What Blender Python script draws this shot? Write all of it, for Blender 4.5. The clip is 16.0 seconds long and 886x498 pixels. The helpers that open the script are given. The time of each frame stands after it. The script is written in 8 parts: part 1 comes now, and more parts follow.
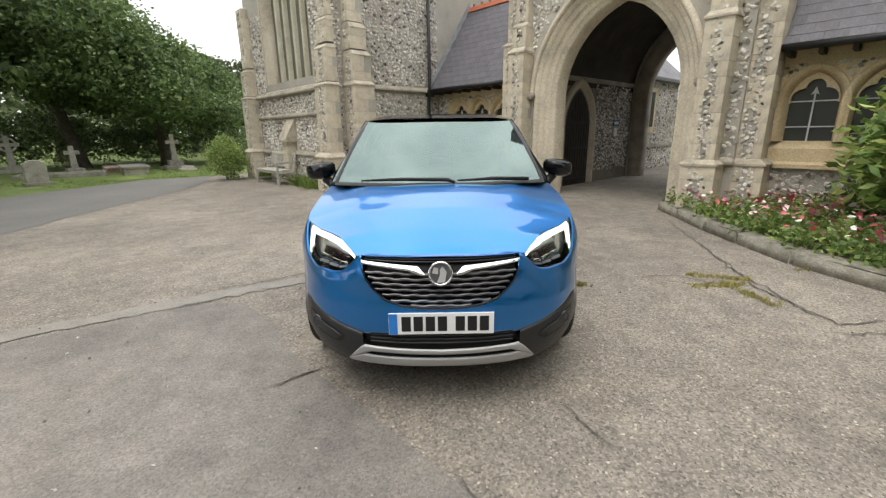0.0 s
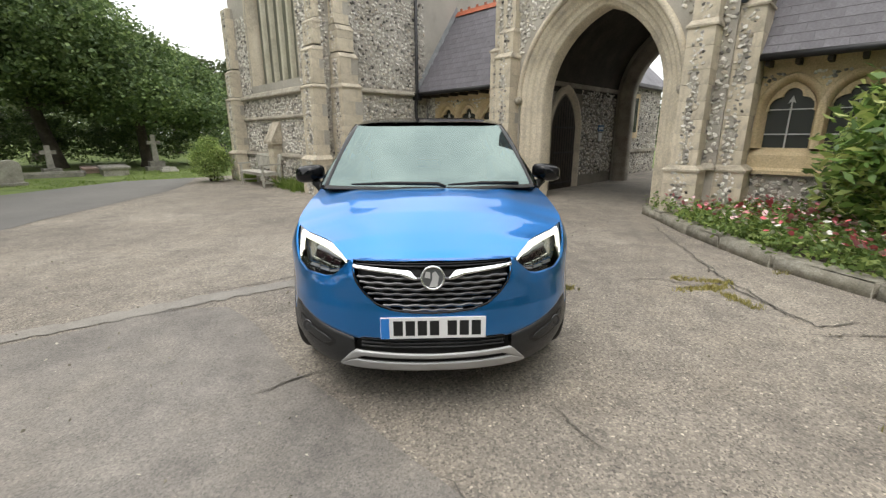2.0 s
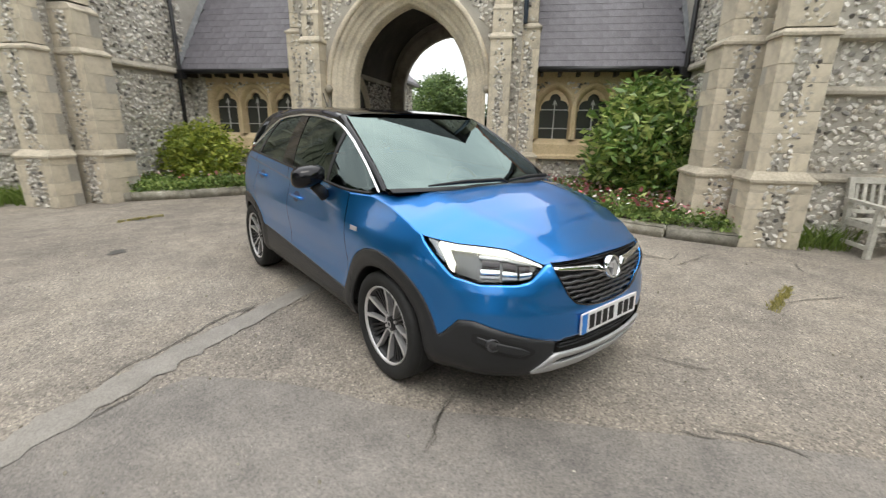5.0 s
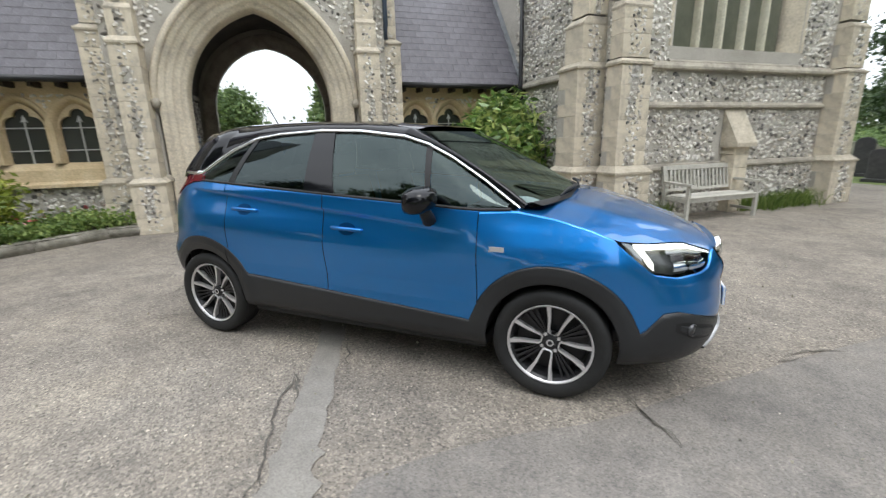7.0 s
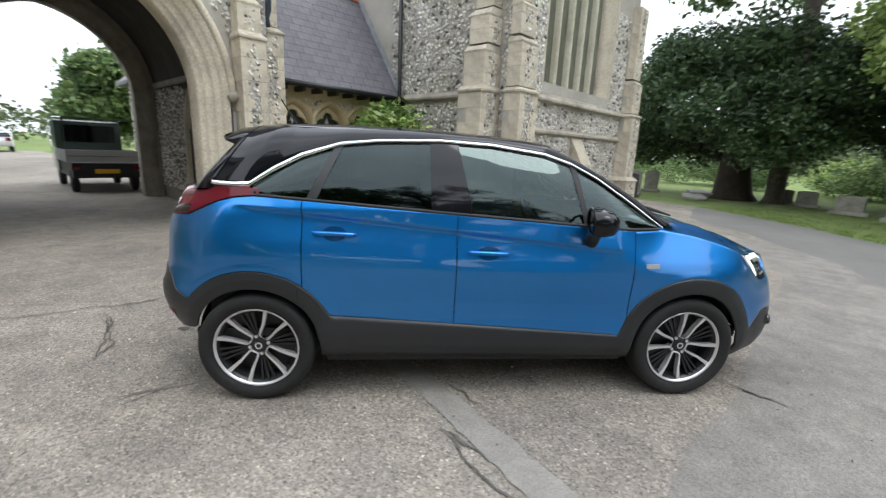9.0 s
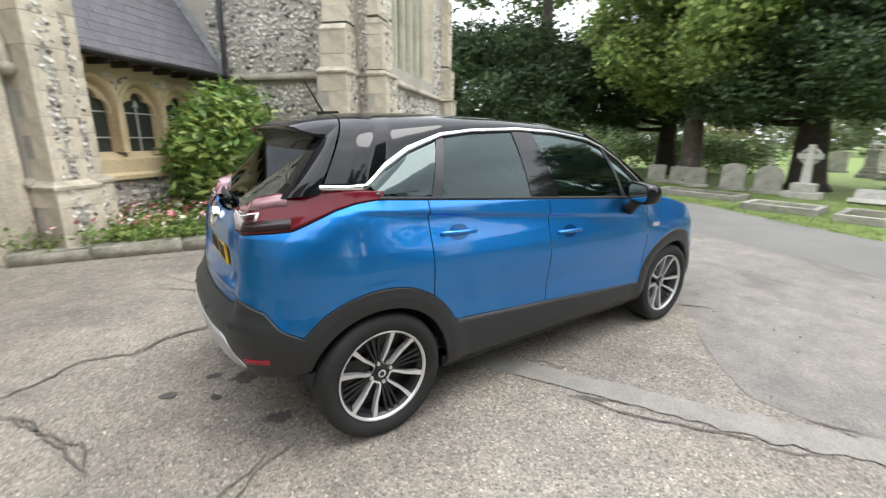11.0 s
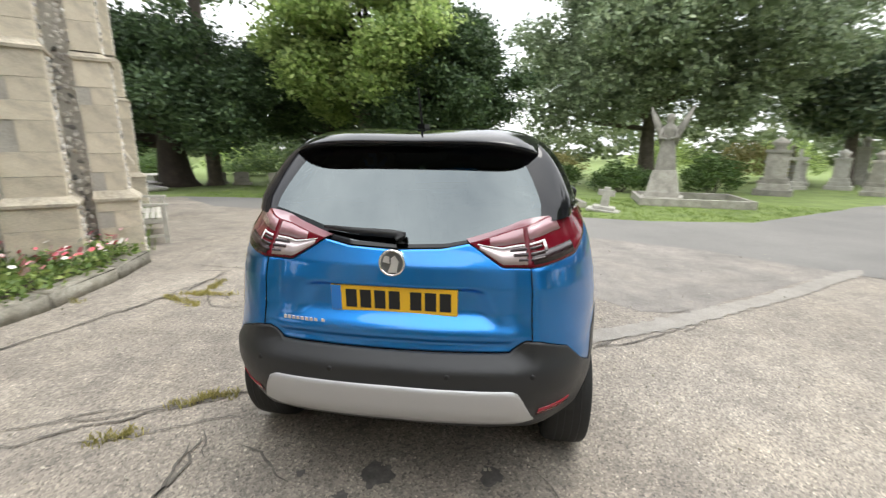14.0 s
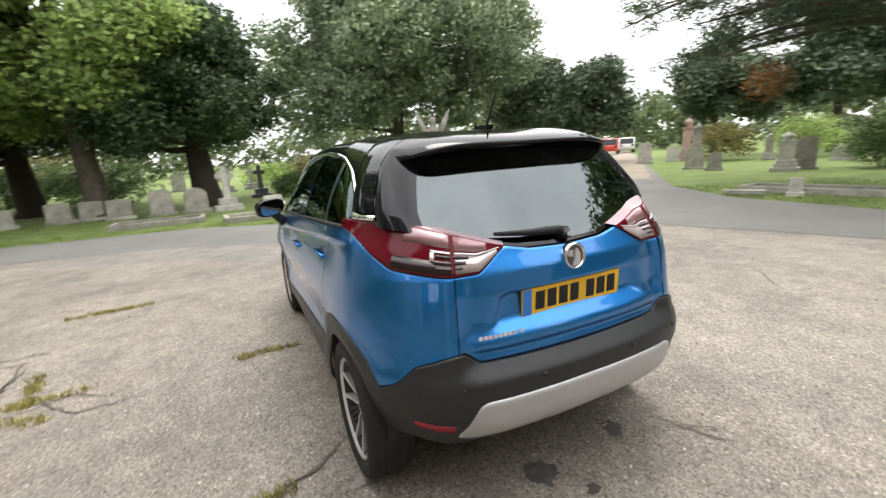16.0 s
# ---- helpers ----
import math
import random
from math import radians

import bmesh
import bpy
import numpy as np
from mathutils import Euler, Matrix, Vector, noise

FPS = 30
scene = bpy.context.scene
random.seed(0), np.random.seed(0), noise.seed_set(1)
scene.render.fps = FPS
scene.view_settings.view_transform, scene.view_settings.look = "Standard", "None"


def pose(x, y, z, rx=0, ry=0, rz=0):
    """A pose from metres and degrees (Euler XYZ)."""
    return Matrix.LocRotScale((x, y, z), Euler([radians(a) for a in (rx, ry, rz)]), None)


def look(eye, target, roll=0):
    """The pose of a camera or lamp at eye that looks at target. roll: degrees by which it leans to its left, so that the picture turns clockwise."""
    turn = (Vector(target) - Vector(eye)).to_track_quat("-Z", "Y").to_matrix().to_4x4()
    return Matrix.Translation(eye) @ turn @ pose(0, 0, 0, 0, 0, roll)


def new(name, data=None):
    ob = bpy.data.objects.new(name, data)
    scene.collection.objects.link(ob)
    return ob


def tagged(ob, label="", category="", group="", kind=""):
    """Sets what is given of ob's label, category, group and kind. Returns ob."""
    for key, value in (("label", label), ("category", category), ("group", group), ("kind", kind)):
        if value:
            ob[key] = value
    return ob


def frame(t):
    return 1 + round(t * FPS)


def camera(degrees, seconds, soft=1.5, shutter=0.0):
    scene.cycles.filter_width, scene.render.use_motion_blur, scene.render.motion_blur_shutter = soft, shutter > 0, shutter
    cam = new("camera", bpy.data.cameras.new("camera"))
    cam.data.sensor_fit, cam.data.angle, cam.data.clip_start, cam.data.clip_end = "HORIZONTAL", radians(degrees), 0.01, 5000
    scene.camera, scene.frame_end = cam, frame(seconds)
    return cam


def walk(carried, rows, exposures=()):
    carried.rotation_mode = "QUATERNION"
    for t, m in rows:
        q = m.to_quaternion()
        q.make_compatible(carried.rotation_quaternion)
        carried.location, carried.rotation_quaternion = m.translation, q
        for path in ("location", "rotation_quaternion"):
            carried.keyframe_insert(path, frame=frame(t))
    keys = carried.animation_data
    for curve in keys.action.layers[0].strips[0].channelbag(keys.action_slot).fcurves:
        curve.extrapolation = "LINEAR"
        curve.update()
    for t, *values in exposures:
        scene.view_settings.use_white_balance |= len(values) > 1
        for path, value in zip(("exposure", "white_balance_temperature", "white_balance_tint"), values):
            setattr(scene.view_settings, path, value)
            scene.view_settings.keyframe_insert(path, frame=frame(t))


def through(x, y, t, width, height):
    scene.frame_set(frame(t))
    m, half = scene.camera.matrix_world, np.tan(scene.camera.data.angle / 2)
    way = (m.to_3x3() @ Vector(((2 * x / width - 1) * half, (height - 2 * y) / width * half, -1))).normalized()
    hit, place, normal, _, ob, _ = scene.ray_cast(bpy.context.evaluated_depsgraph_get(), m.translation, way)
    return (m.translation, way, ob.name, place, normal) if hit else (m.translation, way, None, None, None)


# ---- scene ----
cam = camera(92.5, 16.0, 1.3, 0.5)
PATH = [
    (0, (0.012, -4.133, 1.43), (0.011, -2.205, 0.897), -0.8),
    (0.5, (0.008, -4.136, 1.431), (0.004, -2.207, 0.904), -0.5),
    (1, (0.008, -4.135, 1.431), (-0.001, -2.206, 0.904), -0.3),
    (1.5, (0.003, -4.131, 1.428), (0.021, -2.201, 0.905), -0.2),
    (2, (-0.018, -4.135, 1.438), (0.047, -2.205, 0.918), -0.2),
    (2.5, (-0.218, -4.141, 1.438), (-0.049, -2.212, 0.937), 0.0),
    (3, (-0.53, -4.128, 1.445), (-0.201, -2.235, 0.892), -0.2),
    (3.5, (-0.818, -3.985, 1.431), (-0.319, -2.127, 0.886), -0.7),
    (4, (-1.192, -3.815, 1.43), (-0.467, -2.031, 0.89), -0.0),
    (4.2, (-1.379, -3.736, 1.44), (-0.541, -2.005, 0.889), -0.2),
    (6.3, (-2.757, -2.276, 1.475), (-1.133, -1.211, 0.997), 0.2),
    (6.5, (-2.873, -2.1, 1.469), (-1.187, -1.132, 0.996), -1.1),
    (7, (-3.064, -1.62, 1.453), (-1.283, -0.859, 0.954), -1.4),
    (7.5, (-3.144, -1.157, 1.453), (-1.274, -0.656, 0.951), 0.9),
    (8, (-3.277, -0.621, 1.479), (-1.365, -0.339, 0.964), -1.0),
    (8.5, (-3.24, -0.103, 1.482), (-1.302, 0.003, 0.999), -1.1),
    (8.7, (-3.22, 0.129, 1.485), (-1.276, 0.115, 1.016), 0.7),
    (10.8, (-2.678, 2.005, 1.465), (-1.014, 1.022, 0.95), 0.3),
    (11, (-2.567, 2.136, 1.47), (-0.976, 1.033, 0.967), 0.7),
    (11.5, (-2.294, 2.526, 1.493), (-0.915, 1.172, 0.98), -1.2),
    (12, (-1.982, 2.81, 1.475), (-0.674, 1.375, 0.995), -1.9),
    (12.5, (-1.637, 3.043, 1.47), (-0.549, 1.423, 1.035), 0.7),
    (13, (-1.278, 3.281, 1.495), (-0.439, 1.521, 1.053), 0.4),
    (13.5, (-0.875, 3.373, 1.473), (-0.236, 1.529, 1.036), -0.4),
    (14, (-0.448, 3.434, 1.479), (-0.168, 1.504, 1.035), 0.5),
    (14.5, (-0.021, 3.413, 1.469), (-0.012, 1.47, 0.996), 0.6),
    (15, (0.384, 3.354, 1.484), (0.098, 1.422, 1.056), -0.7),
    (15.5, (0.827, 3.322, 1.513), (0.263, 1.461, 1.047), -1.8),
    (16, (1.177, 3.16, 1.503), (0.347, 1.397, 1.053), -3.5),
]
EXPOSURES = [(0.0, 0.08, 6750, 10), (4.0, 0.10, 6750, 10), (7.0, 0.20, 6250, 10), (8.5, 0.18, 6100, 10), (11.0, 0.62, 6350, 10), (12.0, 0.74, 6450, 10), (13.0, 0.74, 6550, 11), (14.0, 0.64, 6550, 10), (16.0, 0.58, 6700, 11)]
walk(cam, [(t, look(eye, target, roll)) for t, eye, target, roll in PATH], EXPOSURES)

# ---------- sky and sun: bright overcast ----------
world = bpy.data.worlds.new("overcast_sky")
scene.world = world
world.use_nodes = True
wt = world.node_tree
bg = wt.nodes["Background"]
sky = wt.nodes.new("ShaderNodeTexSky")
sky.sky_type, sky.sun_disc = "NISHITA", False
sky.sun_elevation, sky.sun_rotation = radians(48), radians(200)
tc = wt.nodes.new("ShaderNodeTexCoord")
cl = wt.nodes.new("ShaderNodeTexNoise")
cl.inputs["Scale"].default_value, cl.inputs["Detail"].default_value, cl.inputs["Roughness"].default_value = 2.2, 6, 0.55
wt.links.new(tc.outputs["Generated"], cl.inputs["Vector"])
cr = wt.nodes.new("ShaderNodeValToRGB")
cr.color_ramp.elements[0].position, cr.color_ramp.elements[0].color = 0.32, (7.2, 7.6, 8.1, 1)
cr.color_ramp.elements[1].position, cr.color_ramp.elements[1].color = 0.66, (12.6, 12.8, 12.9, 1)
wt.links.new(cl.outputs["Fac"], cr.inputs["Fac"])
# cloud cover is brighter towards the zenith
sep = wt.nodes.new("ShaderNodeSeparateXYZ")
wt.links.new(tc.outputs["Generated"], sep.inputs[0])
mr = wt.nodes.new("ShaderNodeMapRange")
mr.inputs["From Min"].default_value, mr.inputs["From Max"].default_value = 0.0, 0.9
mr.inputs["To Min"].default_value, mr.inputs["To Max"].default_value = 1.05, 2.0
wt.links.new(sep.outputs["Z"], mr.inputs["Value"])
gain = wt.nodes.new("ShaderNodeVectorMath")
gain.operation = "SCALE"
wt.links.new(cr.outputs["Color"], gain.inputs[0])
wt.links.new(mr.outputs["Result"], gain.inputs["Scale"])
blend = wt.nodes.new("ShaderNodeMix")
blend.data_type = "RGBA"
blend.inputs["Factor"].default_value = 0.93
wt.links.new(sky.outputs["Color"], blend.inputs[6])
wt.links.new(gain.outputs["Vector"], blend.inputs[7])
wt.links.new(blend.outputs[2], bg.inputs["Color"])
bg.inputs["Strength"].default_value = 0.115
sun = new("sun", bpy.data.lights.new("sun", "SUN"))
sun.data.energy, sun.data.angle, sun.data.color = 0.9, radians(25), (1.0, 0.96, 0.9)
sun.matrix_world = look((0, 0, 30), (0 + 8, 10, 0))


# ---------- small helpers ----------
def thing(name, label, category, group="", m=None, kind=""):
    ob = new(name)
    ob.empty_display_size = 0.2
    if m is not None:
        ob.matrix_world = m
    return tagged(ob, label, category, group, kind)


def finish(name, bm, material, smooth=False, normals=True):
    if normals:
        bmesh.ops.recalc_face_normals(bm, faces=bm.faces)
    me = bpy.data.meshes.new(name)
    bm.to_mesh(me)
    bm.free()
    for m in material if isinstance(material, (list, tuple)) else [material]:
        me.materials.append(m)
    if smooth:
        me.polygons.foreach_set("use_smooth", [True] * len(me.polygons))
    return me


def part(name, bm, material, parent, label="", smooth=False, m=None, normals=True):
    ob = new(name, finish(name, bm, material, smooth, normals))
    ob.parent = parent
    if m is not None:
        ob.matrix_local = m
    return tagged(ob, label)


def solo(name, bm, material, label, category="", group="", kind="", m=None, smooth=False, normals=True):
    ob = new(name, finish(name, bm, material, smooth, normals))
    if m is not None:
        ob.matrix_world = m
    return tagged(ob, label, category, group, kind)


def box(bm, x0, x1, y0, y1, z0, z1, bevel=0.0):
    vs = [bm.verts.new(c) for c in ((x0, y0, z0), (x1, y0, z0), (x1, y1, z0), (x0, y1, z0),
                                    (x0, y0, z1), (x1, y0, z1), (x1, y1, z1), (x0, y1, z1))]
    fs = [bm.faces.new([vs[i] for i in f]) for f in
          ((0, 3, 2, 1), (4, 5, 6, 7), (0, 1, 5, 4), (1, 2, 6, 5), (2, 3, 7, 6), (3, 0, 4, 7))]
    if bevel:
        bmesh.ops.bevel(bm, geom=list({e for f in fs for e in f.edges}), offset=bevel, segments=2, affect="EDGES", profile=0.6)
    return bm


def prism(bm, pts, lift):
    """Closed solid from a ring of 3D points, pushed along the vector lift."""
    a = [bm.verts.new(p) for p in pts]
    b = [bm.verts.new(Vector(p) + Vector(lift)) for p in pts]
    n = len(pts)
    bm.faces.new(a)
    bm.faces.new(b[::-1])
    for i in range(n):
        bm.faces.new((a[i], b[i], b[(i + 1) % n], a[(i + 1) % n]))
    return bm


def tube(bm, pts, radii, seg=8, cap=True):
    """A tapered tube along points."""
    rings = []
    pts = [Vector(p) for p in pts]
    for i, p in enumerate(pts):
        d = (pts[min(i + 1, len(pts) - 1)] - pts[max(i - 1, 0)]).normalized()
        side = d.cross(Vector((0, 0, 1)) if abs(d.z) < 0.9 else Vector((1, 0, 0))).normalized()
        up = side.cross(d)
        r = radii[i] if isinstance(radii, (list, tuple)) else radii
        rings.append([bm.verts.new(p + r * (math.cos(a) * side + math.sin(a) * up)) for a in
                      [2 * math.pi * k / seg for k in range(seg)]])
    for a, b in zip(rings, rings[1:]):
        for k in range(seg):
            bm.faces.new((a[k], a[(k + 1) % seg], b[(k + 1) % seg], b[k]))
    if cap:
        bm.faces.new(rings[0][::-1])
        bm.faces.new(rings[-1])
    return bm


def spin(bm, profile, seg=40, axis="x"):
    """A turned solid: profile of (radius, along)."""
    rings = []
    for r, h in profile:
        ring = []
        for k in range(seg):
            a = 2 * math.pi * k / seg
            c, s = r * math.cos(a), r * math.sin(a)
            ring.append(bm.verts.new((h, c, s) if axis == "x" else (c, s, h)))
        rings.append(ring)
    for a, b in zip(rings, rings[1:]):
        for k in range(seg):
            bm.faces.new((a[k], a[(k + 1) % seg], b[(k + 1) % seg], b[k]))
    return bm


def sheet(bm, rows):
    """A grid of quads through rows of points; a pair that meets becomes a triangle."""
    vr = [[bm.verts.new(p) for p in r] for r in rows]
    for a, b in zip(vr, vr[1:]):
        for k in range(len(a) - 1):
            q = [a[k], a[k + 1], b[k + 1], b[k]]
            if (q[0].co - q[3].co).length < 1e-5 and (q[1].co - q[2].co).length < 1e-5:
                continue
            bm.faces.new(q)
    bmesh.ops.remove_doubles(bm, verts=bm.verts, dist=1e-5)
    return bm


def lerp_table(table, x):
    return float(np.interp(x, [r[0] for r in table], [r[1] for r in table]))


# ---------- materials ----------
def mat(name):
    m = bpy.data.materials.new(name)
    m.use_nodes = True
    nt = m.node_tree
    return m, nt, nt.nodes["Principled BSDF"]


def node(nt, kind, **values):
    n = nt.nodes.new(kind)
    for k, v in values.items():
        n.inputs[k].default_value = v
    return n


def ramp(nt, fac, stops):
    r = nt.nodes.new("ShaderNodeValToRGB")
    el = r.color_ramp.elements
    while len(el) < len(stops):
        el.new(0.5)
    for e, (pos, col) in zip(el, stops):
        e.position = pos
        e.color = (*col, 1) if len(col) == 3 else col
    nt.links.new(fac, r.inputs["Fac"])
    return r.outputs["Color"]


def mix(nt, kind, fac, a, b):
    n = nt.nodes.new("ShaderNodeMix")
    n.data_type, n.blend_type = "RGBA", kind
    for sock, v in ((n.inputs["Factor"], fac), (n.inputs[6], a), (n.inputs[7], b)):
        if hasattr(v, "node"):
            nt.links.new(v, sock)
        else:
            sock.default_value = v if not isinstance(v, tuple) else ((*v, 1) if len(v) == 3 else v)
    return n.outputs[2]


def noise_tex(nt, scale, detail=4, rough=0.6, coords="Object", stretch=None):
    tc = nt.nodes.new("ShaderNodeTexCoord")
    out = tc.outputs[coords]
    if stretch:
        mp = nt.nodes.new("ShaderNodeMapping")
        mp.inputs["Scale"].default_value = stretch
        nt.links.new(out, mp.inputs["Vector"])
        out = mp.outputs["Vector"]
    n = node(nt, "ShaderNodeTexNoise", Scale=scale, Detail=detail, Roughness=rough)
    nt.links.new(out, n.inputs["Vector"])
    return n.outputs["Fac"]


def bump(nt, bsdf, height, strength, distance):
    b = node(nt, "ShaderNodeBump", Strength=strength, Distance=distance)
    nt.links.new(height, b.inputs["Height"])
    nt.links.new(b.outputs["Normal"], bsdf.inputs["Normal"])


def surface(name, base, low, high, scale=3, fine=40, rough=0.85, relief=0.4, depth=0.01, random_shift=0.0, island=False):
    """A weathered surface: base colour with stains at one scale and grain at another."""
    m, nt, b = mat(name)
    big = noise_tex(nt, scale, 5, 0.65)
    small = noise_tex(nt, fine, 5, 0.7)
    col = ramp(nt, big, [(0.25, low), (0.5, base), (0.78, high)])
    grain = ramp(nt, small, [(0.25, (0.62, 0.62, 0.62)), (0.7, (1.15, 1.15, 1.15))])
    col = mix(nt, "MULTIPLY", 1.0, col, grain)
    if random_shift or island:
        src = nt.nodes.new("ShaderNodeNewGeometry").outputs["Random Per Island"] if island else nt.nodes.new("ShaderNodeObjectInfo").outputs["Random"]
        v = 1 - (random_shift or 0.3)
        col = mix(nt, "MULTIPLY", 1.0, col, ramp(nt, src, [(0, (v, v, v)), (1, (2 - v, 2 - v, 2 - v))]))
    nt.links.new(col, b.inputs["Base Color"])
    b.inputs["Roughness"].default_value = rough
    if relief:
        bump(nt, b, small, relief, depth)
    return m


def plain(name, color, rough=0.5, metal=0.0, coat=0.0, grain=0.0):
    m, nt, b = mat(name)
    b.inputs["Base Color"].default_value = (*color, 1)
    b.inputs["Roughness"].default_value = rough
    b.inputs["Metallic"].default_value = metal
    b.inputs["Coat Weight"].default_value = coat
    if grain:
        bump(nt, b, noise_tex(nt, 700, 2), grain, 0.002)
    return m


def glass(name, tint, ior=1.6, rough=0.0, mirror=(0.95, 1.0, 0.98)):
    """Tinted pane: clear dark pass-through with a mirror by the angle."""
    m, nt, b = mat(name)
    nt.nodes.remove(b)
    t = nt.nodes.new("ShaderNodeBsdfTransparent")
    t.inputs["Color"].default_value = (*tint, 1)
    g = nt.nodes.new("ShaderNodeBsdfGlossy")
    g.inputs["Roughness"].default_value = rough
    g.inputs["Color"].default_value = (*mirror, 1)
    f = node(nt, "ShaderNodeFresnel", IOR=ior)
    x = nt.nodes.new("ShaderNodeMixShader")
    nt.links.new(f.outputs[0], x.inputs[0])
    nt.links.new(t.outputs[0], x.inputs[1])
    nt.links.new(g.outputs[0], x.inputs[2])
    nt.links.new(x.outputs[0], nt.nodes["Material Output"].inputs["Surface"])
    return m


def car_paint():
    m, nt, b = mat("blue_metallic_paint")
    flake = noise_tex(nt, 900, 2)
    col = ramp(nt, flake, [(0.3, (0.010, 0.168, 0.52)), (0.7, (0.019, 0.250, 0.70))])
    nt.links.new(col, b.inputs["Base Color"])
    b.inputs["Metallic"].default_value = 0.96
    b.inputs["Roughness"].default_value = 0.37
    b.inputs["Coat Weight"].default_value = 1.0
    b.inputs["Coat Roughness"].default_value = 0.02
    return m


M_BLUE = car_paint()
M_BLACKGLOSS = plain("black_gloss_paint", (0.006, 0.006, 0.008), 0.05)
M_BLACKGLOSS.node_tree.nodes["Principled BSDF"].inputs["IOR"].default_value = 1.42
M_CLAD = plain("grey_black_moulded_plastic", (0.019, 0.0198, 0.0215), 0.40, 0.0, 0.0, 0.25)
M_CLAD.node_tree.nodes["Principled BSDF"].inputs["IOR"].default_value = 1.46
M_BLACK = plain("matt_black_plastic", (0.008, 0.008, 0.009), 0.6)
M_SILVER = plain("silver_painted_plastic", (0.50, 0.50, 0.51), 0.42, 0.45)
M_CHROME = plain("chrome", (0.86, 0.87, 0.88), 0.08, 1.0)
M_ALLOY = plain("machined_alloy", (0.66, 0.645, 0.65), 0.30, 0.55)
M_ALLOYDARK = plain("dark_alloy_paint", (0.02, 0.02, 0.022), 0.35, 0.3)
M_TYRE = surface("tyre_rubber", (0.013, 0.013, 0.013), (0.01, 0.01, 0.01), (0.02, 0.019, 0.018), 5, 60, 0.75, 0.2, 0.003)
M_GLASS = glass("tinted_car_glass", (0.15, 0.20, 0.185), 1.62, 0.0, (0.82, 1.0, 0.98))
M_GLASSDARK = glass("privacy_car_glass", (0.04, 0.05, 0.05), 1.52, 0.0, (0.82, 1.0, 1.0))
M_WSCREEN = glass("windscreen_glass", (0.13, 0.16, 0.15), 2.9, 0.0, (0.66, 0.84, 0.80))
M_REARGLASS = glass("rear_screen_glass", (0.04, 0.05, 0.05), 2.1, 0.0, (0.85, 0.95, 0.97))
M_LAMPBOWL = plain("dark_lamp_bowl", (0.16, 0.157, 0.15), 0.22, 0.7)
M_LAMPGLASS = glass("clear_lamp_cover", (0.92, 0.94, 0.95), 1.35)
M_RED = plain("red_lamp_plastic", (0.115, 0.003, 0.010), 0.08)
M_RED.node_tree.nodes["Principled BSDF"].inputs["IOR"].default_value = 1.37
M_REFLECTOR = plain("red_reflector", (0.30, 0.010, 0.025), 0.2)
M_GRILLE = plain("satin_grey_grille_slat", (0.15, 0.15, 0.157), 0.30, 0.8)
M_SLAT = plain("grey_grille_slat", (0.085, 0.085, 0.09), 0.32, 0.6)
M_SMOKE = plain("smoked_lamp_plastic", (0.020, 0.008, 0.010), 0.22)
M_CLEARLAMP = plain("clear_lamp_plastic", (0.56, 0.48, 0.49), 0.15, 0.3, 0.6)
# red lamp plastic paled in its colour to carry the sheen of the sky
M_PINKLAMP = plain("pale_red_lamp_plastic", (0.34, 0.18, 0.20), 0.12, 0.1, 0.6)
M_WHITEPLATE = plain("white_reflective_plate", (0.80, 0.80, 0.81), 0.35)
M_YELLOWPLATE = plain("yellow_reflective_plate", (0.80, 0.47, 0.02), 0.35)
M_PLATEBLUE = plain("plate_blue_band", (0.02, 0.20, 0.62), 0.35)
M_SATIN = plain("satin_black_trim", (0.005, 0.005, 0.006), 0.14)
M_SATIN.node_tree.nodes["Principled BSDF"].inputs["IOR"].default_value = 1.3
M_INTERIOR = plain("dark_cabin_trim", (0.016, 0.016, 0.017), 0.7)
M_SEAT = plain("charcoal_seat_fabric", (0.03, 0.03, 0.032), 0.9)


def lamp_glow(name, color, strength):
    m, nt, b = mat(name)
    b.inputs["Base Color"].default_value = (0.8, 0.8, 0.8, 1)
    b.inputs["Emission Color"].default_value = (*color, 1)
    b.inputs["Emission Strength"].default_value = strength
    return m


M_DRL = lamp_glow("lit_daytime_lamp", (1.0, 0.97, 0.80), 1.4)

from mathutils.geometry import tessellate_polygon


def flint_wall():
    m, nt, b = mat("flint_and_mortar")
    tc = nt.nodes.new("ShaderNodeTexCoord")
    v = node(nt, "ShaderNodeTexVoronoi", Scale=11.0, Randomness=1.0)
    v.feature = "F1"
    nt.links.new(tc.outputs["Object"], v.inputs["Vector"])
    mortar = ramp(nt, noise_tex(nt, 2.2, 5), [(0.25, (0.24, 0.215, 0.175)), (0.55, (0.36, 0.325, 0.27)), (0.8, (0.44, 0.40, 0.335))])
    stone = ramp(nt, v.outputs["Color"], [(0.1, (0.10, 0.095, 0.09)), (0.45, (0.28, 0.265, 0.24)), (0.8, (0.52, 0.50, 0.46))])
    edge = ramp(nt, v.outputs["Distance"], [(0.34, (1, 1, 1)), (0.47, (0, 0, 0))])
    col = mix(nt, "MIX", edge, mortar, stone)
    nt.links.new(col, b.inputs["Base Color"])
    b.inputs["Roughness"].default_value = 0.85
    bump(nt, b, edge, 0.6, 0.02)
    return m


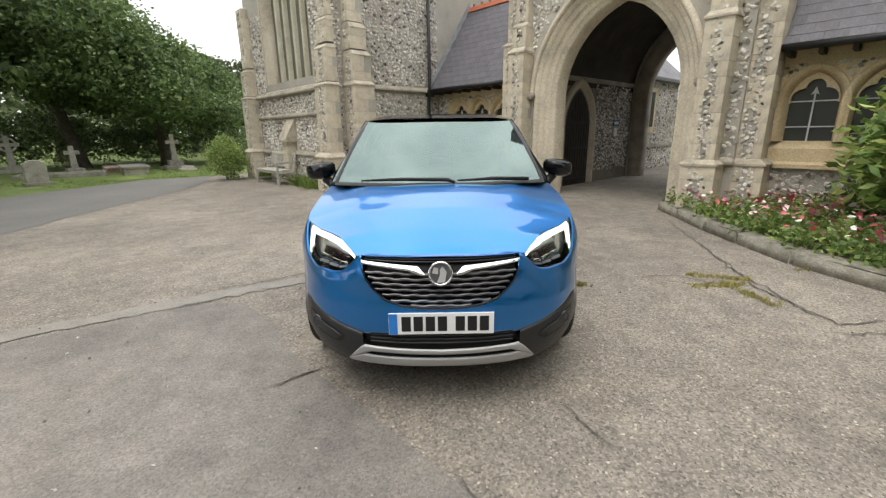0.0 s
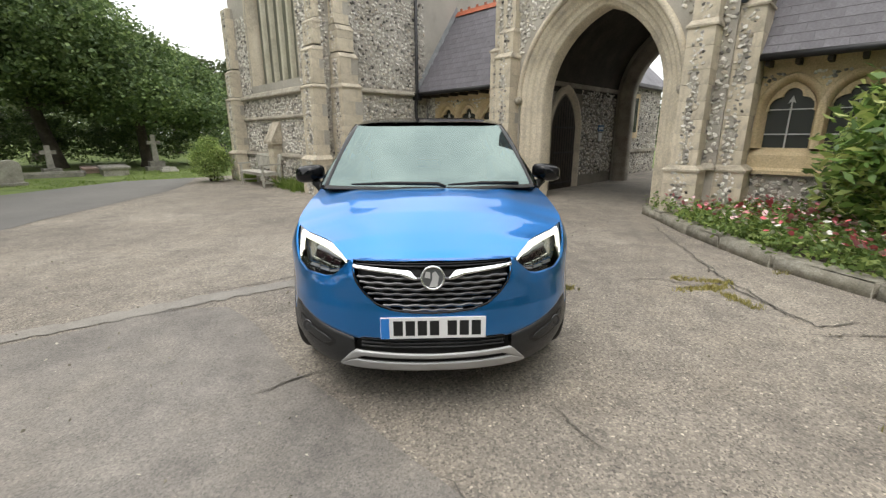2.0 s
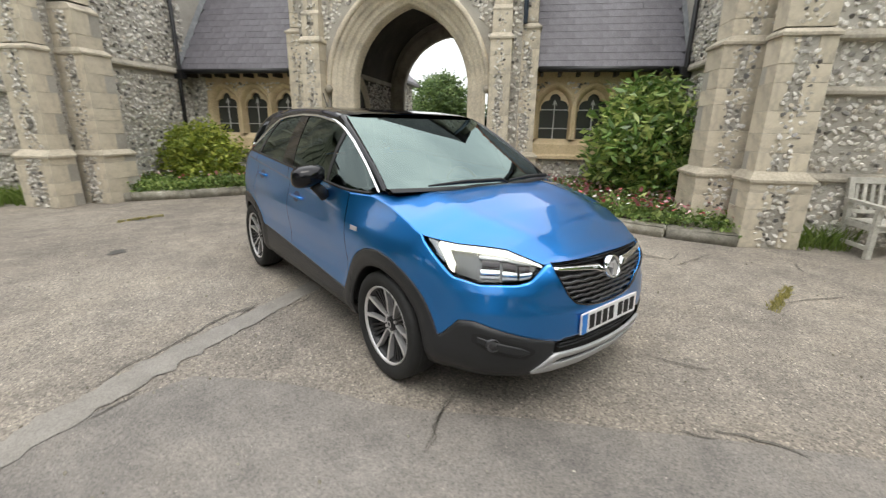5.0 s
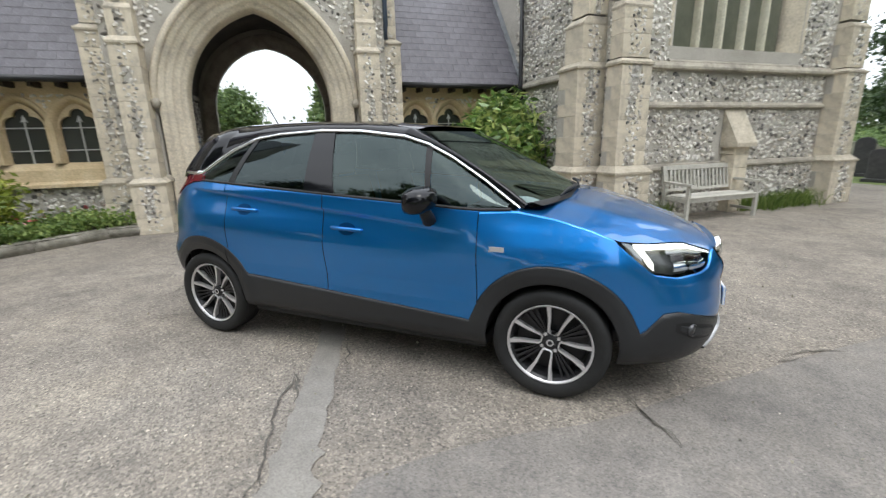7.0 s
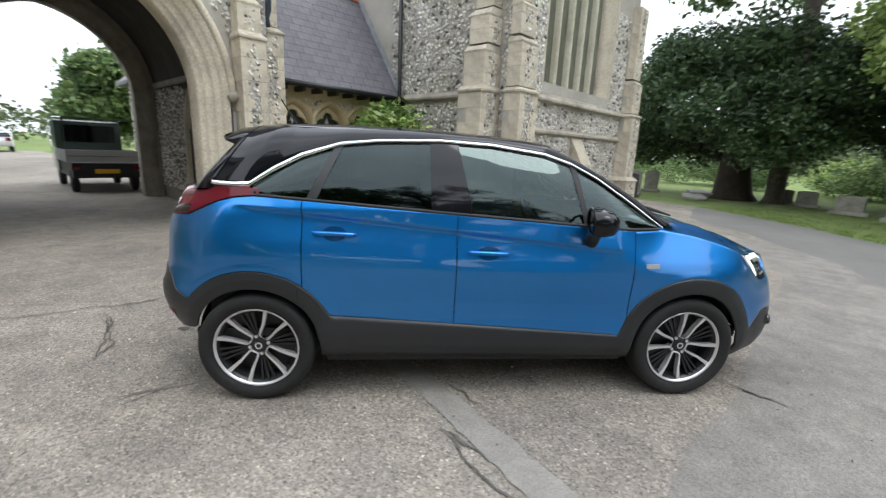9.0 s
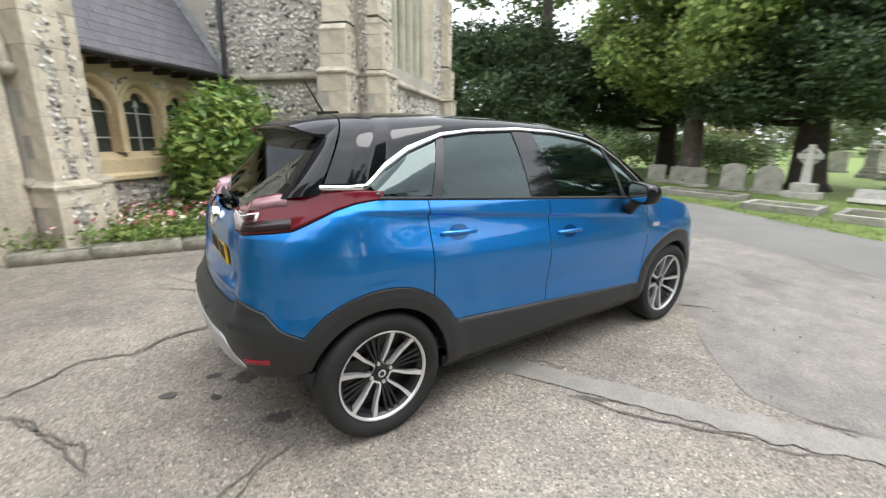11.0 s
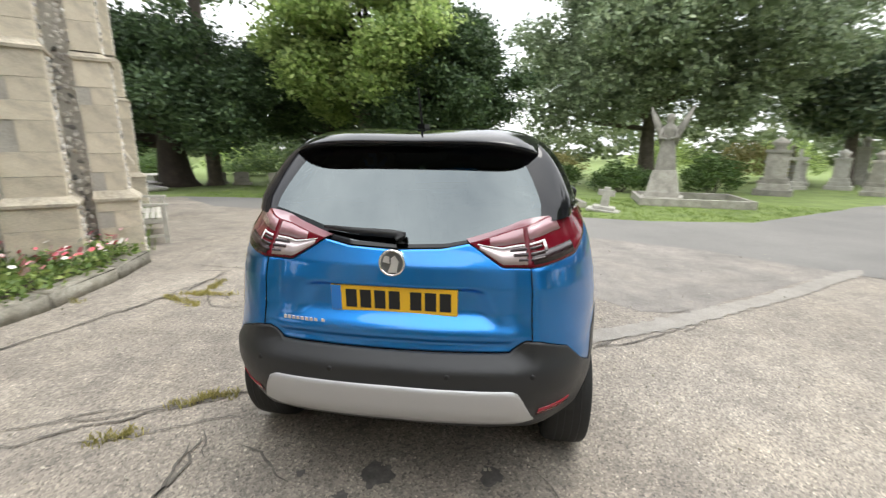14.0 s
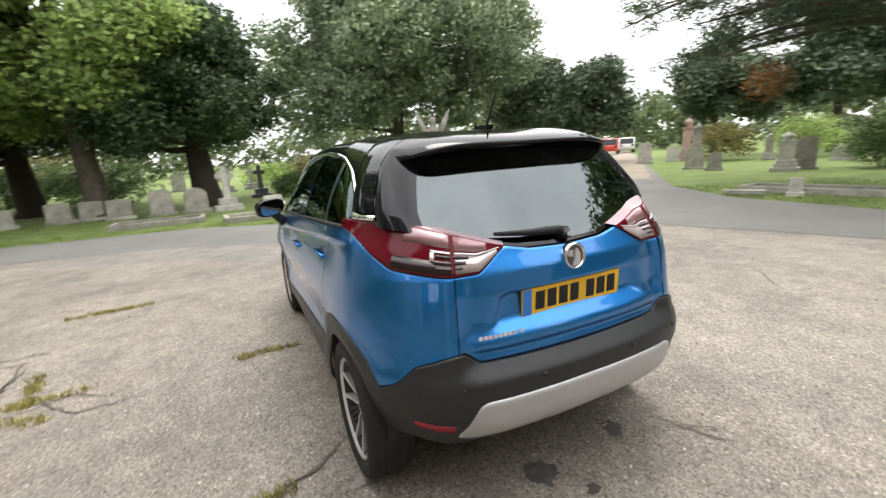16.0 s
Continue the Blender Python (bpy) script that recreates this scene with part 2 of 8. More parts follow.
M_FLINTWALL = flint_wall()
M_STONE = surface("weathered_limestone", (0.66, 0.585, 0.455), (0.40, 0.36, 0.295), (0.76, 0.69, 0.56), 1.6, 30, 0.9, 0.35, 0.01, 0.10)
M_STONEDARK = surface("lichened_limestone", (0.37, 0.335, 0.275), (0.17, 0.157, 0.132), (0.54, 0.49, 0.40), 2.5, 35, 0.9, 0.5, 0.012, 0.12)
M_STONEMID = surface("weathered_offset_stone", (0.52, 0.46, 0.36), (0.26, 0.24, 0.20), (0.66, 0.60, 0.48), 4.0, 35, 0.9, 0.4, 0.01, 0.10)
M_BATH = surface("yellow_bath_stone", (0.66, 0.525, 0.325), (0.52, 0.395, 0.225), (0.74, 0.63, 0.44), 2.2, 40, 0.9, 0.3, 0.008, 0.08)
M_SLATE = surface("grey_roof_slate", (0.155, 0.148, 0.165), (0.105, 0.10, 0.115), (0.235, 0.228, 0.24), 2.0, 30, 0.6, 0.3, 0.006, 0.12)
M_TERRACOTTA = surface("terracotta_ridge", (0.42, 0.12, 0.06), (0.3, 0.09, 0.05), (0.5, 0.17, 0.09), 3, 40, 0.8, 0.2, 0.004)
M_IRON = plain("black_painted_iron", (0.012, 0.012, 0.013), 0.45)
M_LEAD = surface("lead_flashing", (0.25, 0.26, 0.27), (0.17, 0.18, 0.19), (0.34, 0.35, 0.36), 6, 40, 0.6, 0.1, 0.004)
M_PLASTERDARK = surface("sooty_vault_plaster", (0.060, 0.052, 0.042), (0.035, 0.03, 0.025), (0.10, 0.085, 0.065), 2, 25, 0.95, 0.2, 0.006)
M_OLDGLASS = plain("leaded_window_glass", (0.05, 0.053, 0.048), 0.25)
M_TALLGLASS = surface("dusty_leaded_glass", (0.13, 0.135, 0.10), (0.09, 0.095, 0.07), (0.18, 0.18, 0.14), 3, 60, 0.35, 0.1, 0.003)
M_OAK = surface("dark_oak_planks", (0.045, 0.033, 0.024), (0.03, 0.022, 0.016), (0.07, 0.05, 0.036), 4, 50, 0.7, 0.4, 0.006)
M_TEAK = surface("silvered_teak", (0.52, 0.50, 0.44), (0.38, 0.365, 0.31), (0.62, 0.60, 0.54), 6, 70, 0.85, 0.3, 0.004, 0.15)


def tarmac(name, coarse):
    """coarse: 1 for open stony tarmac, 0 for the smoother grade."""
    m, nt, b = mat(name)
    big = noise_tex(nt, 0.45, 6, 0.62)
    worn = noise_tex(nt, 1.3, 7, 0.66)
    mid = noise_tex(nt, 4.5, 6, 0.7)
    fine = noise_tex(nt, 42 if coarse else 60, 4, 0.8)
    tc = nt.nodes.new("ShaderNodeTexCoord")
    v = node(nt, "ShaderNodeTexVoronoi", Scale=88.0 if coarse else 130.0)
    nt.links.new(tc.outputs["Object"], v.inputs["Vector"])
    if coarse:
        col = ramp(nt, big, [(0.30, (0.190, 0.173, 0.152)), (0.5, (0.250, 0.228, 0.199)), (0.7, (0.315, 0.289, 0.252))])
        chips = [(0.0, (0.38, 0.37, 0.37)), (0.30, (0.79, 0.78, 0.77)), (0.70, (1.12, 1.10, 1.06)), (0.90, (1.46, 1.41, 1.33)), (1.0, (2.7, 2.6, 2.45))]
    else:
        col = ramp(nt, big, [(0.30, (0.172, 0.162, 0.149)), (0.5, (0.222, 0.208, 0.190)), (0.7, (0.272, 0.255, 0.233))])
        chips = [(0.0, (0.62, 0.62, 0.63)), (0.40, (0.95, 0.94, 0.93)), (0.86, (1.08, 1.06, 1.04)), (0.96, (1.3, 1.27, 1.22)), (1.0, (2.6, 2.5, 2.4))]
    col = mix(nt, "MULTIPLY", 1.0, col, ramp(nt, worn, [(0.34, (0.78, 0.78, 0.79)), (0.50, (1.0, 1.0, 1.0)), (0.62, (1.05, 1.04, 1.02)), (0.72, (1.28, 1.26, 1.22))]))
    col = mix(nt, "MULTIPLY", 1.0, col, ramp(nt, mid, [(0.32, (0.80, 0.79, 0.79)), (0.66, (1.13, 1.12, 1.11))]))
    col = mix(nt, "MULTIPLY", 1.0, col, ramp(nt, fine, [(0.32, (0.72, 0.72, 0.72)), (0.66, (1.20, 1.19, 1.18))]))
    col = mix(nt, "MULTIPLY", 1.0, col, ramp(nt, v.outputs["Color"], chips))
    nt.links.new(col, b.inputs["Base Color"])
    b.inputs["Roughness"].default_value = 0.88
    bump(nt, b, v.outputs["Distance"], 0.5 if coarse else 0.25, 0.005)
    return m


M_TARMAC = tarmac("worn_stony_tarmac", 1)
M_TARMACFINE = tarmac("smoother_worn_tarmac", 0)
M_ROAD = surface("smoother_road_tarmac", (0.182, 0.174, 0.162), (0.145, 0.139, 0.130), (0.215, 0.205, 0.190), 0.5, 90, 0.9, 0.35, 0.004)
M_GRASSBASE = surface("grass_and_moss", (0.150, 0.206, 0.053), (0.094, 0.131, 0.037), (0.225, 0.275, 0.081), 1.2, 45, 0.95, 0.6, 0.03)
M_SOIL = surface("bed_soil", (0.06, 0.045, 0.03), (0.04, 0.03, 0.02), (0.09, 0.07, 0.05), 4, 50, 1.0, 0.7, 0.03)

# building frame: p along the front, q away from the forecourt
UX, UY, NX, NY = 0.669, -0.743, 0.743, 0.669
BM = Matrix(((UX, NX, 0, -1.25 * UX), (UY, NY, 0, -1.25 * UY), (0, 0, 1, 0), (0, 0, 0, 1)))


def at(p, q, z=0.0):
    return BM @ Vector((p, q, z))


# ---------- ground ----------
bm = bmesh.new()
R = 900
sheet(bm, [[(x, y, -0.012) for x in (-R, -200, -60, -20, 20, 60, 200, R)] for y in (R, 200, 60, 20, -20, -60, -200, -R)])
bm.normal_update()
if bm.faces[:][0].normal.z < 0:
    bmesh.ops.reverse_faces(bm, faces=bm.faces[:])
solo("ground", bm, M_GRASSBASE, "grassy cemetery ground with moss and bare patches", "ground", kind="structure", normals=False)
EDGE = [(-10.9, 6.3), (-9.8, 3.0), (-9.2, -0.2), (-9.5, -3.0), (-11.0, -5.7), (-22.0, -15.7), (-46.0, -37.5), (-43.5, -39.5), (-20.0, -17.6), (-9.7, -9.8), (-6.0, -6.9), (-3.7, -6.6),
        (-1.0, -7.2), (0.2, -7.5), (2.3, -8.8), (6.1, -9.3), (10.1, -9.1)]
EDGE += [tuple(at(p, q)[:2]) for p, q in ((15.2, 4.0), (15.2, 12.0), (11.0, 14.5), (2.6, 14.5), (2.2, 22.0), (2.2, 45.0), (-2.2, 45.0), (-2.4, 22.0), (-3.0, 14.5), (-11.0, 14.5), (-13.2, 12.0), (-12.6, 1.8))]
EDGE += [(-10.0, 10.2), (-10.5, 8.1)]


def rough_edge(pts, step=0.35, amount=0.10, seed=3):
    out = []
    for i, a in enumerate(pts):
        a, b = Vector((*a, 0)), Vector((*pts[(i + 1) % len(pts)], 0))
        n = max(1, int((b - a).length / step))
        for k in range(n):
            p = a.lerp(b, k / n)
            out.append((p.x + amount * noise.noise(p * 0.9 + Vector((seed, 0, 0))), p.y + amount * noise.noise(p * 0.9 + Vector((0, seed, 5)))))
    return out


def flat(bm, pts, z):
    """A level sheet with any outline."""
    ring = [Vector((x, y, z)) for x, y in pts]
    vs = [bm.verts.new(p) for p in ring]
    for tri in tessellate_polygon([ring]):
        a, b, c = (vs[k] for k in tri)
        up = (b.co - a.co).cross(c.co - a.co).z
        if abs(up) > 1e-9:
            bm.faces.new((a, b, c) if up > 0 else (a, c, b))
    return bm


bm = flat(bmesh.new(), rough_edge(EDGE), 0.0)
solo("forecourt", bm, M_TARMAC, "worn grey tarmac forecourt with cracks and grass in joints", "pavement", kind="structure", normals=False)


# ---------- chapel building ----------
def side(s, ps):
    """Reflect p for the left half."""
    return [(s * p, q, z) for p, q, z in ps]


def bbox(bm, s, p0, p1, q0, q1, z0, z1, bevel=0.0):
    a, b = sorted((s * p0, s * p1))
    return box(bm, a, b, q0, q1, z0, z1, bevel)


def arch_path(a, spring, apex, foot=0.0, n=14):
    """Points (p, z, outward normal) up the left jamb, over a pointed arch, and down."""
    h = apex - spring
    r = (a * a + h * h) / (2 * a)
    c = r - a
    end = math.atan2(h, c)
    left = [(-a, foot, -1.0, 0.0), (-a, spring, -1.0, 0.0)]
    for k in range(1, n + 1):
        t = end * k / n
        left.append((c - r * math.cos(t), spring + r * math.sin(t), -math.cos(t), math.sin(t)))
    right = [(-p, z, -nx, nz) for p, z, nx, nz in left[:-1]][::-1]
    left[-1] = (0.0, apex, 0.0, 1.0)
    return left + right


def arch_sweep(bm, path, profile, p0=0.0):
    return sheet(bm, [[(p0 + p + nx * o, q, z + nz * o) for o, q in profile] for p, z, nx, nz in path])


def wall_over_arch(bm, path, o, q0, q1, p0, p1, top, foot=0.0):
    """Wall of thickness q0 to q1 between p0 and p1, open under the path pushed out by o."""
    pts = [(p + nx * o, z + nz * o) for p, z, nx, nz in path]
    for q in (q0, q1):
        grid = [[(p0, q, foot), (p0, q, top)]] + [[(p, q, z), (p, q, top)] for p, z in pts] + [[(p1, q, foot), (p1, q, top)]]
        grid[1][0] = (pts[0][0], q, foot)
        sheet(bm, grid)
    sheet(bm, [[(p, q0, z), (p, q1, z)] for p, z in pts])
    for p in (p0, p1):
        sheet(bm, [[(p, q0, foot), (p, q1, foot)], [(p, q0, top), (p, q1, top)]])
    sheet(bm, [[(p0, q0, top), (p0, q1, top)], [(p1, q0, top), (p1, q1, top)]])
    return bm


def flint_nodules():
    m, nt, b = mat("knapped_flints")
    rnd = nt.nodes.new("ShaderNodeNewGeometry").outputs["Random Per Island"]
    col = ramp(nt, rnd, [(0.0, (0.10, 0.098, 0.095)), (0.10, (0.26, 0.25, 0.24)), (0.24, (0.56, 0.54, 0.51)), (0.45, (0.78, 0.76, 0.72)), (0.85, (0.86, 0.84, 0.80)), (1.0, (0.66, 0.59, 0.49))])
    col = mix(nt, "MULTIPLY", 1.0, col, ramp(nt, noise_tex(nt, 38, 4), [(0.3, (0.62, 0.61, 0.6)), (0.68, (1.15, 1.15, 1.14))]))
    col = mix(nt, "MULTIPLY", 1.0, col, ramp(nt, noise_tex(nt, 0.9, 4), [(0.3, (0.72, 0.70, 0.66)), (0.65, (1.08, 1.07, 1.06))]))
    nt.links.new(col, b.inputs["Base Color"])
    b.inputs["Roughness"].default_value = 0.62
    return m


M_FLINT = flint_nodules()


def mortar_mat():
    return surface("lime_mortar", (0.47, 0.44, 0.385), (0.33, 0.305, 0.26), (0.57, 0.54, 0.48), 0.9, 60, 0.95, 0.5, 0.01)


M_MORTAR = mortar_mat()


def flints(parent, origin, e1, n, width, z0, z1, keep=None, seed=1, size=0.098, label="", name="flint_facing"):
    """Irregular knapped flints bedded on a wall face: origin and e1 along the face, n outwards."""
    rng = np.random.default_rng(seed)
    o, e1, n = np.array(origin, float), np.array(e1, float), np.array(n, float)
    size *= 0.98
    cells = []
    nz, nx_ = max(1, int((z1 - z0) / (size * 0.80))), max(1, int(width / (size * 0.98)))
    for r in range(nz + 1):
        for k in range(nx_ + 1):
            cx = (k + 0.5 * (r % 2) + rng.uniform(-0.42, 0.42)) * size * 0.98
            cz = z0 + (r + 0.5 + rng.uniform(-0.42, 0.42)) * size * 0.80
            if 0.02 < cx < width - 0.02 and z0 < cz < z1 - 0.01 and (keep is None or keep(cx, cz)):
                cells.append((cx, cz, size * rng.uniform(0.62, 1.28), size * rng.uniform(0.52, 0.98)))
    if not cells:
        return None
    c = np.array(cells)
    N, K = len(c), 7
    a = np.linspace(0, 2 * np.pi, K, endpoint=False)[None] + rng.uniform(0, 1, (N, 1)) + rng.uniform(-0.25, 0.25, (N, K))
    rx = c[:, 2:3] * 0.5 * rng.uniform(0.80, 1.08, (N, K))
    rz = c[:, 3:4] * 0.5 * rng.uniform(0.80, 1.10, (N, K))
    roll = rng.uniform(-0.9, 0.9, (N, 1))
    ht = rng.uniform(0.010, 0.028, (N, 1))
    ex, ez = rx * np.cos(a) * np.cos(roll) - rz * np.sin(a) * np.sin(roll), rx * np.cos(a) * np.sin(roll) + rz * np.sin(a) * np.cos(roll)
    X0, Z0 = c[:, 0:1] + ex, c[:, 1:2] + ez
    k1 = rng.uniform(0.62, 0.82, (N, 1))
    X1, Z1 = c[:, 0:1] + k1 * ex, c[:, 1:2] + k1 * ez
    tilt = rng.uniform(-0.012, 0.012, (N, 2))
    D0 = np.full((N, K), -0.004)
    D1 = ht + tilt[:, :1] * np.cos(a) + tilt[:, 1:] * np.sin(a)
    X2, Z2, D2 = c[:, 0:1], c[:, 1:2], ht + rng.uniform(-0.002, 0.008, (N, 1))
    X, Z, D = np.hstack([X0, X1, X2]), np.hstack([Z0, Z1, Z2]), np.hstack([D0, D1, D2])
    P = o[None, None] + X[..., None] * e1 + D[..., None] * n
    P[..., 2] += Z - 0.0
    faces = []
    V = 2 * K + 1
    for i in range(N):
        b0 = i * V
        for k in range(K):
            k2 = (k + 1) % K
            faces.append((b0 + k, b0 + k2, b0 + K + k2, b0 + K + k))
            faces.append((b0 + K + k, b0 + K + k2, b0 + 2 * K))
    me = bpy.data.meshes.new(name)
    me.from_pydata(P.reshape(-1, 3).tolist(), [], faces)
    me.materials.append(M_FLINT)
    ob = new(name, me)
    ob.parent = parent
    return tagged(ob, label or "bedded knapped flints", kind="stuff")


def block(parent, s, p0, p1, q0, q1, z0, z1, material, name="stone_block"):
    """One dressed stone; all stones of a material share a bevelled cube."""
    key = material.name
    if key not in BLOCKS:
        bm = bmesh.new()
        box(bm, -0.5, 0.5, -0.5, 0.5, -0.5, 0.5)
        bmesh.ops.bevel(bm, geom=bm.edges[:], offset=0.010, segments=1, affect="EDGES")
        BLOCKS[key] = finish("stone_block", bm, material)
    ob = new(name, BLOCKS[key])
    ob.parent = parent
    ob.matrix_local = Matrix.LocRotScale((s * (p0 + p1) / 2, (q0 + q1) / 2, (z0 + z1) / 2), None, (abs(p1 - p0), abs(q1 - q0), z1 - z0))
    return ob


BLOCKS = {}


def mould(bm, s, p0, p1, q0, q1, z, out=0.06, h=0.07, slope=0.07):
    """A projecting string with a weathered top round a rectangle."""
    a, b = sorted((s * p0, s * p1))
    lo = [(a - out, q0 - out), (b + out, q0 - out), (b + out, q1 + out), (a - out, q1 + out)]
    mid = [(a - out * 0.4, q0 - out * 0.4), (b + out * 0.4, q0 - out * 0.4), (b + out * 0.4, q1 + out * 0.4), (a - out * 0.4, q1 + out * 0.4)]
    hi = [(a, q0), (b, q0), (b, q1), (a, q1)]
    rings = [[(x, y, z - h * 0.55) for x, y in mid], [(x, y, z - h * 0.25) for x, y in lo], [(x, y, z + h * 0.3) for x, y in lo], [(x, y, z + slope + h * 0.3) for x, y in hi]]
    vr = [[bm.verts.new(p) for p in r] for r in rings]
    for A, B in zip(vr, vr[1:]):
        for k in range(4):
            bm.faces.new((A[k], A[(k + 1) % 4], B[(k + 1) % 4], B[k]))
    bm.faces.new(vr[0][::-1])
    bm.faces.new(vr[-1])
    return bm


def buttress(parent, s, stages, seed):
    """stages: (p0, p1, q0, q1, z0, z1) from the foot up; stone quoins over a flint core, a sloped offset on each stage."""
    rng = np.random.default_rng(seed)
    root = new("buttress")
    root.parent = parent
    tagged(root, "stepped limestone and flint buttress")
    core = bmesh.new()
    caps = bmesh.new()
    for i, (p0, p1, q0, q1, z0, z1) in enumerate(stages):
        bbox(core, s, p0 + 0.012, p1 - 0.012, q0 + 0.012, q1, z0, z1)
        z, k = z0, int(rng.integers(2))
        along_p = (p1 - p0) >= 0.30
        while z < z1 - 0.04:
            h = min(rng.uniform(0.20, 0.34), z1 - z)
            if z1 - z - h < 0.12:
                h = z1 - z
            w = p1 - p0
            g = 0.0018
            if rng.random() < 0.45:
                block(root, s, p0, p1, q0, q1 - 0.02, z + g, z + h - g, M_STONE)
            else:
                wl = w * rng.uniform(0.28, 0.46)
                wr = w * rng.uniform(0.28, 0.46)
                dl, dr = ((q1 - q0) * (0.95 if k % 2 else 0.6)), ((q1 - q0) * (0.6 if k % 2 else 0.95))
                block(root, s, p0, p0 + wl, q0, q0 + dl, z + g, z + h - g, M_STONE)
                block(root, s, p1 - wr, p1, q0, q0 + dr, z + g, z + h - g, M_STONE)
            k += 1
            z += h
        if i + 1 < len(stages):
            n = stages[i + 1]
            a, b = sorted((s * p0, s * p1))
            c, d = sorted((s * n[0], s * n[1]))
            out = 0.024 if i < 2 else 0.005
            lo = [(a - out, q0 - out), (b + out, q0 - out), (b + out, q1), (a - out, q1)]
            hi = [(c, n[2]), (d, n[2]), (d, n[3]), (c, n[3])]
            rise = max(0.06, 1.1 * max(n[2] - q0, abs(n[0] - p0), abs(n[1] - p1)))
            rings = [[(x, y, z1 - 0.022) for x, y in lo], [(x, y, z1 + 0.012) for x, y in lo], [(x, y, z1 + rise) for x, y in hi]]
            vr = [[caps.verts.new(p) for p in r] for r in rings]
            for A, B in zip(vr, vr[1:]):
                for j in range(4):
                    caps.faces.new((A[j], A[(j + 1) % 4], B[(j + 1) % 4], B[j]))
            caps.faces.new(vr[0][::-1])
    part("core", core, M_MORTAR, root)
    part("weathering", caps, M_STONEMID, root, "lichened sloping offsets")
    f0 = stages[0]
    for i, (p0, p1, q0, q1, z0, z1) in enumerate(stages):
        flints(root, (s * (p0 if s > 0 else p1) if s > 0 else -p1, q0 + 0.012, z0), (1, 0, 0), (0, -1, 0), p1 - p0, 0.03, z1 - z0 - 0.02,
               lambda x, z, w=p1 - p0: 0.25 * w < x < 0.75 * w, seed + i, 0.085)
    return root


GATE_FRONT, GATE_BACK = 5.40, 11.2
A_FRONT = arch_path(1.24, 2.15, 3.80, 0.0, 18)
A_BACK = arch_path(1.52, 2.42, 4.15, 0.0, 18)
GATE = thing("gatehouse", "flint and limestone gatehouse with tall pointed carriage arch", "gatehouse", m=BM, kind="structure")
bm = bmesh.new()
wall_over_arch(bm, A_FRONT, 0.44, GATE_FRONT, GATE_FRONT + 0.55, -2.3, 2.3, 5.4)
part("front_wall", bm, M_MORTAR, GATE, "flint wall above the arch")
fh = lambda x: max([z + nz * 0.52 for p, z, nx, nz in A_FRONT if abs(p + nx * 0.52 - x) < 0.16] or [0])
flints(GATE, (-2.3, GATE_FRONT, 0), (1, 0, 0), (0, -1, 0), 4.6, 0.95, 5.2, lambda x, z: (abs(x - 2.3) > 1.78 or z > fh(x - 2.3) + 0.04), 21)
bm = bmesh.new()
arch_sweep(bm, A_FRONT, [(0, 6.0), (0, 5.66), (0.03, 5.62), (0.07, 5.61), (0.09, 5.57), (0.12, 5.55), (0.17, 5.545), (0.20, 5.50), (0.22, 5.47), (0.27, 5.46), (0.30, 5.42), (0.33, 5.375), (0.40, 5.37)])
part("front_arch", bm, M_STONE, GATE, "moulded limestone arch", True)
bm = bmesh.new()
hood = [pt for pt in A_FRONT if pt[1] >= 2.1]
arch_sweep(bm, hood, [(0.39, 5.40), (0.39, 5.33), (0.42, 5.30), (0.47, 5.30), (0.50, 5.34), (0.50, 5.41)])
HOOD = part("arch_hood", bm, M_STONE, GATE, "projecting hood mould", True)
for s in (1, -1):
    bm = bmesh.new()
    bmesh.ops.create_icosphere(bm, subdivisions=2, radius=0.085)
    for v in bm.verts:
        v.co = v.co * (1 + 0.25 * noise.noise(v.co * 24)) + Vector((s * 1.67, 5.31, 2.16))
    part("carved_stop", bm, M_STONEDARK, HOOD, "worn carved head stop", True)
bm = bmesh.new()
wall_over_arch(bm, A_BACK, 0.30, GATE_BACK - 0.5, GATE_BACK, -2.6, 2.6, 5.4)
part("back_wall", bm, M_MORTAR, GATE)
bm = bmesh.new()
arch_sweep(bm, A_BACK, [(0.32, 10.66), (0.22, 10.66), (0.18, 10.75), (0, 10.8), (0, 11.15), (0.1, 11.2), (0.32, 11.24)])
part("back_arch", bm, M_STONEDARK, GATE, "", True)
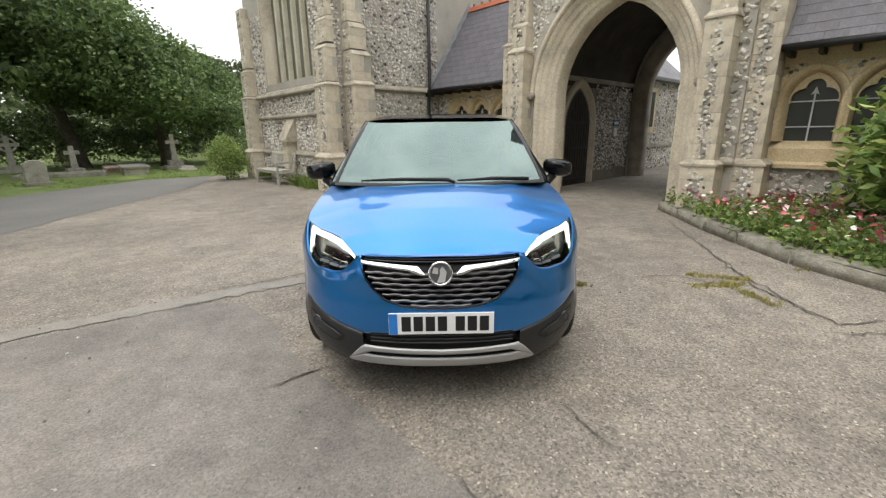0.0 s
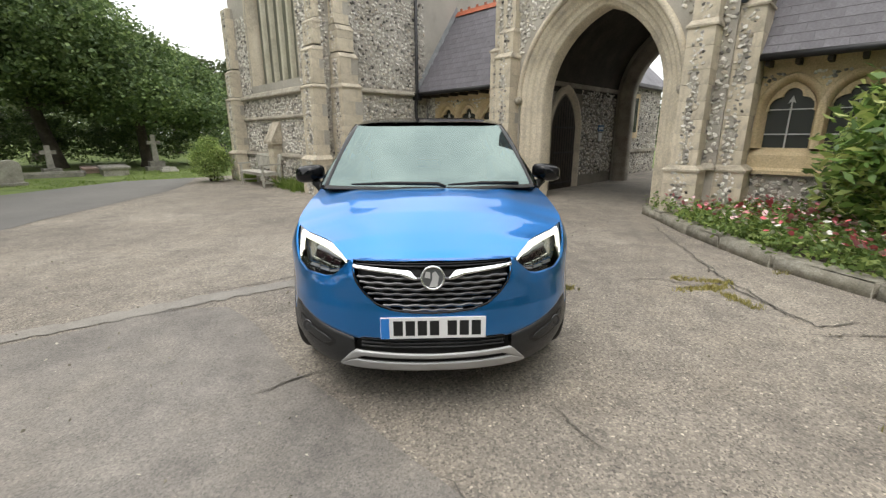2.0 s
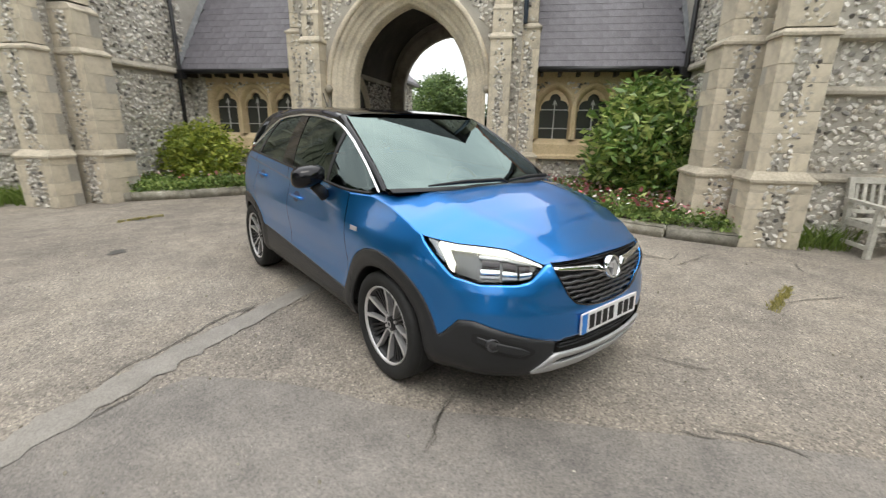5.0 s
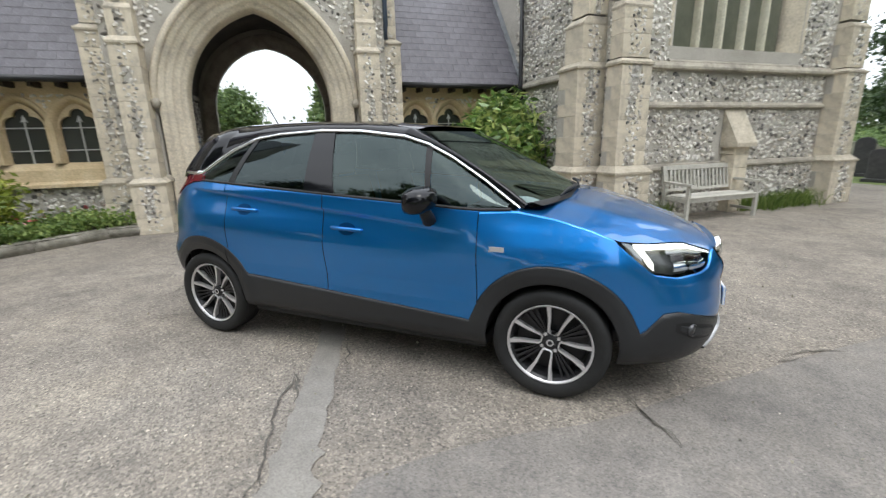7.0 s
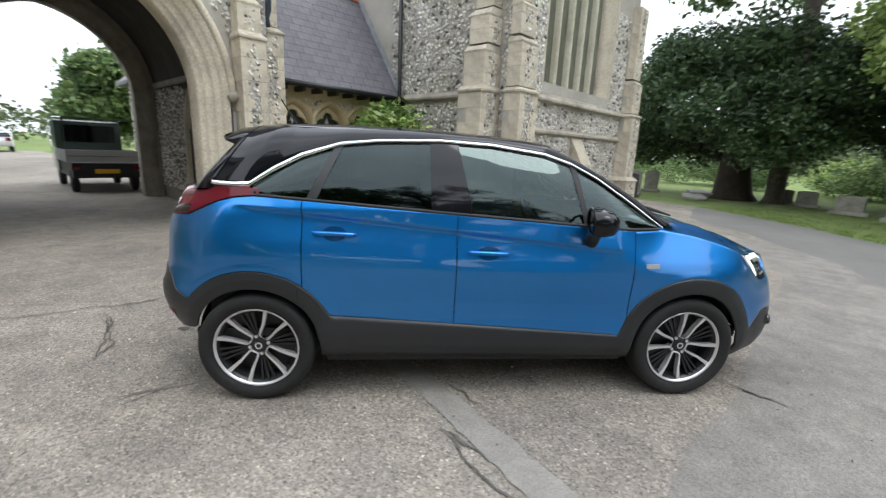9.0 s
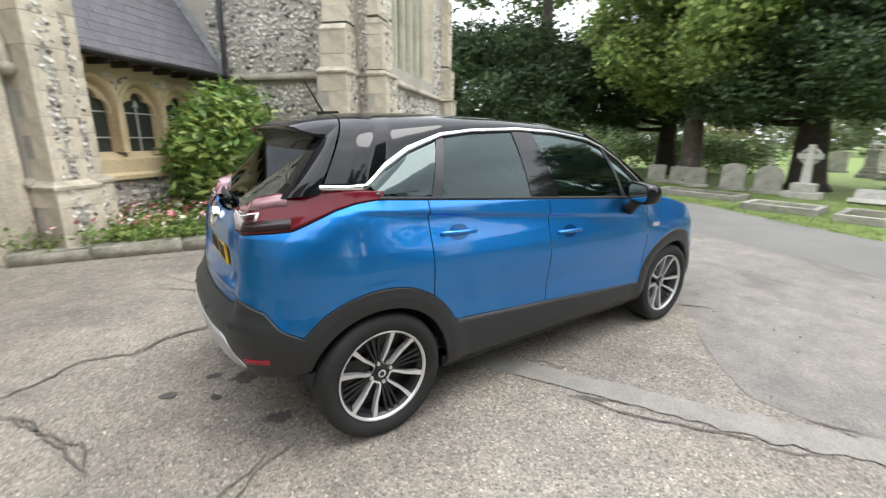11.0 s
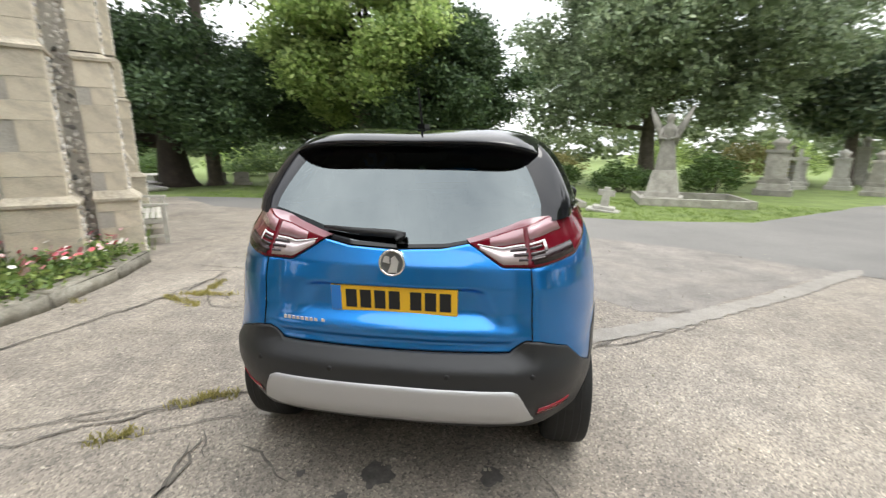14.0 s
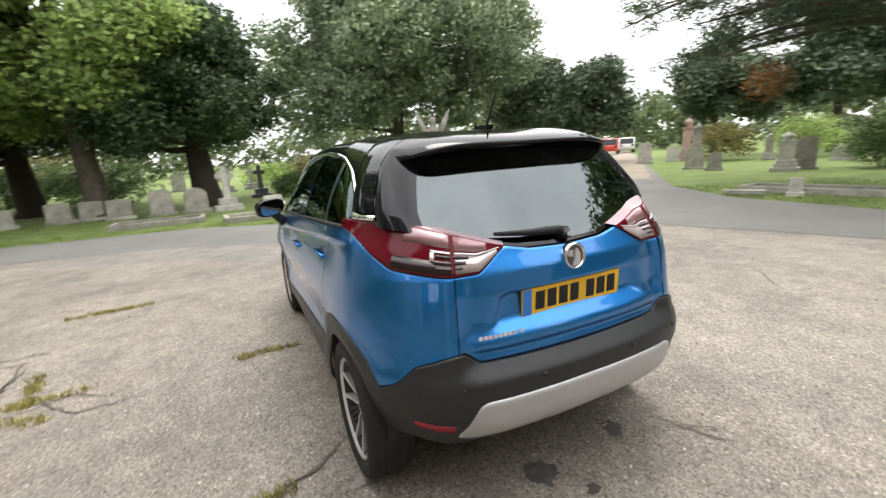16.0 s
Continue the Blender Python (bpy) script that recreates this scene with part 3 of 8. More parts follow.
for s in (1, -1):
    bm = bmesh.new()
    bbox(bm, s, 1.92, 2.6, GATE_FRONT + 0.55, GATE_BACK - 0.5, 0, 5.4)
    # the outer lime mortar at about half value, passage shade put into its colour
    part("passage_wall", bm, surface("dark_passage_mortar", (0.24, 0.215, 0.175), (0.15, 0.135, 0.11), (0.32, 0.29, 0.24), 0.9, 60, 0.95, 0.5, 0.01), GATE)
    jamb = lambda x, z: abs(x - 1.75) > 0.86 or z > 2.75
    flints(GATE, (s * 1.92, 5.95, 0), (0, 1, 0), (-s, 0, 0), 4.7, 0.3, 2.6, jamb, 31 + s)
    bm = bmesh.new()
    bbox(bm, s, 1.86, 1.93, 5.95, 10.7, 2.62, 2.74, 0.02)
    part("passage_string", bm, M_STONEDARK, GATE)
    # pointed doorway with an iron gate in front of dark boards
    DOOR = new("door_1" if s < 0 else "door_2")
    DOOR.parent = GATE
    tagged(DOOR, "pointed stone doorway with dark wooden door behind iron bars", kind="structure")
    DP = arch_path(0.56, 1.55, 2.42, 0.0, 10)
    turn = Matrix.Translation((s * 1.92, 7.70, 0)) @ Matrix.Rotation(radians(-90 * s), 4, "Z")
    bm = bmesh.new()
    arch_sweep(bm, DP, [(0, 0.12), (0, 0.02), (0.05, 0.0), (0.08, -0.035), (0.14, -0.04), (0.18, -0.07), (0.26, -0.075), (0.28, -0.02), (0.28, 0.02)])
    part("door_surround", bm, M_STONE, DOOR, "moulded stone surround", True, m=turn)
    bm = bmesh.new()
    bm.faces.new([bm.verts.new((p, -0.008, z)) for p, z, _, _ in DP])
    part("door_leaf", bm, M_OAK, DOOR, m=turn)
    for k in range(9):
        x = -0.48 + 0.12 * k
        top = 1.55 + (0.85 * (1 - (abs(x) / 0.56) ** 1.6))
        bm = bmesh.new()
        tube(bm, [(x, -0.05, 0.06), (x, -0.05, top - 0.05)], 0.010, 6)
        part("gate_bar", bm, M_IRON, DOOR, m=turn)
    for z in (0.15, 0.95, 1.6):
        bm = bmesh.new()
        box(bm, -0.54, 0.54, -0.058, -0.042, z, z + 0.035)
        part("gate_rail", bm, M_IRON, DOOR, m=turn)
# pointed vault, its plaster much darker than the walls below
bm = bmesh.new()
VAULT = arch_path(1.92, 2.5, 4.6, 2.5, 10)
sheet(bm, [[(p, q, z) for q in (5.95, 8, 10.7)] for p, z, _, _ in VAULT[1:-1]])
part("vault", bm, M_PLASTERDARK, GATE, "near-black plaster vault", True)
bm = bmesh.new()
prism(bm, [(-2.75, 5.2, 5.4), (2.75, 5.2, 5.4), (0, 5.2, 7.7)], (0, 6.3, 0))
part("gate_roof", bm, M_SLATE, GATE)
bm = bmesh.new()
box(bm, -0.32, 0.32, 7.9, 8.54, 7.2, 8.3, 0.02)
part("spirelet_base", bm, M_OAK, GATE, "dark louvred turret base")
bm = bmesh.new()
ring = [bm.verts.new((0.44 * math.cos(a), 8.22 + 0.44 * math.sin(a), 8.3)) for a in np.linspace(0, 2 * math.pi, 8, endpoint=False)]
tip = bm.verts.new((0, 8.22, 10.6))
for k in range(8):
    bm.faces.new((ring[k], ring[(k + 1) % 8], tip))
bm.faces.new(ring[::-1])
part("spirelet", bm, M_SLATE, GATE, "slender slated spirelet")
# notice board inside the passage
NB = thing("notice_board", "small blue notice board with white paper sheet below", "sign", m=BM @ Matrix.Translation((-1.90, 9.75, 1.5)) @ Matrix.Rotation(radians(90), 4, "Z"))
bm = bmesh.new()
box(bm, -0.17, 0.17, -0.025, 0.0, 0.02, 0.20, 0.004)
part("board", bm, plain("blue_sign_panel", (0.02, 0.11, 0.25), 0.4), NB)
for k in range(3):
    bm = bmesh.new()
    box(bm, -0.13 + 0.09 * k, -0.06 + 0.09 * k, -0.029, -0.025, 0.07, 0.15)
    part("unreadable_mark", bm, M_WHITEPLATE, NB)
bm = bmesh.new()
box(bm, -0.09, 0.09, -0.02, 0.0, -0.26, -0.02, 0.002)
part("paper", bm, M_WHITEPLATE, NB)

for s in (1, -1):
    # gate buttresses beside the arch
    buttress(GATE, s, [(1.66, 2.18, 4.98, 5.42, 0.0, 0.86), (1.72, 2.12, 5.05, 5.42, 0.90, 3.05), (1.74, 2.10, 5.14, 5.42, 3.12, 3.55), (1.76, 2.08, 5.22, 5.42, 3.62, 4.6)], 40 + s)
    buttress(GATE, s, [(2.22, 2.72, 5.42, 5.98, 0.0, 0.86), (2.22, 2.64, 5.48, 5.98, 0.90, 3.3), (2.24, 2.58, 5.56, 5.98, 3.4, 4.6)], 44 + s)
    for a, b in (((1.24 + 0.42), 1.72), (2.12, 2.26)):
        bm = bmesh.new()
        mould(bm, s, a, b, 5.36, 5.42, 0.88)
        part("plinth_mould", bm, M_STONEDARK, GATE)
bm = bmesh.new()
tube(bm, [(2.34, 5.42, 3.35), (2.34, 5.44, 3.5), (2.34, 5.36, 3.6), (2.34, 5.36, 5.6)], 0.045, 10)
part("rain_pipe", bm, plain("blue_grey_painted_iron", (0.05, 0.07, 0.10), 0.5), GATE, "short painted rainwater pipe", True)

for s in (1, -1):
    CH = thing("chapel", "flint chapel with limestone buttresses and tall gable window", "chapel", "paired chapels", m=BM, kind="structure")
    WP = arch_path(1.35, 4.75, 7.0, 2.88, 10)
    for name, *extent in (("front_wall", 5.45, 11.05, 2.65, 3.1, 0, 2.88), ("side_wall", 5.45, 5.9, 3.1, 16.0, 0, 6.5), ("side_wall", 10.6, 11.05, 3.1, 16.0, 0, 6.5), ("back_wall", 5.9, 10.6, 15.5, 16.0, 0, 6.5)):
        bm = bmesh.new()
        bbox(bm, s, *extent)
        part(name, bm, M_MORTAR, CH)
    bm = bmesh.new()
    wall_over_arch(bm, [(s * 8.15 + p, z, nx, nz) for p, z, nx, nz in WP], 0.2, 2.65, 3.1, *sorted((s * 5.45, s * 11.05)), 6.5, 2.88)
    g = [(5.45, 2.65, 6.5), (11.05, 2.65, 6.5), (8.25, 2.65, 10.2)]
    prism(bm, side(s, g), (0, 0.45, 0))
    part("gable_wall", bm, M_MORTAR, CH)
    bm = bmesh.new()
    for a, b in ((5.2, 8.25), (11.3, 8.25)):
        zz = 6.5 - 0.1
        prism(bm, side(s, [(a, 2.6, 6.3), (b, 2.6, 10.35), (b, 2.6, 10.2), (a + (0.1 if a < 8 else -0.1), 2.6, 6.1)]), (0, 13.5, 0))
    part("chapel_roof", bm, M_SLATE, CH)
    # flint faces
    lo_p = 5.9
    o = (s * 5.9, 2.65, 0) if s > 0 else (-10.6, 2.65, 0)
    wx = lambda x: (abs((x + 5.9 if s > 0 else 10.6 - x) - 8.15))
    flints(CH, o, (1, 0, 0), (0, -1, 0), 4.7, 0.95, 4.9, lambda x, z: (z < 2.45 or wx(x) > 1.62) and not 1.86 < z < 1.98 and not (wx(x) < 0.3 and z < 1.95), 60 + s)
    flints(CH, (o[0], 2.59, 0), (1, 0, 0), (0, -1, 0), 4.7, 0.02, 0.84, None, 64 + s)
    bm = bmesh.new()
    bbox(bm, s, 5.88, 10.62, 2.59, 2.66, 0, 0.84)
    part("plinth_course", bm, M_MORTAR, CH)
    flints(CH, (s * 5.45, 3.38, 0), (0, 1, 0), (-s, 0, 0), 2.55, 0.02, 4.9, lambda x, z: not (2.42 < z < 2.62), 70 + s)
    flints(CH, (s * 5.45, 2.66, 0), (0, 1, 0), (-s, 0, 0), 0.2, 0.1, 4.9, None, 74 + s, 0.08)
    flints(CH, (min(s * 5.32, s * 5.46) if s > 0 else -5.46, 2.66, 0), (1, 0, 0), (0, -1, 0), 0.14, 0.1, 4.9, None, 76 + s, 0.07)
    # strings
    bm = bmesh.new()
    mould(bm, s, 5.86, 10.62, 2.60, 2.66, 2.54, 0.05)
    part("string_course", bm, M_STONEDARK, CH, "dark weathered string course")
    bm = bmesh.new()
    mould(bm, s, 5.93, 10.55, 2.62, 2.66, 1.92, 0.045, 0.07, 0.05)
    part("string_course", bm, M_STONEDARK, CH)
    bm = bmesh.new()
    mould(bm, s, 5.86, 10.62, 2.57, 2.66, 0.86, 0.045, 0.06, 0.06)
    part("string_course", bm, M_STONEDARK, CH)
    bm = bmesh.new()
    mould(bm, s, 5.40, 5.46, 3.38, 5.95, 2.52, 0.05)
    part("string_course", bm, M_STONEDARK, CH)
    # buttresses: pairs at both corners of the gable
    buttress(CH, s, [(5.24, 5.94, 2.20, 2.66, 0.0, 0.86), (5.30, 5.88, 2.30, 2.66, 0.90, 2.54), (5.33, 5.86, 2.36, 2.66, 2.62, 3.35), (5.36, 5.84, 2.44, 2.66, 3.48, 3.95), (5.38, 5.82, 2.52, 2.66, 4.05, 5.2)], 80 + s)
    buttress(CH, s, [(4.82, 5.46, 2.78, 3.46, 0.0, 0.86), (4.90, 5.46, 2.85, 3.40, 0.90, 2.54), (4.98, 5.46, 2.88, 3.37, 2.62, 3.2), (5.08, 5.46, 2.90, 3.35, 3.34, 3.8), (5.20, 5.46, 2.92, 3.33, 3.95, 5.2)], 84 + s)
    buttress(CH, s, [(10.56, 11.26, 2.20, 2.66, 0.0, 0.86), (10.62, 11.20, 2.30, 2.66, 0.90, 2.54), (10.65, 11.17, 2.36, 2.66, 2.62, 3.35), (10.67, 11.15, 2.44, 2.66, 3.48, 5.2)], 88 + s)
    buttress(CH, s, [(11.04, 11.68, 2.78, 3.46, 0.0, 0.86), (11.04, 11.60, 2.85, 3.40, 0.90, 2.54), (11.04, 11.50, 2.88, 3.37, 2.62, 3.2), (11.04, 11.40, 2.90, 3.35, 3.34, 5.2)], 92 + s)
    # short buttress under the window
    MB = new("window_buttress")
    MB.parent = CH
    z = 0.0
    for h in (0.42, 0.40, 0.24, 0.16):
        block(MB, s, 8.05, 8.40, 2.38, 2.65, z + 0.003, z + h - 0.003, M_STONE)
        z += h
    bm = bmesh.new()
    prism(bm, side(s, [(7.97, 2.30, 1.20), (7.97, 2.30, 1.27), (7.97, 2.64, 1.87), (7.97, 2.64, 1.20)]), (s * 0.50, 0, 0))
    part("weathered_cap", bm, M_STONEMID, MB, "steep lichened stone cap")
    # tall window
    WIN = new("window_1" if s > 0 else "window_2")
    WIN.parent = CH
    tagged(WIN, "tall traceried window of five lights with pale stone mullions", kind="structure")
    c = s * 8.15
    bm = bmesh.new()
    arch_sweep(bm, WP, [(0, 2.98), (0.0, 2.86), (0.05, 2.83), (0.08, 2.78), (0.13, 2.76), (0.16, 2.70), (0.20, 2.66), (0.27, 2.63), (0.30, 2.66)], c)
    part("window_surround", bm, M_STONE, WIN, "moulded stone jambs", True)
    bm = bmesh.new()
    prism(bm, [(c - 1.62, 2.60, 2.60), (c - 1.62, 2.60, 2.64), (c - 1.62, 2.99, 2.93), (c - 1.62, 2.99, 2.60)], (3.24, 0, 0))
    part("window_sill", bm, M_STONEDARK, WIN, "sloping weathered sill")
    for k in range(5):
        p = c - 1.08 + 0.54 * k
        bm = bmesh.new()
        box(bm, p - 0.225, p + 0.225, 2.935, 2.945, 2.90, 6.2)
        part("pane", bm, M_TALLGLASS, WIN)
        if k < 4:
            bm = bmesh.new()
            prism(bm, [(p + 0.22, 2.96, 2.90), (p + 0.235, 2.84, 2.90), (p + 0.255, 2.80, 2.90), (p + 0.285, 2.80, 2.90), (p + 0.305, 2.84, 2.90), (p + 0.32, 2.96, 2.90)], (0, 0, 3.3))
            part("mullion", bm, surface("pale_mullion_stone", (0.64, 0.61, 0.48), (0.50, 0.47, 0.36), (0.74, 0.71, 0.58), 3, 40, 0.9, 0.2, 0.006), WIN)
    # cloister wing
    CL = thing("cloister", "low cloister wing with cusped stone windows and slate roof", "cloister", "cloister wings", m=BM, kind="structure")
    bm = bmesh.new()
    bbox(bm, s, 2.3, 5.45, 5.95, 6.35, 0, 0.80)
    bbox(bm, s, 2.3, 5.45, 8.6, 9.0, 0, 2.6)
    bbox(bm, s, 5.05, 5.45, 5.95, 6.35, 0.80, 2.6)
    part("wall", bm, M_MORTAR, CL)
    flints(CL, (2.62 if s > 0 else -5.45, 5.95, 0), (1, 0, 0), (0, -1, 0), 2.83, 0.02, 0.78, None, 100 + s)
    flints(CL, (5.05 if s > 0 else -5.45, 5.95, 0), (1, 0, 0), (0, -1, 0), 0.4, 0.9, 2.5, None, 104 + s)
    bm = bmesh.new()
    prism(bm, side(s, [(2.3, 5.86, 0.80), (2.3, 5.86, 0.86), (2.3, 5.92, 0.90), (2.3, 5.94, 1.10), (2.3, 6.10, 1.215), (2.3, 6.35, 1.215), (2.3, 6.35, 0.80)]), (s * 2.78, 0, 0))
    part("sill_course", bm, M_BATH, CL, "yellow stone sill course")
    rng = np.random.default_rng(7)
    for k, cx in enumerate((3.06, 3.84, 4.62)):
        path = [(s * cx + p, z, nx, nz) for p, z, nx, nz in arch_path(0.30, 1.78, 2.20, 1.21, 8)]
        bm = bmesh.new()
        wall_over_arch(bm, path, 0.085, 5.95, 6.30, *sorted((s * (2.3 if k == 0 else cx - 0.39), s * (cx + 0.39 if k < 2 else 5.05))), 2.6, 1.21)
        part("bath_stone_bay", bm, M_BATH, CL, "yellow stone window bay")
        WN = new("window")
        WN.parent = CL
        tagged(WN, "cusped yellow stone window with pale saddle bars", kind="structure")
        bm = bmesh.new()
        arch_sweep(bm, path, [(0, 6.20), (0, 6.08), (0.03, 6.04), (0.05, 5.98), (0.085, 5.93), (0.13, 5.915), (0.15, 5.93), (0.15, 5.96)])
        part("surround", bm, M_BATH, WN, "", True)
        bm = bmesh.new()
        box(bm, s * cx - 0.30, s * cx + 0.30, 6.125, 6.135, 1.2, 2.2)
        part("pane", bm, M_OLDGLASS, WN)
        bm = bmesh.new()
        lobes_c = ((-0.135, 1.845, 0.150), (0.135, 1.845, 0.150), (0.0, 2.010, 0.118))
        head = arch_path(0.31, 1.78, 2.22, 1.80, 12)
        outer, inner_c = [], []
        for p_, z_, _, _ in head[1:-1]:
            dx, dz = p_, z_ - 1.87
            L = math.hypot(dx, dz)
            dx, dz = dx / L, dz / L
            reach = 0.02
            for lx, lz, lr in lobes_c:
                bq = dx * lx + dz * (lz - 1.87)
                disc = bq * bq - (lx * lx + (lz - 1.87) ** 2 - lr * lr)
                if disc > 0:
                    reach = max(reach, bq + math.sqrt(disc))
            reach = min(reach, L - 0.012)
            outer.append((p_, z_))
            inner_c.append((dx * reach, 1.87 + dz * reach))
        for q_ in (6.03, 6.10):
            sheet(bm, [[(s * cx + p_, q_, z_) for p_, z_ in outer], [(s * cx + p_, q_, z_) for p_, z_ in inner_c]])
        sheet(bm, [[(s * cx + p_, 6.03, z_) for p_, z_ in inner_c], [(s * cx + p_, 6.10, z_) for p_, z_ in inner_c]])
        part("cusps", bm, M_BATH, WN)
        for z in (1.42, 1.80):
            bm = bmesh.new()
            box(bm, s * cx - 0.31, s * cx + 0.31, 6.085, 6.10, z, z + 0.018)
            part("saddle_bar", bm, plain("pale_painted_iron", (0.55, 0.55, 0.53), 0.6), WN)
        bm = bmesh.new()
        box(bm, s * cx - 0.011, s * cx + 0.011, 6.08, 6.092, 1.21, 1.97)
        prism(bm, [(s * cx - 0.05, 6.08, 1.90), (s * cx, 6.08, 1.93), (s * cx + 0.05, 6.08, 1.90), (s * cx, 6.08, 2.02)], (0, 0.012, 0))
        part("standard_bar", bm, plain("pale_painted_iron", (0.55, 0.55, 0.53), 0.6), WN)
    flints(CL, (2.62 if s > 0 else -5.05, 5.95, 0), (1, 0, 0), (0, -1, 0), 2.43, 2.05, 2.36,
           lambda x, z: all(math.hypot((x + 2.62 if s > 0 else 5.05 - x) - cx, (z - 1.78) * 0.9) > 0.50 for cx in (3.06, 3.84, 4.62)), 108 + s, 0.075)
    # roof of slates laid singly
    RF = new("roof")
    RF.parent = CL
    tagged(RF, "steep grey slate roof")
    bm = bmesh.new()
    prism(bm, side(s, [(2.25, 5.60, 2.56), (2.25, 7.20, 4.83), (2.25, 8.9, 2.56)]), (s * 3.2, 0, 0))
    part("roof_deck", bm, M_SLATE, RF)
    run = math.hypot(1.60, 2.27)
    ux, uz = 1.60 / run, 2.27 / run
    if "slate" not in BLOCKS:
        bm = bmesh.new()
        box(bm, -0.13, 0.13, 0.0, 0.26, -0.003, 0.005)
        BLOCKS["slate"] = finish("slate", bm, M_SLATE)
    rows_n = 15
    for r in range(rows_n):
        d = 0.02 + r * (run - 0.05) / rows_n
        for k in range(12):
            x = 2.42 + 0.265 * k + (0.13 if r % 2 else 0)
            if x > 5.40:
                continue
            ob = new("slate", BLOCKS["slate"])
            ob.parent = RF
            ang = math.atan2(uz, ux) - radians(1.6)
            ob.matrix_local = Matrix.Translation((s * x, 5.58 + d * ux - 0.018 * uz, 2.545 + d * uz + 0.016 * ux + 0.008)) @ Matrix.Rotation(ang, 4, "X") @ Matrix.Rotation(radians(float(rng.normal(0, 0.5))), 4, "Z")
    bm = bmesh.new()
    for k in range(10):
        x0 = 2.3 + k * 0.31
        prism(bm, side(s, [(x0, 7.08, 4.78), (x0, 7.20, 4.93), (x0, 7.32, 4.78)]), (s * 0.30, 0, 0))
        bbox(bm, s, x0 + 0.12, x0 + 0.18, 7.18, 7.22, 4.92, 4.99)
    part("ridge_tiles", bm, M_TERRACOTTA, RF, "red crested ridge tiles")
    bm = bmesh.new()
    prism(bm, side(s, [(5.40, 5.60, 2.62), (5.44, 5.60, 2.80), (5.44, 7.2, 5.07), (5.40, 7.2, 4.89)]), (0, 0.03, 0.0))
    part("lead_flashing", bm, M_LEAD, RF, "pale lead flashing along the chapel wall")
    bm = bmesh.new()
    tube(bm, side(s, [(2.62, 5.56, 2.555), (5.40, 5.56, 2.545)]), 0.055, 10)
    part("gutter", bm, M_IRON, RF, "black iron gutter", True)
    bm = bmesh.new()
    for k in range(8):
        bbox(bm, s, 2.7 + 0.36 * k, 2.76 + 0.36 * k, 5.62, 5.95, 2.44, 2.53)
    part("rafter_feet", bm, M_OAK, RF)
    PIPE = thing("downpipe", "black iron downpipe with hopper beside the cloister roof", "pipe", "downpipes", m=BM)
    bm = bmesh.new()
    tube(bm, side(s, [(5.36, 5.50, 0.0), (5.36, 5.50, 2.3), (5.36, 5.54, 2.5), (5.36, 5.54, 6.4)]), 0.045, 10)
    part("pipe", bm, M_IRON, PIPE, "", True)
    bm = bmesh.new()
    bbox(bm, s, 5.24, 5.44, 5.44, 5.62, 2.38, 2.58, 0.02)
    part("hopper", bm, M_IRON, PIPE)
    # rear wing beyond the passage
    RW = thing("rear_wing", "flint rear wing with slate eaves behind the gatehouse", "building", "rear wings", m=BM, kind="structure")
    bm = bmesh.new()
    bbox(bm, s, 2.35, 5.6, 11.2, 15.4, 0, 3.1)
    part("wall", bm, M_MORTAR, RW)
    flints(RW, (s * 2.35, 11.26, 0), (0, 1, 0), (-s, 0, 0), 4.1, 0.05, 3.0, lambda x, z: not (0.8 < z < 0.92) and not (1.5 < x < 2.15 and 1.3 < z < 2.8), 120 + s, 0.11)
    bm = bmesh.new()
    prism(bm, side(s, [(2.08, 11.2, 3.02), (2.08, 11.2, 3.12), (4.0, 11.2, 4.9), (5.9, 11.2, 3.02)]), (0, 4.5, 0))
    part("roof", bm, M_SLATE, RW)
    bm = bmesh.new()
    bbox(bm, s, 2.27, 2.36, 11.26, 15.4, 0.80, 0.92, 0.01)
    part("string_course", bm, M_STONEDARK, RW)
    bm = bmesh.new()
    bbox(bm, s, 2.30, 2.36, 12.78, 13.42, 1.30, 2.8, 0.01)
    part("window_frame", bm, M_BATH, RW)
    bm = bmesh.new()
    bbox(bm, s, 2.285, 2.31, 12.95, 13.25, 1.5, 2.65)
    part("window_pane", bm, M_OLDGLASS, RW)
    bm = bmesh.new()
    tube(bm, side(s, [(2.27, 12.3, 0), (2.27, 12.3, 2.9), (2.15, 12.3, 3.05)]), 0.045, 8)
    part("rain_pipe", bm, M_IRON, RW, "", True)


# ---------- planting ----------
def leaf_mat(name, dark, mid, light, gloss=0.5, through=0.25):
    m, nt, b = mat(name)
    rnd = nt.nodes.new("ShaderNodeNewGeometry").outputs["Random Per Island"]
    col = ramp(nt, rnd, [(0.0, dark), (0.5, mid), (1.0, light)])
    col = mix(nt, "MULTIPLY", 1.0, col, ramp(nt, noise_tex(nt, 0.6, 3), [(0.3, (0.7, 0.72, 0.7)), (0.7, (1.2, 1.18, 1.1))]))
    nt.links.new(col, b.inputs["Base Color"])
    b.inputs["Roughness"].default_value = gloss
    tr = nt.nodes.new("ShaderNodeBsdfTranslucent")
    nt.links.new(col, tr.inputs["Color"])
    x = node(nt, "ShaderNodeMixShader", Fac=through)
    nt.links.new(b.outputs[0], x.inputs[1])
    nt.links.new(tr.outputs[0], x.inputs[2])
    nt.links.new(x.outputs[0], nt.nodes["Material Output"].inputs["Surface"])
    return m


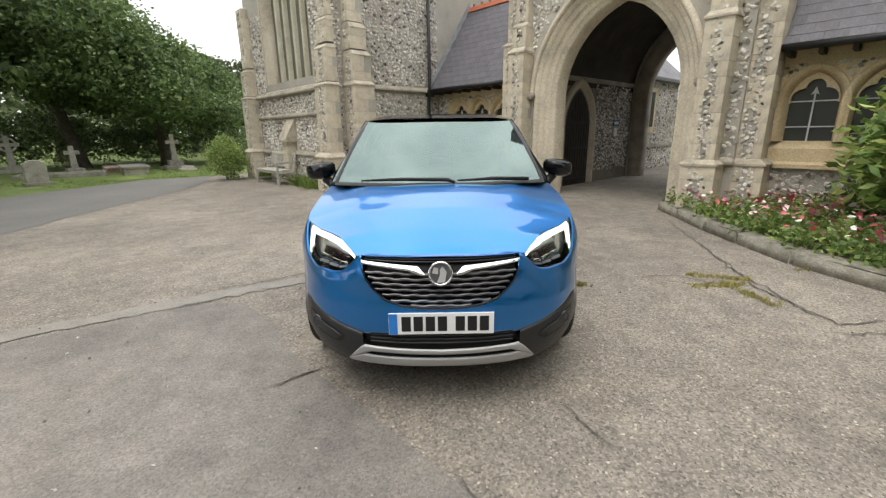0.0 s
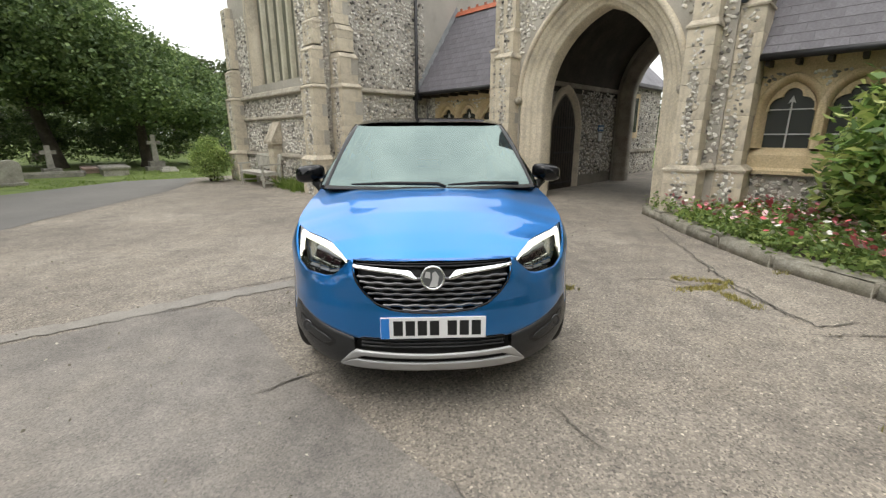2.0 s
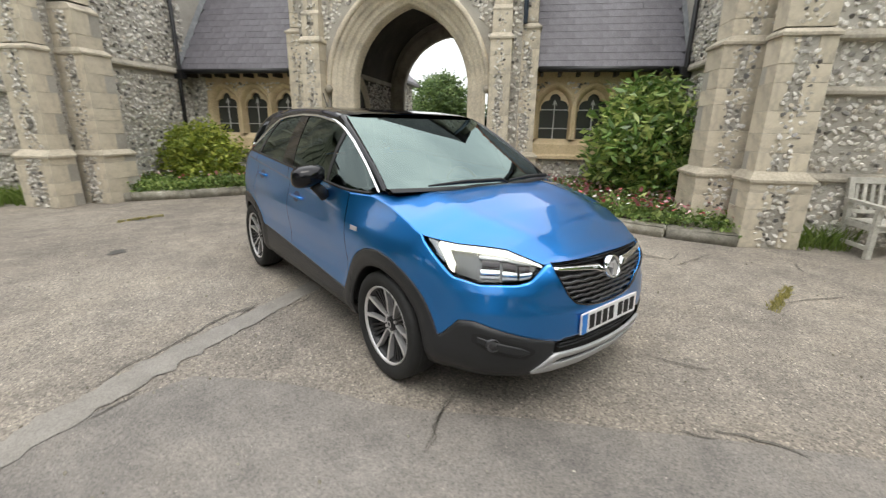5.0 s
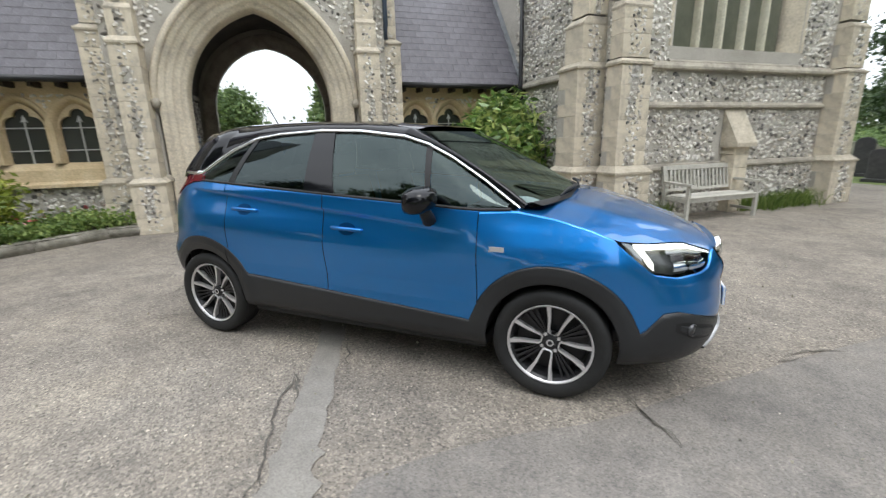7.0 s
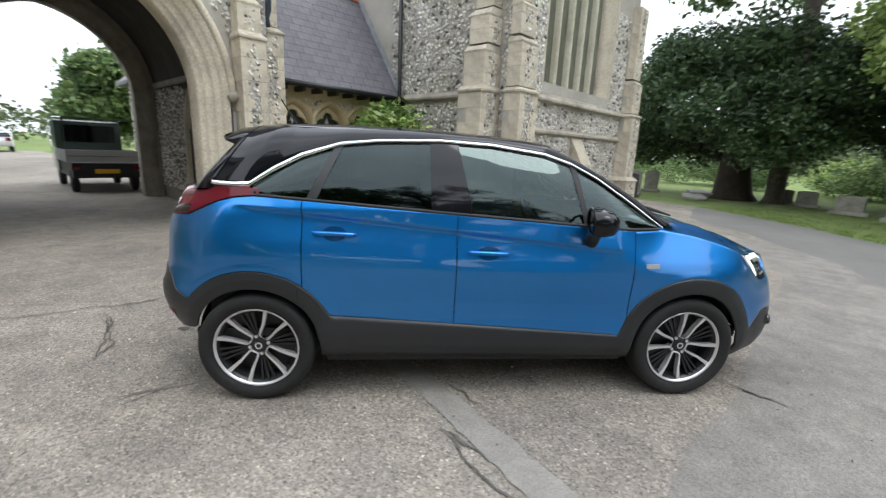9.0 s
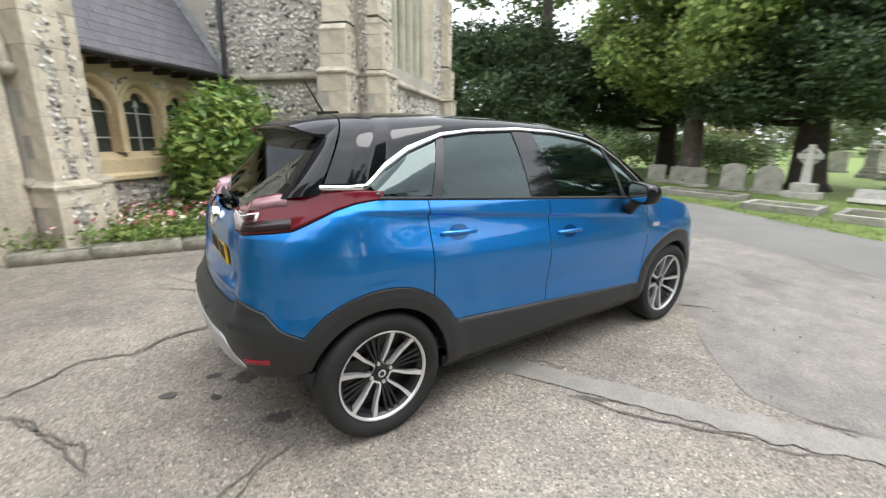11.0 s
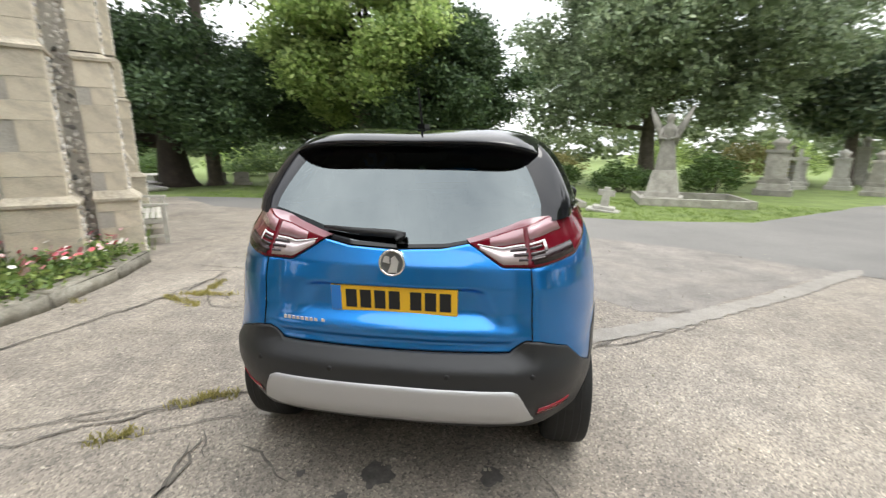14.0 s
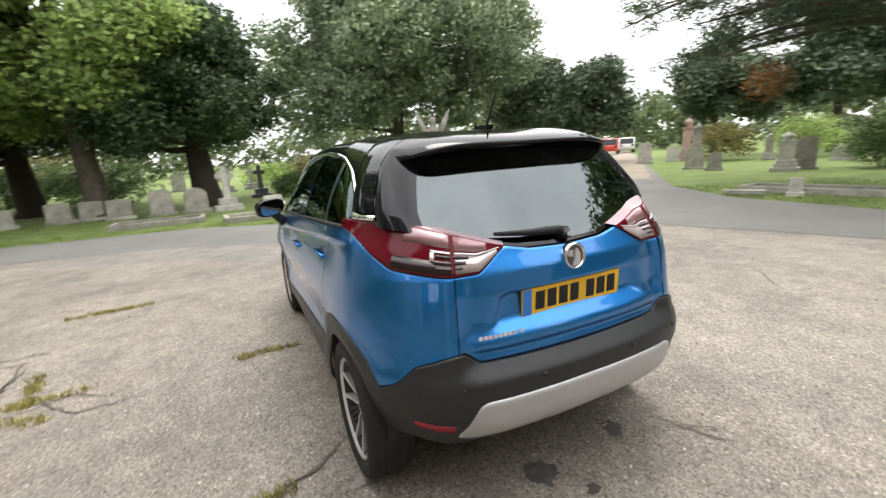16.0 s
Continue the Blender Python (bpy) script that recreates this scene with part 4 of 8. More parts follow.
M_LEAFDARK = leaf_mat("yew_foliage", (0.030, 0.056, 0.026), (0.056, 0.103, 0.041), (0.103, 0.160, 0.062), 0.6, 0.15)
M_LEAFBRIGHT = leaf_mat("sycamore_foliage", (0.17, 0.25, 0.082), (0.32, 0.44, 0.140), (0.53, 0.63, 0.24), 0.5, 0.48)
M_LEAFGREY = leaf_mat("holm_oak_foliage", (0.125, 0.167, 0.096), (0.235, 0.302, 0.177), (0.41, 0.48, 0.31), 0.55, 0.25)
M_LEAFMID = leaf_mat("mixed_foliage", (0.070, 0.115, 0.045), (0.130, 0.205, 0.075), (0.235, 0.315, 0.115), 0.55, 0.3)
M_PINE = leaf_mat("pine_needles", (0.046, 0.076, 0.046), (0.081, 0.123, 0.071), (0.158, 0.191, 0.101), 0.6, 0.1)
M_LAUREL = leaf_mat("laurel_leaves", (0.075, 0.150, 0.038), (0.240, 0.390, 0.095), (0.700, 0.760, 0.280), 0.30, 0.25)
M_GOLDEN = leaf_mat("golden_shrub_leaves", (0.135, 0.195, 0.030), (0.300, 0.375, 0.060), (0.540, 0.570, 0.120), 0.5, 0.35)
M_HEDGE = leaf_mat("hedge_leaves", (0.045, 0.090, 0.022), (0.075, 0.143, 0.033), (0.150, 0.225, 0.060), 0.5, 0.25)
M_BEDDING = leaf_mat("bedding_plant_leaves", (0.10, 0.17, 0.045), (0.20, 0.30, 0.08), (0.38, 0.46, 0.15), 0.5, 0.35)
M_BLADE = leaf_mat("grass_blades", (0.090, 0.150, 0.030), (0.166, 0.256, 0.044), (0.300, 0.374, 0.106), 0.7, 0.3)
M_STRAW = leaf_mat("dry_grass", (0.240, 0.225, 0.075), (0.375, 0.345, 0.120), (0.480, 0.420, 0.180), 0.8, 0.3)
M_AUTUMN = leaf_mat("bracken_and_scrub", (0.120, 0.120, 0.036), (0.204, 0.192, 0.066), (0.312, 0.264, 0.108), 0.7, 0.3)
M_FARLEAF = leaf_mat("distant_wood", (0.07, 0.10, 0.045), (0.11, 0.145, 0.065), (0.17, 0.20, 0.10), 0.8, 0.2)
M_BARK = surface("grey_brown_bark", (0.10, 0.083, 0.066), (0.055, 0.046, 0.038), (0.17, 0.145, 0.115), 4, 30, 0.95, 0.8, 0.03)
M_BARKDARK = surface("dark_yew_bark", (0.045, 0.034, 0.028), (0.028, 0.022, 0.018), (0.07, 0.052, 0.042), 4, 30, 0.95, 0.8, 0.03)


def leaves_mesh(name, centres, size, rng, ratio=0.5, droop=0.0, material=None, face_out=None):
    """Small bent leaves, one quad pair each, at the given centres."""
    n = len(centres)
    d = rng.normal(size=(n, 3))
    d[:, 2] = d[:, 2] * 0.6 - droop
    d /= np.linalg.norm(d, axis=1)[:, None]
    w = np.cross(d, rng.normal(size=(n, 3)))
    w /= np.linalg.norm(w, axis=1)[:, None] + 1e-9
    up = np.cross(d, w)
    s = size * rng.uniform(0.6, 1.35, (n, 1))
    tip, base = centres + d * s * 0.5, centres - d * s * 0.5
    l, r = centres + w * s * ratio * 0.5 + up * s * 0.08, centres - w * s * ratio * 0.5 + up * s * 0.08
    P = np.stack([base, l, tip, r], 1).reshape(-1, 3)
    me = bpy.data.meshes.new(name)
    me.vertices.add(4 * n)
    me.vertices.foreach_set("co", P.ravel())
    me.loops.add(4 * n)
    me.loops.foreach_set("vertex_index", np.arange(4 * n))
    me.polygons.add(n)
    me.polygons.foreach_set("loop_start", np.arange(0, 4 * n, 4))
    me.update()
    if material:
        me.materials.append(material)
    return me


def crown_points(rng, n, lobes, shell=0.45):
    """Leaf places in a crown of overlapping lobes (x, y, z, rx, rz), thick near the skin and with gaps."""
    lobes = np.array(lobes, float)
    weight = lobes[:, 3] ** 2 * lobes[:, 4]
    pick = rng.choice(len(lobes), n, p=weight / weight.sum())
    d = rng.normal(size=(n, 3))
    d /= np.linalg.norm(d, axis=1)[:, None]
    r = rng.uniform(shell, 1.0, n) ** 0.6
    q = lobes[pick]
    P = q[:, :3] + d * r[:, None] * np.stack([q[:, 3], q[:, 3], q[:, 4]], 1)
    return P


def clumped(rng, n, lobes, clump=0.45, per=26, shell=0.6):
    c = crown_points(rng, max(1, n // per), lobes, shell)
    P = np.repeat(c, per, 0)
    return P + rng.normal(size=P.shape) * clump * np.array([1, 1, 0.62])


def tree(name, x, y, height, spread, material, label, bark=None, foot=2.0, seed=1, leaves=9000, leaf=0.22, trunk=0.28, lean=(0, 0), clump=0.45, flat_top=1.0, lobes_n=27, group=""):
    rng = np.random.default_rng(seed)
    T = thing(name, label, "tree", group, m=pose(x, y, 0))
    bark = bark or M_BARK
    top = Vector((lean[0], lean[1], height * 0.72))
    bm = bmesh.new()
    mid = Vector((lean[0] * 0.5 + 0.1, lean[1] * 0.4, foot))
    tube(bm, [(0, 0, -0.1), (0, 0, 0.25), mid * 0.6, mid, top * 0.75, top], [trunk * 1.5, trunk * 1.05, trunk * 0.9, trunk * 0.8, trunk * 0.45, trunk * 0.15], 10)
    part("trunk", bm, bark, T, "", True)
    lobes = []
    for k in range(lobes_n):
        a = 2.399 * k + rng.uniform(-0.4, 0.4)
        t = (k + 0.5) / lobes_n
        z = foot + (height - foot) * (0.12 + 0.78 * t)
        ring = spread * (math.sin(math.pi * (0.22 + 0.70 * t)) ** 0.8) * flat_top
        rr = ring * rng.uniform(0.38, 0.98)
        c = Vector((lean[0] * t + rr * math.cos(a), lean[1] * t + rr * math.sin(a), z))
        r = spread * rng.uniform(0.20, 0.40)
        lobes.append((*c, r, r * rng.uniform(0.50, 0.8)))
        if k % 3 == 0:
            bm = bmesh.new()
            s0 = Vector(mid).lerp(top, 0.05 + 0.6 * t)
            bend = s0.lerp(c, 0.5) + Vector((0, 0, -0.25))
            tube(bm, [s0, bend, c], [trunk * 0.34, trunk * 0.2, trunk * 0.07], 6)
            part("limb", bm, bark, T, "", True)
    P = clumped(rng, int(leaves * 1.25), lobes, clump * 0.62, 20, 0.72)
    P = P[P[:, 2] > foot * 0.55]
    ob = new("crown", leaves_mesh("crown", P, leaf * 1.15, rng, 0.6, 0.15, material))
    ob.parent = T
    # shaded inner foliage
    Q = crown_points(rng, leaves // 11, [(a, b, c, r * 0.7, h * 0.7) for a, b, c, r, h in lobes], 0.2)
    Q = Q[Q[:, 2] > foot * 0.7]
    ob = new("inner_crown", leaves_mesh("inner_crown", Q, leaf * 2.6, rng, 0.7, 0.1, material))
    ob.parent = T
    return T


TREES = "cemetery trees"
tree("sycamore_tree", 5.3, -14.3, 11.0, 3.5, M_LEAFBRIGHT, "broad bright green sycamore tree behind a row of headstones", foot=2.5, seed=3, leaves=44000, leaf=0.17, trunk=0.36, group=TREES)
tree("yew_tree", 2.2, -15.6, 7.2, 3.2, M_LEAFDARK, "dense dark green yew tree with a thick trunk", M_BARKDARK, 1.9, 5, 46000, 0.13, 0.5, clump=0.4, group=TREES)
tree("yew_tree", 13.4, -13.0, 6.7, 4.9, M_LEAFDARK, "dense dark green yew tree with a thick trunk", M_BARKDARK, 1.5, 6, 56000, 0.14, 0.68, clump=0.4, group=TREES)
tree("yew_tree", 8.2, -18.0, 7.2, 4.0, M_LEAFDARK, "dense dark green yew tree with a thick trunk", M_BARKDARK, 1.8, 7, 34000, 0.13, 0.45, clump=0.4, group=TREES)
tree("holm_oak_tree", -7.6, -20.2, 13.5, 6.9, M_LEAFGREY, "tall grey-green evergreen oak with pale branches", None, 2.3, 8, 88000, 0.19, 0.42, lobes_n=34, group=TREES)
tree("bare_pine_tree", 12.2, -13.8, 13.5, 4.4, M_LEAFMID, "tall pine with a bare forked trunk above the yews", None, 7.5, 9, 7000, 0.24, 0.30, clump=0.5, group=TREES)
tree("pine_tree", -17.6, -21.2, 7.2, 2.9, M_PINE, "spreading dark pine among the monuments", None, 2.6, 10, 14000, 0.22, 0.3, clump=0.5, group=TREES)
tree("pine_tree", -22.6, -20.6, 7.2, 3.0, M_PINE, "spreading dark pine among the monuments", None, 1.6, 11, 12000, 0.22, 0.28, clump=0.5, group=TREES)
tree("oak_tree", -17.2, 16.6, 8.6, 4.9, M_LEAFMID, "dark oak with a leaning trunk beside the drive", None, 2.6, 12, 40000, 0.15, 0.28, (-1.6, 0.5), group=TREES)
tree("oak_tree", -13.8, 17.6, 5.8, 3.6, M_LEAFMID, "dark oak with a leaning trunk beside the drive", None, 2.0, 13, 40000, 0.15, 0.24, (-0.6, 0.6), group=TREES)
tree("oak_tree", -21.0, 11.0, 13.0, 5.6, M_LEAFMID, "broad dark oak at the forecourt edge", None, 2.6, 14, 30000, 0.19, 0.32, group=TREES)
tree("tall_pine_tree", -23.0, 22.5, 16.5, 5.0, M_PINE, "tall pine standing above the oaks", None, 8.0, 15, 10000, 0.28, 0.4, clump=0.6, group=TREES)
tree("ash_tree", -21.5, 34.0, 8.0, 5.0, M_FARLEAF, "distant ash tree behind the graves", None, 2.5, 16, 16000, 0.30, 0.3, group=TREES)
tree("ash_tree", -27.0, 36.0, 9.0, 5.5, M_FARLEAF, "distant ash tree behind the graves", None, 2.5, 17, 16000, 0.30, 0.3, group=TREES)
tree("ash_tree", -15.0, 37.0, 7.5, 5.0, M_FARLEAF, "distant ash tree behind the graves", None, 2.0, 18, 14000, 0.30, 0.3, group=TREES)
tree("oak_tree", -17.5, 4.2, 15.5, 6.0, M_LEAFMID, "broad dark oak at the forecourt edge", None, 2.2, 19, 16000, 0.26, 0.3, group=TREES)
tree("thorn_tree", 15.0, 18.8, 4.4, 1.9, M_LEAFMID, "small thorn tree beside the drive behind the gatehouse", None, 1.2, 20, 7000, 0.16, 0.14, group=TREES)
tree("lime_tree", 22.6, 16.6, 5.8, 2.4, M_LEAFMID, "lime tree behind the gatehouse", None, 1.6, 21, 14000, 0.28, 0.25, group=TREES)
tree("pine_tree", -30.0, -16.5, 7.4, 3.0, M_PINE, "spreading dark pine among the monuments", None, 2.4, 22, 12000, 0.26, 0.3, clump=0.5, group=TREES)
tree("pine_tree", -33.5, -11.0, 8.2, 3.4, M_PINE, "spreading dark pine among the monuments", None, 2.6, 23, 12000, 0.26, 0.3, clump=0.5, group=TREES)


def umbrella_pine():
    """Near pine with long level branches that carry pads of needles."""
    rng = np.random.default_rng(33)
    T = thing("old_pine_tree", "old pine with long level branches over the drive", "tree", TREES, m=pose(-15.5, -1.2, 0))
    bm = bmesh.new()
    tube(bm, [(0, 0, -0.1), (0.1, 0, 1.5), (0.2, -0.2, 4.0), (0.0, -0.3, 8.0), (0.3, 0.2, 12.0)], [0.52, 0.42, 0.36, 0.26, 0.08], 12)
    part("trunk", bm, M_BARK, T, "", True)
    pads = []
    for k in range(32):
        a = -2.2 + 2.399 * k if k > 15 else radians(-84 + 6.5 * k)
        z = 3.2 + 0.30 * k if k > 15 else 3.9 + 0.55 * (k % 5)
        L = rng.uniform(5.0, 9.6) if k <= 15 else rng.uniform(3.2, 6.0)
        d = Vector((math.cos(a), math.sin(a), 0))
        pts = [Vector((0.1, -0.2, z)), d * L * 0.35 + Vector((0, 0, z + 0.5)), d * L * 0.7 + Vector((0, 0, z + 0.35)), d * L + Vector((0, 0, z + rng.uniform(-0.5, 0.5)))]
        bm = bmesh.new()
        tube(bm, pts, [0.15, 0.10, 0.06, 0.02], 6)
        part("branch", bm, M_BARK, T, "", True)
        for t in np.linspace(0.36, 1.0, 9):
            i = min(2, int(t * 3))
            p = pts[i].lerp(pts[i + 1], t * 3 - i)
            for j in range(2):
                off = Vector((rng.normal() * 0.65, rng.normal() * 0.65, rng.uniform(-0.1, 0.4)))
                pads.append((*(p + off), rng.uniform(0.40, 0.75), rng.uniform(0.16, 0.30)))
    P = clumped(rng, 80000, pads, 0.12, 16, 0.1)
    ob = new("crown", leaves_mesh("crown", P, 0.17, rng, 0.22, -0.2, M_PINE))
    ob.parent = T
    c = np.array([4.3, -2.2, 2.75]) + rng.normal(size=(500, 3)) * np.array([0.26, 0.26, 0.24])
    ob = new("dead_spray", leaves_mesh("dead_spray", c, 0.16, rng, 0.25, 0.3, leaf_mat("dead_pine_needles", (0.16, 0.07, 0.02), (0.26, 0.12, 0.035), (0.34, 0.17, 0.06))))
    ob.parent = T
    tagged(ob, "browned dead needles", kind="stuff")


umbrella_pine()


def shrub(name, m, rx, ry, h, material, label, n=3500, leaf=0.14, ratio=0.42, seed=1, group="", droop=0.2, stems=True, category="shrub"):
    rng = np.random.default_rng(seed)
    T = thing(name, label, category, group, m=m)
    lobes = []
    for k in range(14):
        a = 2.399 * k
        t = (k + 0.5) / 14
        r = 0.62 * math.sin(math.pi * (0.30 + 0.62 * t))
        lobes.append((rx * r * math.cos(a), ry * r * math.sin(a), h * (0.22 + 0.62 * t), min(rx, ry) * rng.uniform(0.36, 0.5), h * rng.uniform(0.15, 0.22)))
    P = clumped(rng, n, lobes, leaf * 0.9, 9, 0.72)
    P = P[P[:, 2] > 0.03]
    ob = new("foliage", leaves_mesh("foliage", P, leaf, rng, ratio, droop, material))
    ob.parent = T
    if stems:
        bm = bmesh.new()
        for k in range(7):
            a = 0.9 * k
            tube(bm, [(0.1 * math.cos(a), 0.1 * math.sin(a), 0), (rx * 0.45 * math.cos(a), ry * 0.45 * math.sin(a), h * 0.6)], [0.02, 0.008], 5)
        part("stems", bm, M_BARK, T)
    return T


shrub("laurel_bush", BM @ pose(4.60, 4.98, 0), 0.74, 0.80, 2.2, M_LAUREL, "glossy rounded laurel bush in the flower bed by the cloister", 15000, 0.195, 0.34, 5, stems=True)
shrub("golden_bush", BM @ pose(-4.55, 4.95, 0), 1.0, 0.65, 1.42, M_GOLDEN, "yellow-green variegated bush in the bed by the cloister", 7000, 0.12, 0.4, 6)
shrub("rounded_shrub", BM @ pose(-11.0, 1.55, 0), 0.6, 0.6, 1.45, M_LEAFBRIGHT, "leafy yellow-green shrub at the chapel corner", 5200, 0.09, 0.45, 8)
HEDGES = "clipped hedges"
for k, (x, y, rx, ry, h) in enumerate(((-1.4, -16.6, 1.4, 0.9, 1.0), (-5.0, -14.6, 1.5, 0.8, 1.1), (-8.4, -14.6, 1.3, 0.8, 1.5), (-2.9, -18.0, 1.3, 0.9, 1.0), (-24.0, -5.5, 1.0, 1.0, 1.7), (-20.0, -4.0, 1.3, 1.2, 2.0))):
    shrub("hedge_bush", pose(x, y, 0), rx, ry, h, M_HEDGE, "dense green hedge bush between the graves", 5200, 0.11, 0.5, 20 + k, HEDGES)
for k, (x, y, r, h) in enumerate(((-22.5, 14.8, 2.2, 2.8), (-19.6, 17.6, 2.2, 2.8), (-25.5, 18.0, 2.4, 3.2), (-17.0, 21.5, 2.2, 2.6), (-18.5, 19.0, 2.0, 2.4), (-15.5, 19.5, 2.2, 2.3), (-21.5, 16.8, 2.0, 2.6), (-12.3, 20.5, 2.0, 2.0), (-10.0, 23.0, 1.8, 1.6), (-24, 14, 2.0, 2.6), (9.0, -23, 2.4, 2.2), (13, -20, 2.6, 2.6), (10.4, -20.8, 2.0, 1.9), (6.4, -20.6, 2.0, 1.7), (15.0, -21.0, 2.0, 1.2), (19.6, -19.0, 2.0, 1.1), (23.5, -17.5, 2.6, 1.5), (27.5, -15.5, 2.8, 1.7), (31.5, -17.5, 3.0, 1.9), (22.0, -20.0, 2.6, 2.4), (31.0, -10.5, 2.6, 1.7), (34.0, -13.5, 3.0, 2.0))):
    shrub("undergrowth_bush", pose(x, y, 0), r, r, h, M_LEAFMID if k % 3 else M_HEDGE, "loose dark undergrowth below the trees", 4200, 0.15, 0.5, 40 + k, "undergrowth", stems=False)
for k, (x, y, r, h) in enumerate(((-1.0, -28, 2.0, 1.4), (-4.0, -28, 2.2, 1.6), (-10.5, -26, 2.4, 2.6), (-14.0, -23, 2.0, 2.2), (16, -22, 2.4, 2.0), (10, -27, 2.6, 2.6), (-18, -27, 2.2, 2.4), (-24.5, -12.5, 1.6, 2.2), (-27.0, -9.5, 1.8, 2.4))):
    shrub("scrub_bush", pose(x, y, 0), r, r, h, M_AUTUMN if k % 2 else M_LEAFBRIGHT, "yellowing scrub among the far graves", 3600, 0.16, 0.5, 60 + k, "scrub", stems=False)


def far_woods():
    rng = np.random.default_rng(90)
    lobes = []
    for k in range(150):
        a = 2 * math.pi * k / 150 + rng.uniform(-0.02, 0.02)
        d = rng.uniform(62, 110)
        h = rng.uniform(5.5, 9.5) * (0.8 if math.cos(a) * NX + math.sin(a) * NY > 0.85 else 1.0)
        lobes.append((d * math.cos(a), d * math.sin(a), h * 0.5, rng.uniform(4, 7), h * 0.55))
    P = clumped(rng, 100000, lobes, 0.7, 14, 0.4)
    P = P[P[:, 2] > 0]
    q = P[:, :2] @ np.array([NX, NY])
    p = P[:, :2] @ np.array([UX, UY]) + 1.25
    P = P[~((q > 5) & (np.abs(p) < 4.5) & (q < 75))]
    ob = new("far_woods", leaves_mesh("far_woods", P, 0.85, rng, 0.7, 0.0, M_FARLEAF))
    tagged(ob, "low wooded skyline round the cemetery", "trees", kind="stuff")


far_woods()


def blades(name, places, height, rng, material, label, spread=0.03, n_each=5):
    n = len(places) * n_each
    c = np.repeat(np.array(places, float), n_each, 0) + np.c_[rng.normal(0, spread, (n, 2)), np.zeros(n)]
    lean = rng.normal(0, 0.45, (n, 2))
    h = height * rng.uniform(0.5, 1.3, n)
    side_a = rng.uniform(0, 2 * np.pi, n)
    w = np.c_[np.cos(side_a), np.sin(side_a), np.zeros(n)] * (0.006 + 0.02 * height)
    tip = c + np.c_[lean * h[:, None], h]
    mid = c + np.c_[lean * h[:, None] * 0.3, h * 0.55]
    P = np.stack([c - w * 0.5, c + w * 0.5, mid + w * 0.4, tip, mid - w * 0.4], 1).reshape(-1, 3)
    me = bpy.data.meshes.new(name)
    me.from_pydata(P.tolist(), [], [tuple(range(5 * k, 5 * k + 5)) for k in range(n)])
    me.materials.append(material)
    return tagged(new(name, me), label, "grass", kind="stuff")


rng = np.random.default_rng(5)
# mown verge: short blades near the tarmac edge, on three sides
verge = []
ring = [Vector((*e, 0)) for e in EDGE[:17]] + [Vector((*e, 0)) for e in EDGE[-3:]]
for i in range(len(ring) - 1):
    a, b = ring[i], ring[i + 1]
    if a.length > 24 or b.length > 24:
        continue
    out = Vector(((b - a).y, -(b - a).x, 0)).normalized()
    if out.dot((a + b) / 2) < 0:
        out = -out
    for _ in range(int((b - a).length * 260)):
        p = a.lerp(b, rng.random()) + out * (rng.random() ** 1.5 * 5.0 - 0.06)
        verge.append((p.x, p.y, -0.01))


def in_ring(x, y, poly):
    hit = False
    for i in range(len(poly)):
        (x1, y1), (x2, y2) = poly[i], poly[i - 1]
        if (y1 > y) != (y2 > y) and x < (x2 - x1) * (y - y1) / (y2 - y1) + x1:
            hit = not hit
    return hit


verge = [v for v in verge if not in_ring(v[0], v[1], EDGE)]
blades("grass_verge", verge, 0.055, rng, M_BLADE, "mown grass verge along the tarmac edge", 0.04, 4)
weeds = [tuple(at(rng.uniform(a, b), 2.50 - abs(rng.normal(0, 0.14)))) for a, b, n in ((8.35, 10.4, 170), (-7.7, -6.1, 150), (-10.5, -9.7, 50), (6.0, 6.6, 40)) for _ in range(n)]
blades("wall_weeds", weeds, 0.30, rng, M_BLADE, "long grass and weeds at the chapel wall", 0.05, 6)
joint = []
for x, y, dx, dy, L in ((2.72, -0.17, 1, -0.35, 0.3), (2.70, -0.62, 0.2, -1, 0.28), (2.62, -0.40, 1, 0.1, 0.28), (1.15, -0.35, 1, 0.05, 0.24), (1.30, 1.36, 0.8, 0.5, 0.18), (1.52, 1.74, 0.9, 0.5, 0.12), (3.95, 0.05, 1, 0.1, 0.3), (2.6, -2.4, 1, 0.1, 0.4), (-1.7, 4.6, 1, 0.3, 0.3), (1.26, 1.30, 1, 0.5, 0.1)):
    d = Vector((dx, dy)).normalized()
    for _ in range(int(220 * L)):
        t = rng.uniform(-L, L)
        joint.append((x + d.x * t + rng.normal(0, 0.022), y + d.y * t + rng.normal(0, 0.022), 0))
blades("joint_grass", joint, 0.04, rng, M_STRAW, "small grass tufts growing in the tarmac joints", 0.012, 5)


# ---------- flower beds with a rough kerb ----------
KERB_R = [(1.32, 5.42), (1.62, 5.05), (2.0, 4.72), (2.45, 4.15), (2.9, 3.70), (3.68, 3.00), (4.25, 2.66), (4.85, 2.40), (5.28, 2.26)]
KERB_L = [(-1.68, 5.20), (-2.5, 5.06), (-3.05, 4.75), (-3.35, 4.30), (-3.9, 3.80), (-4.9, 3.10), (-5.3, 2.85)]
M_KERB = surface("lichened_kerb_stone", (0.29, 0.27, 0.22), (0.14, 0.132, 0.10), (0.48, 0.455, 0.39), 7, 45, 0.95, 0.6, 0.012, 0.2)


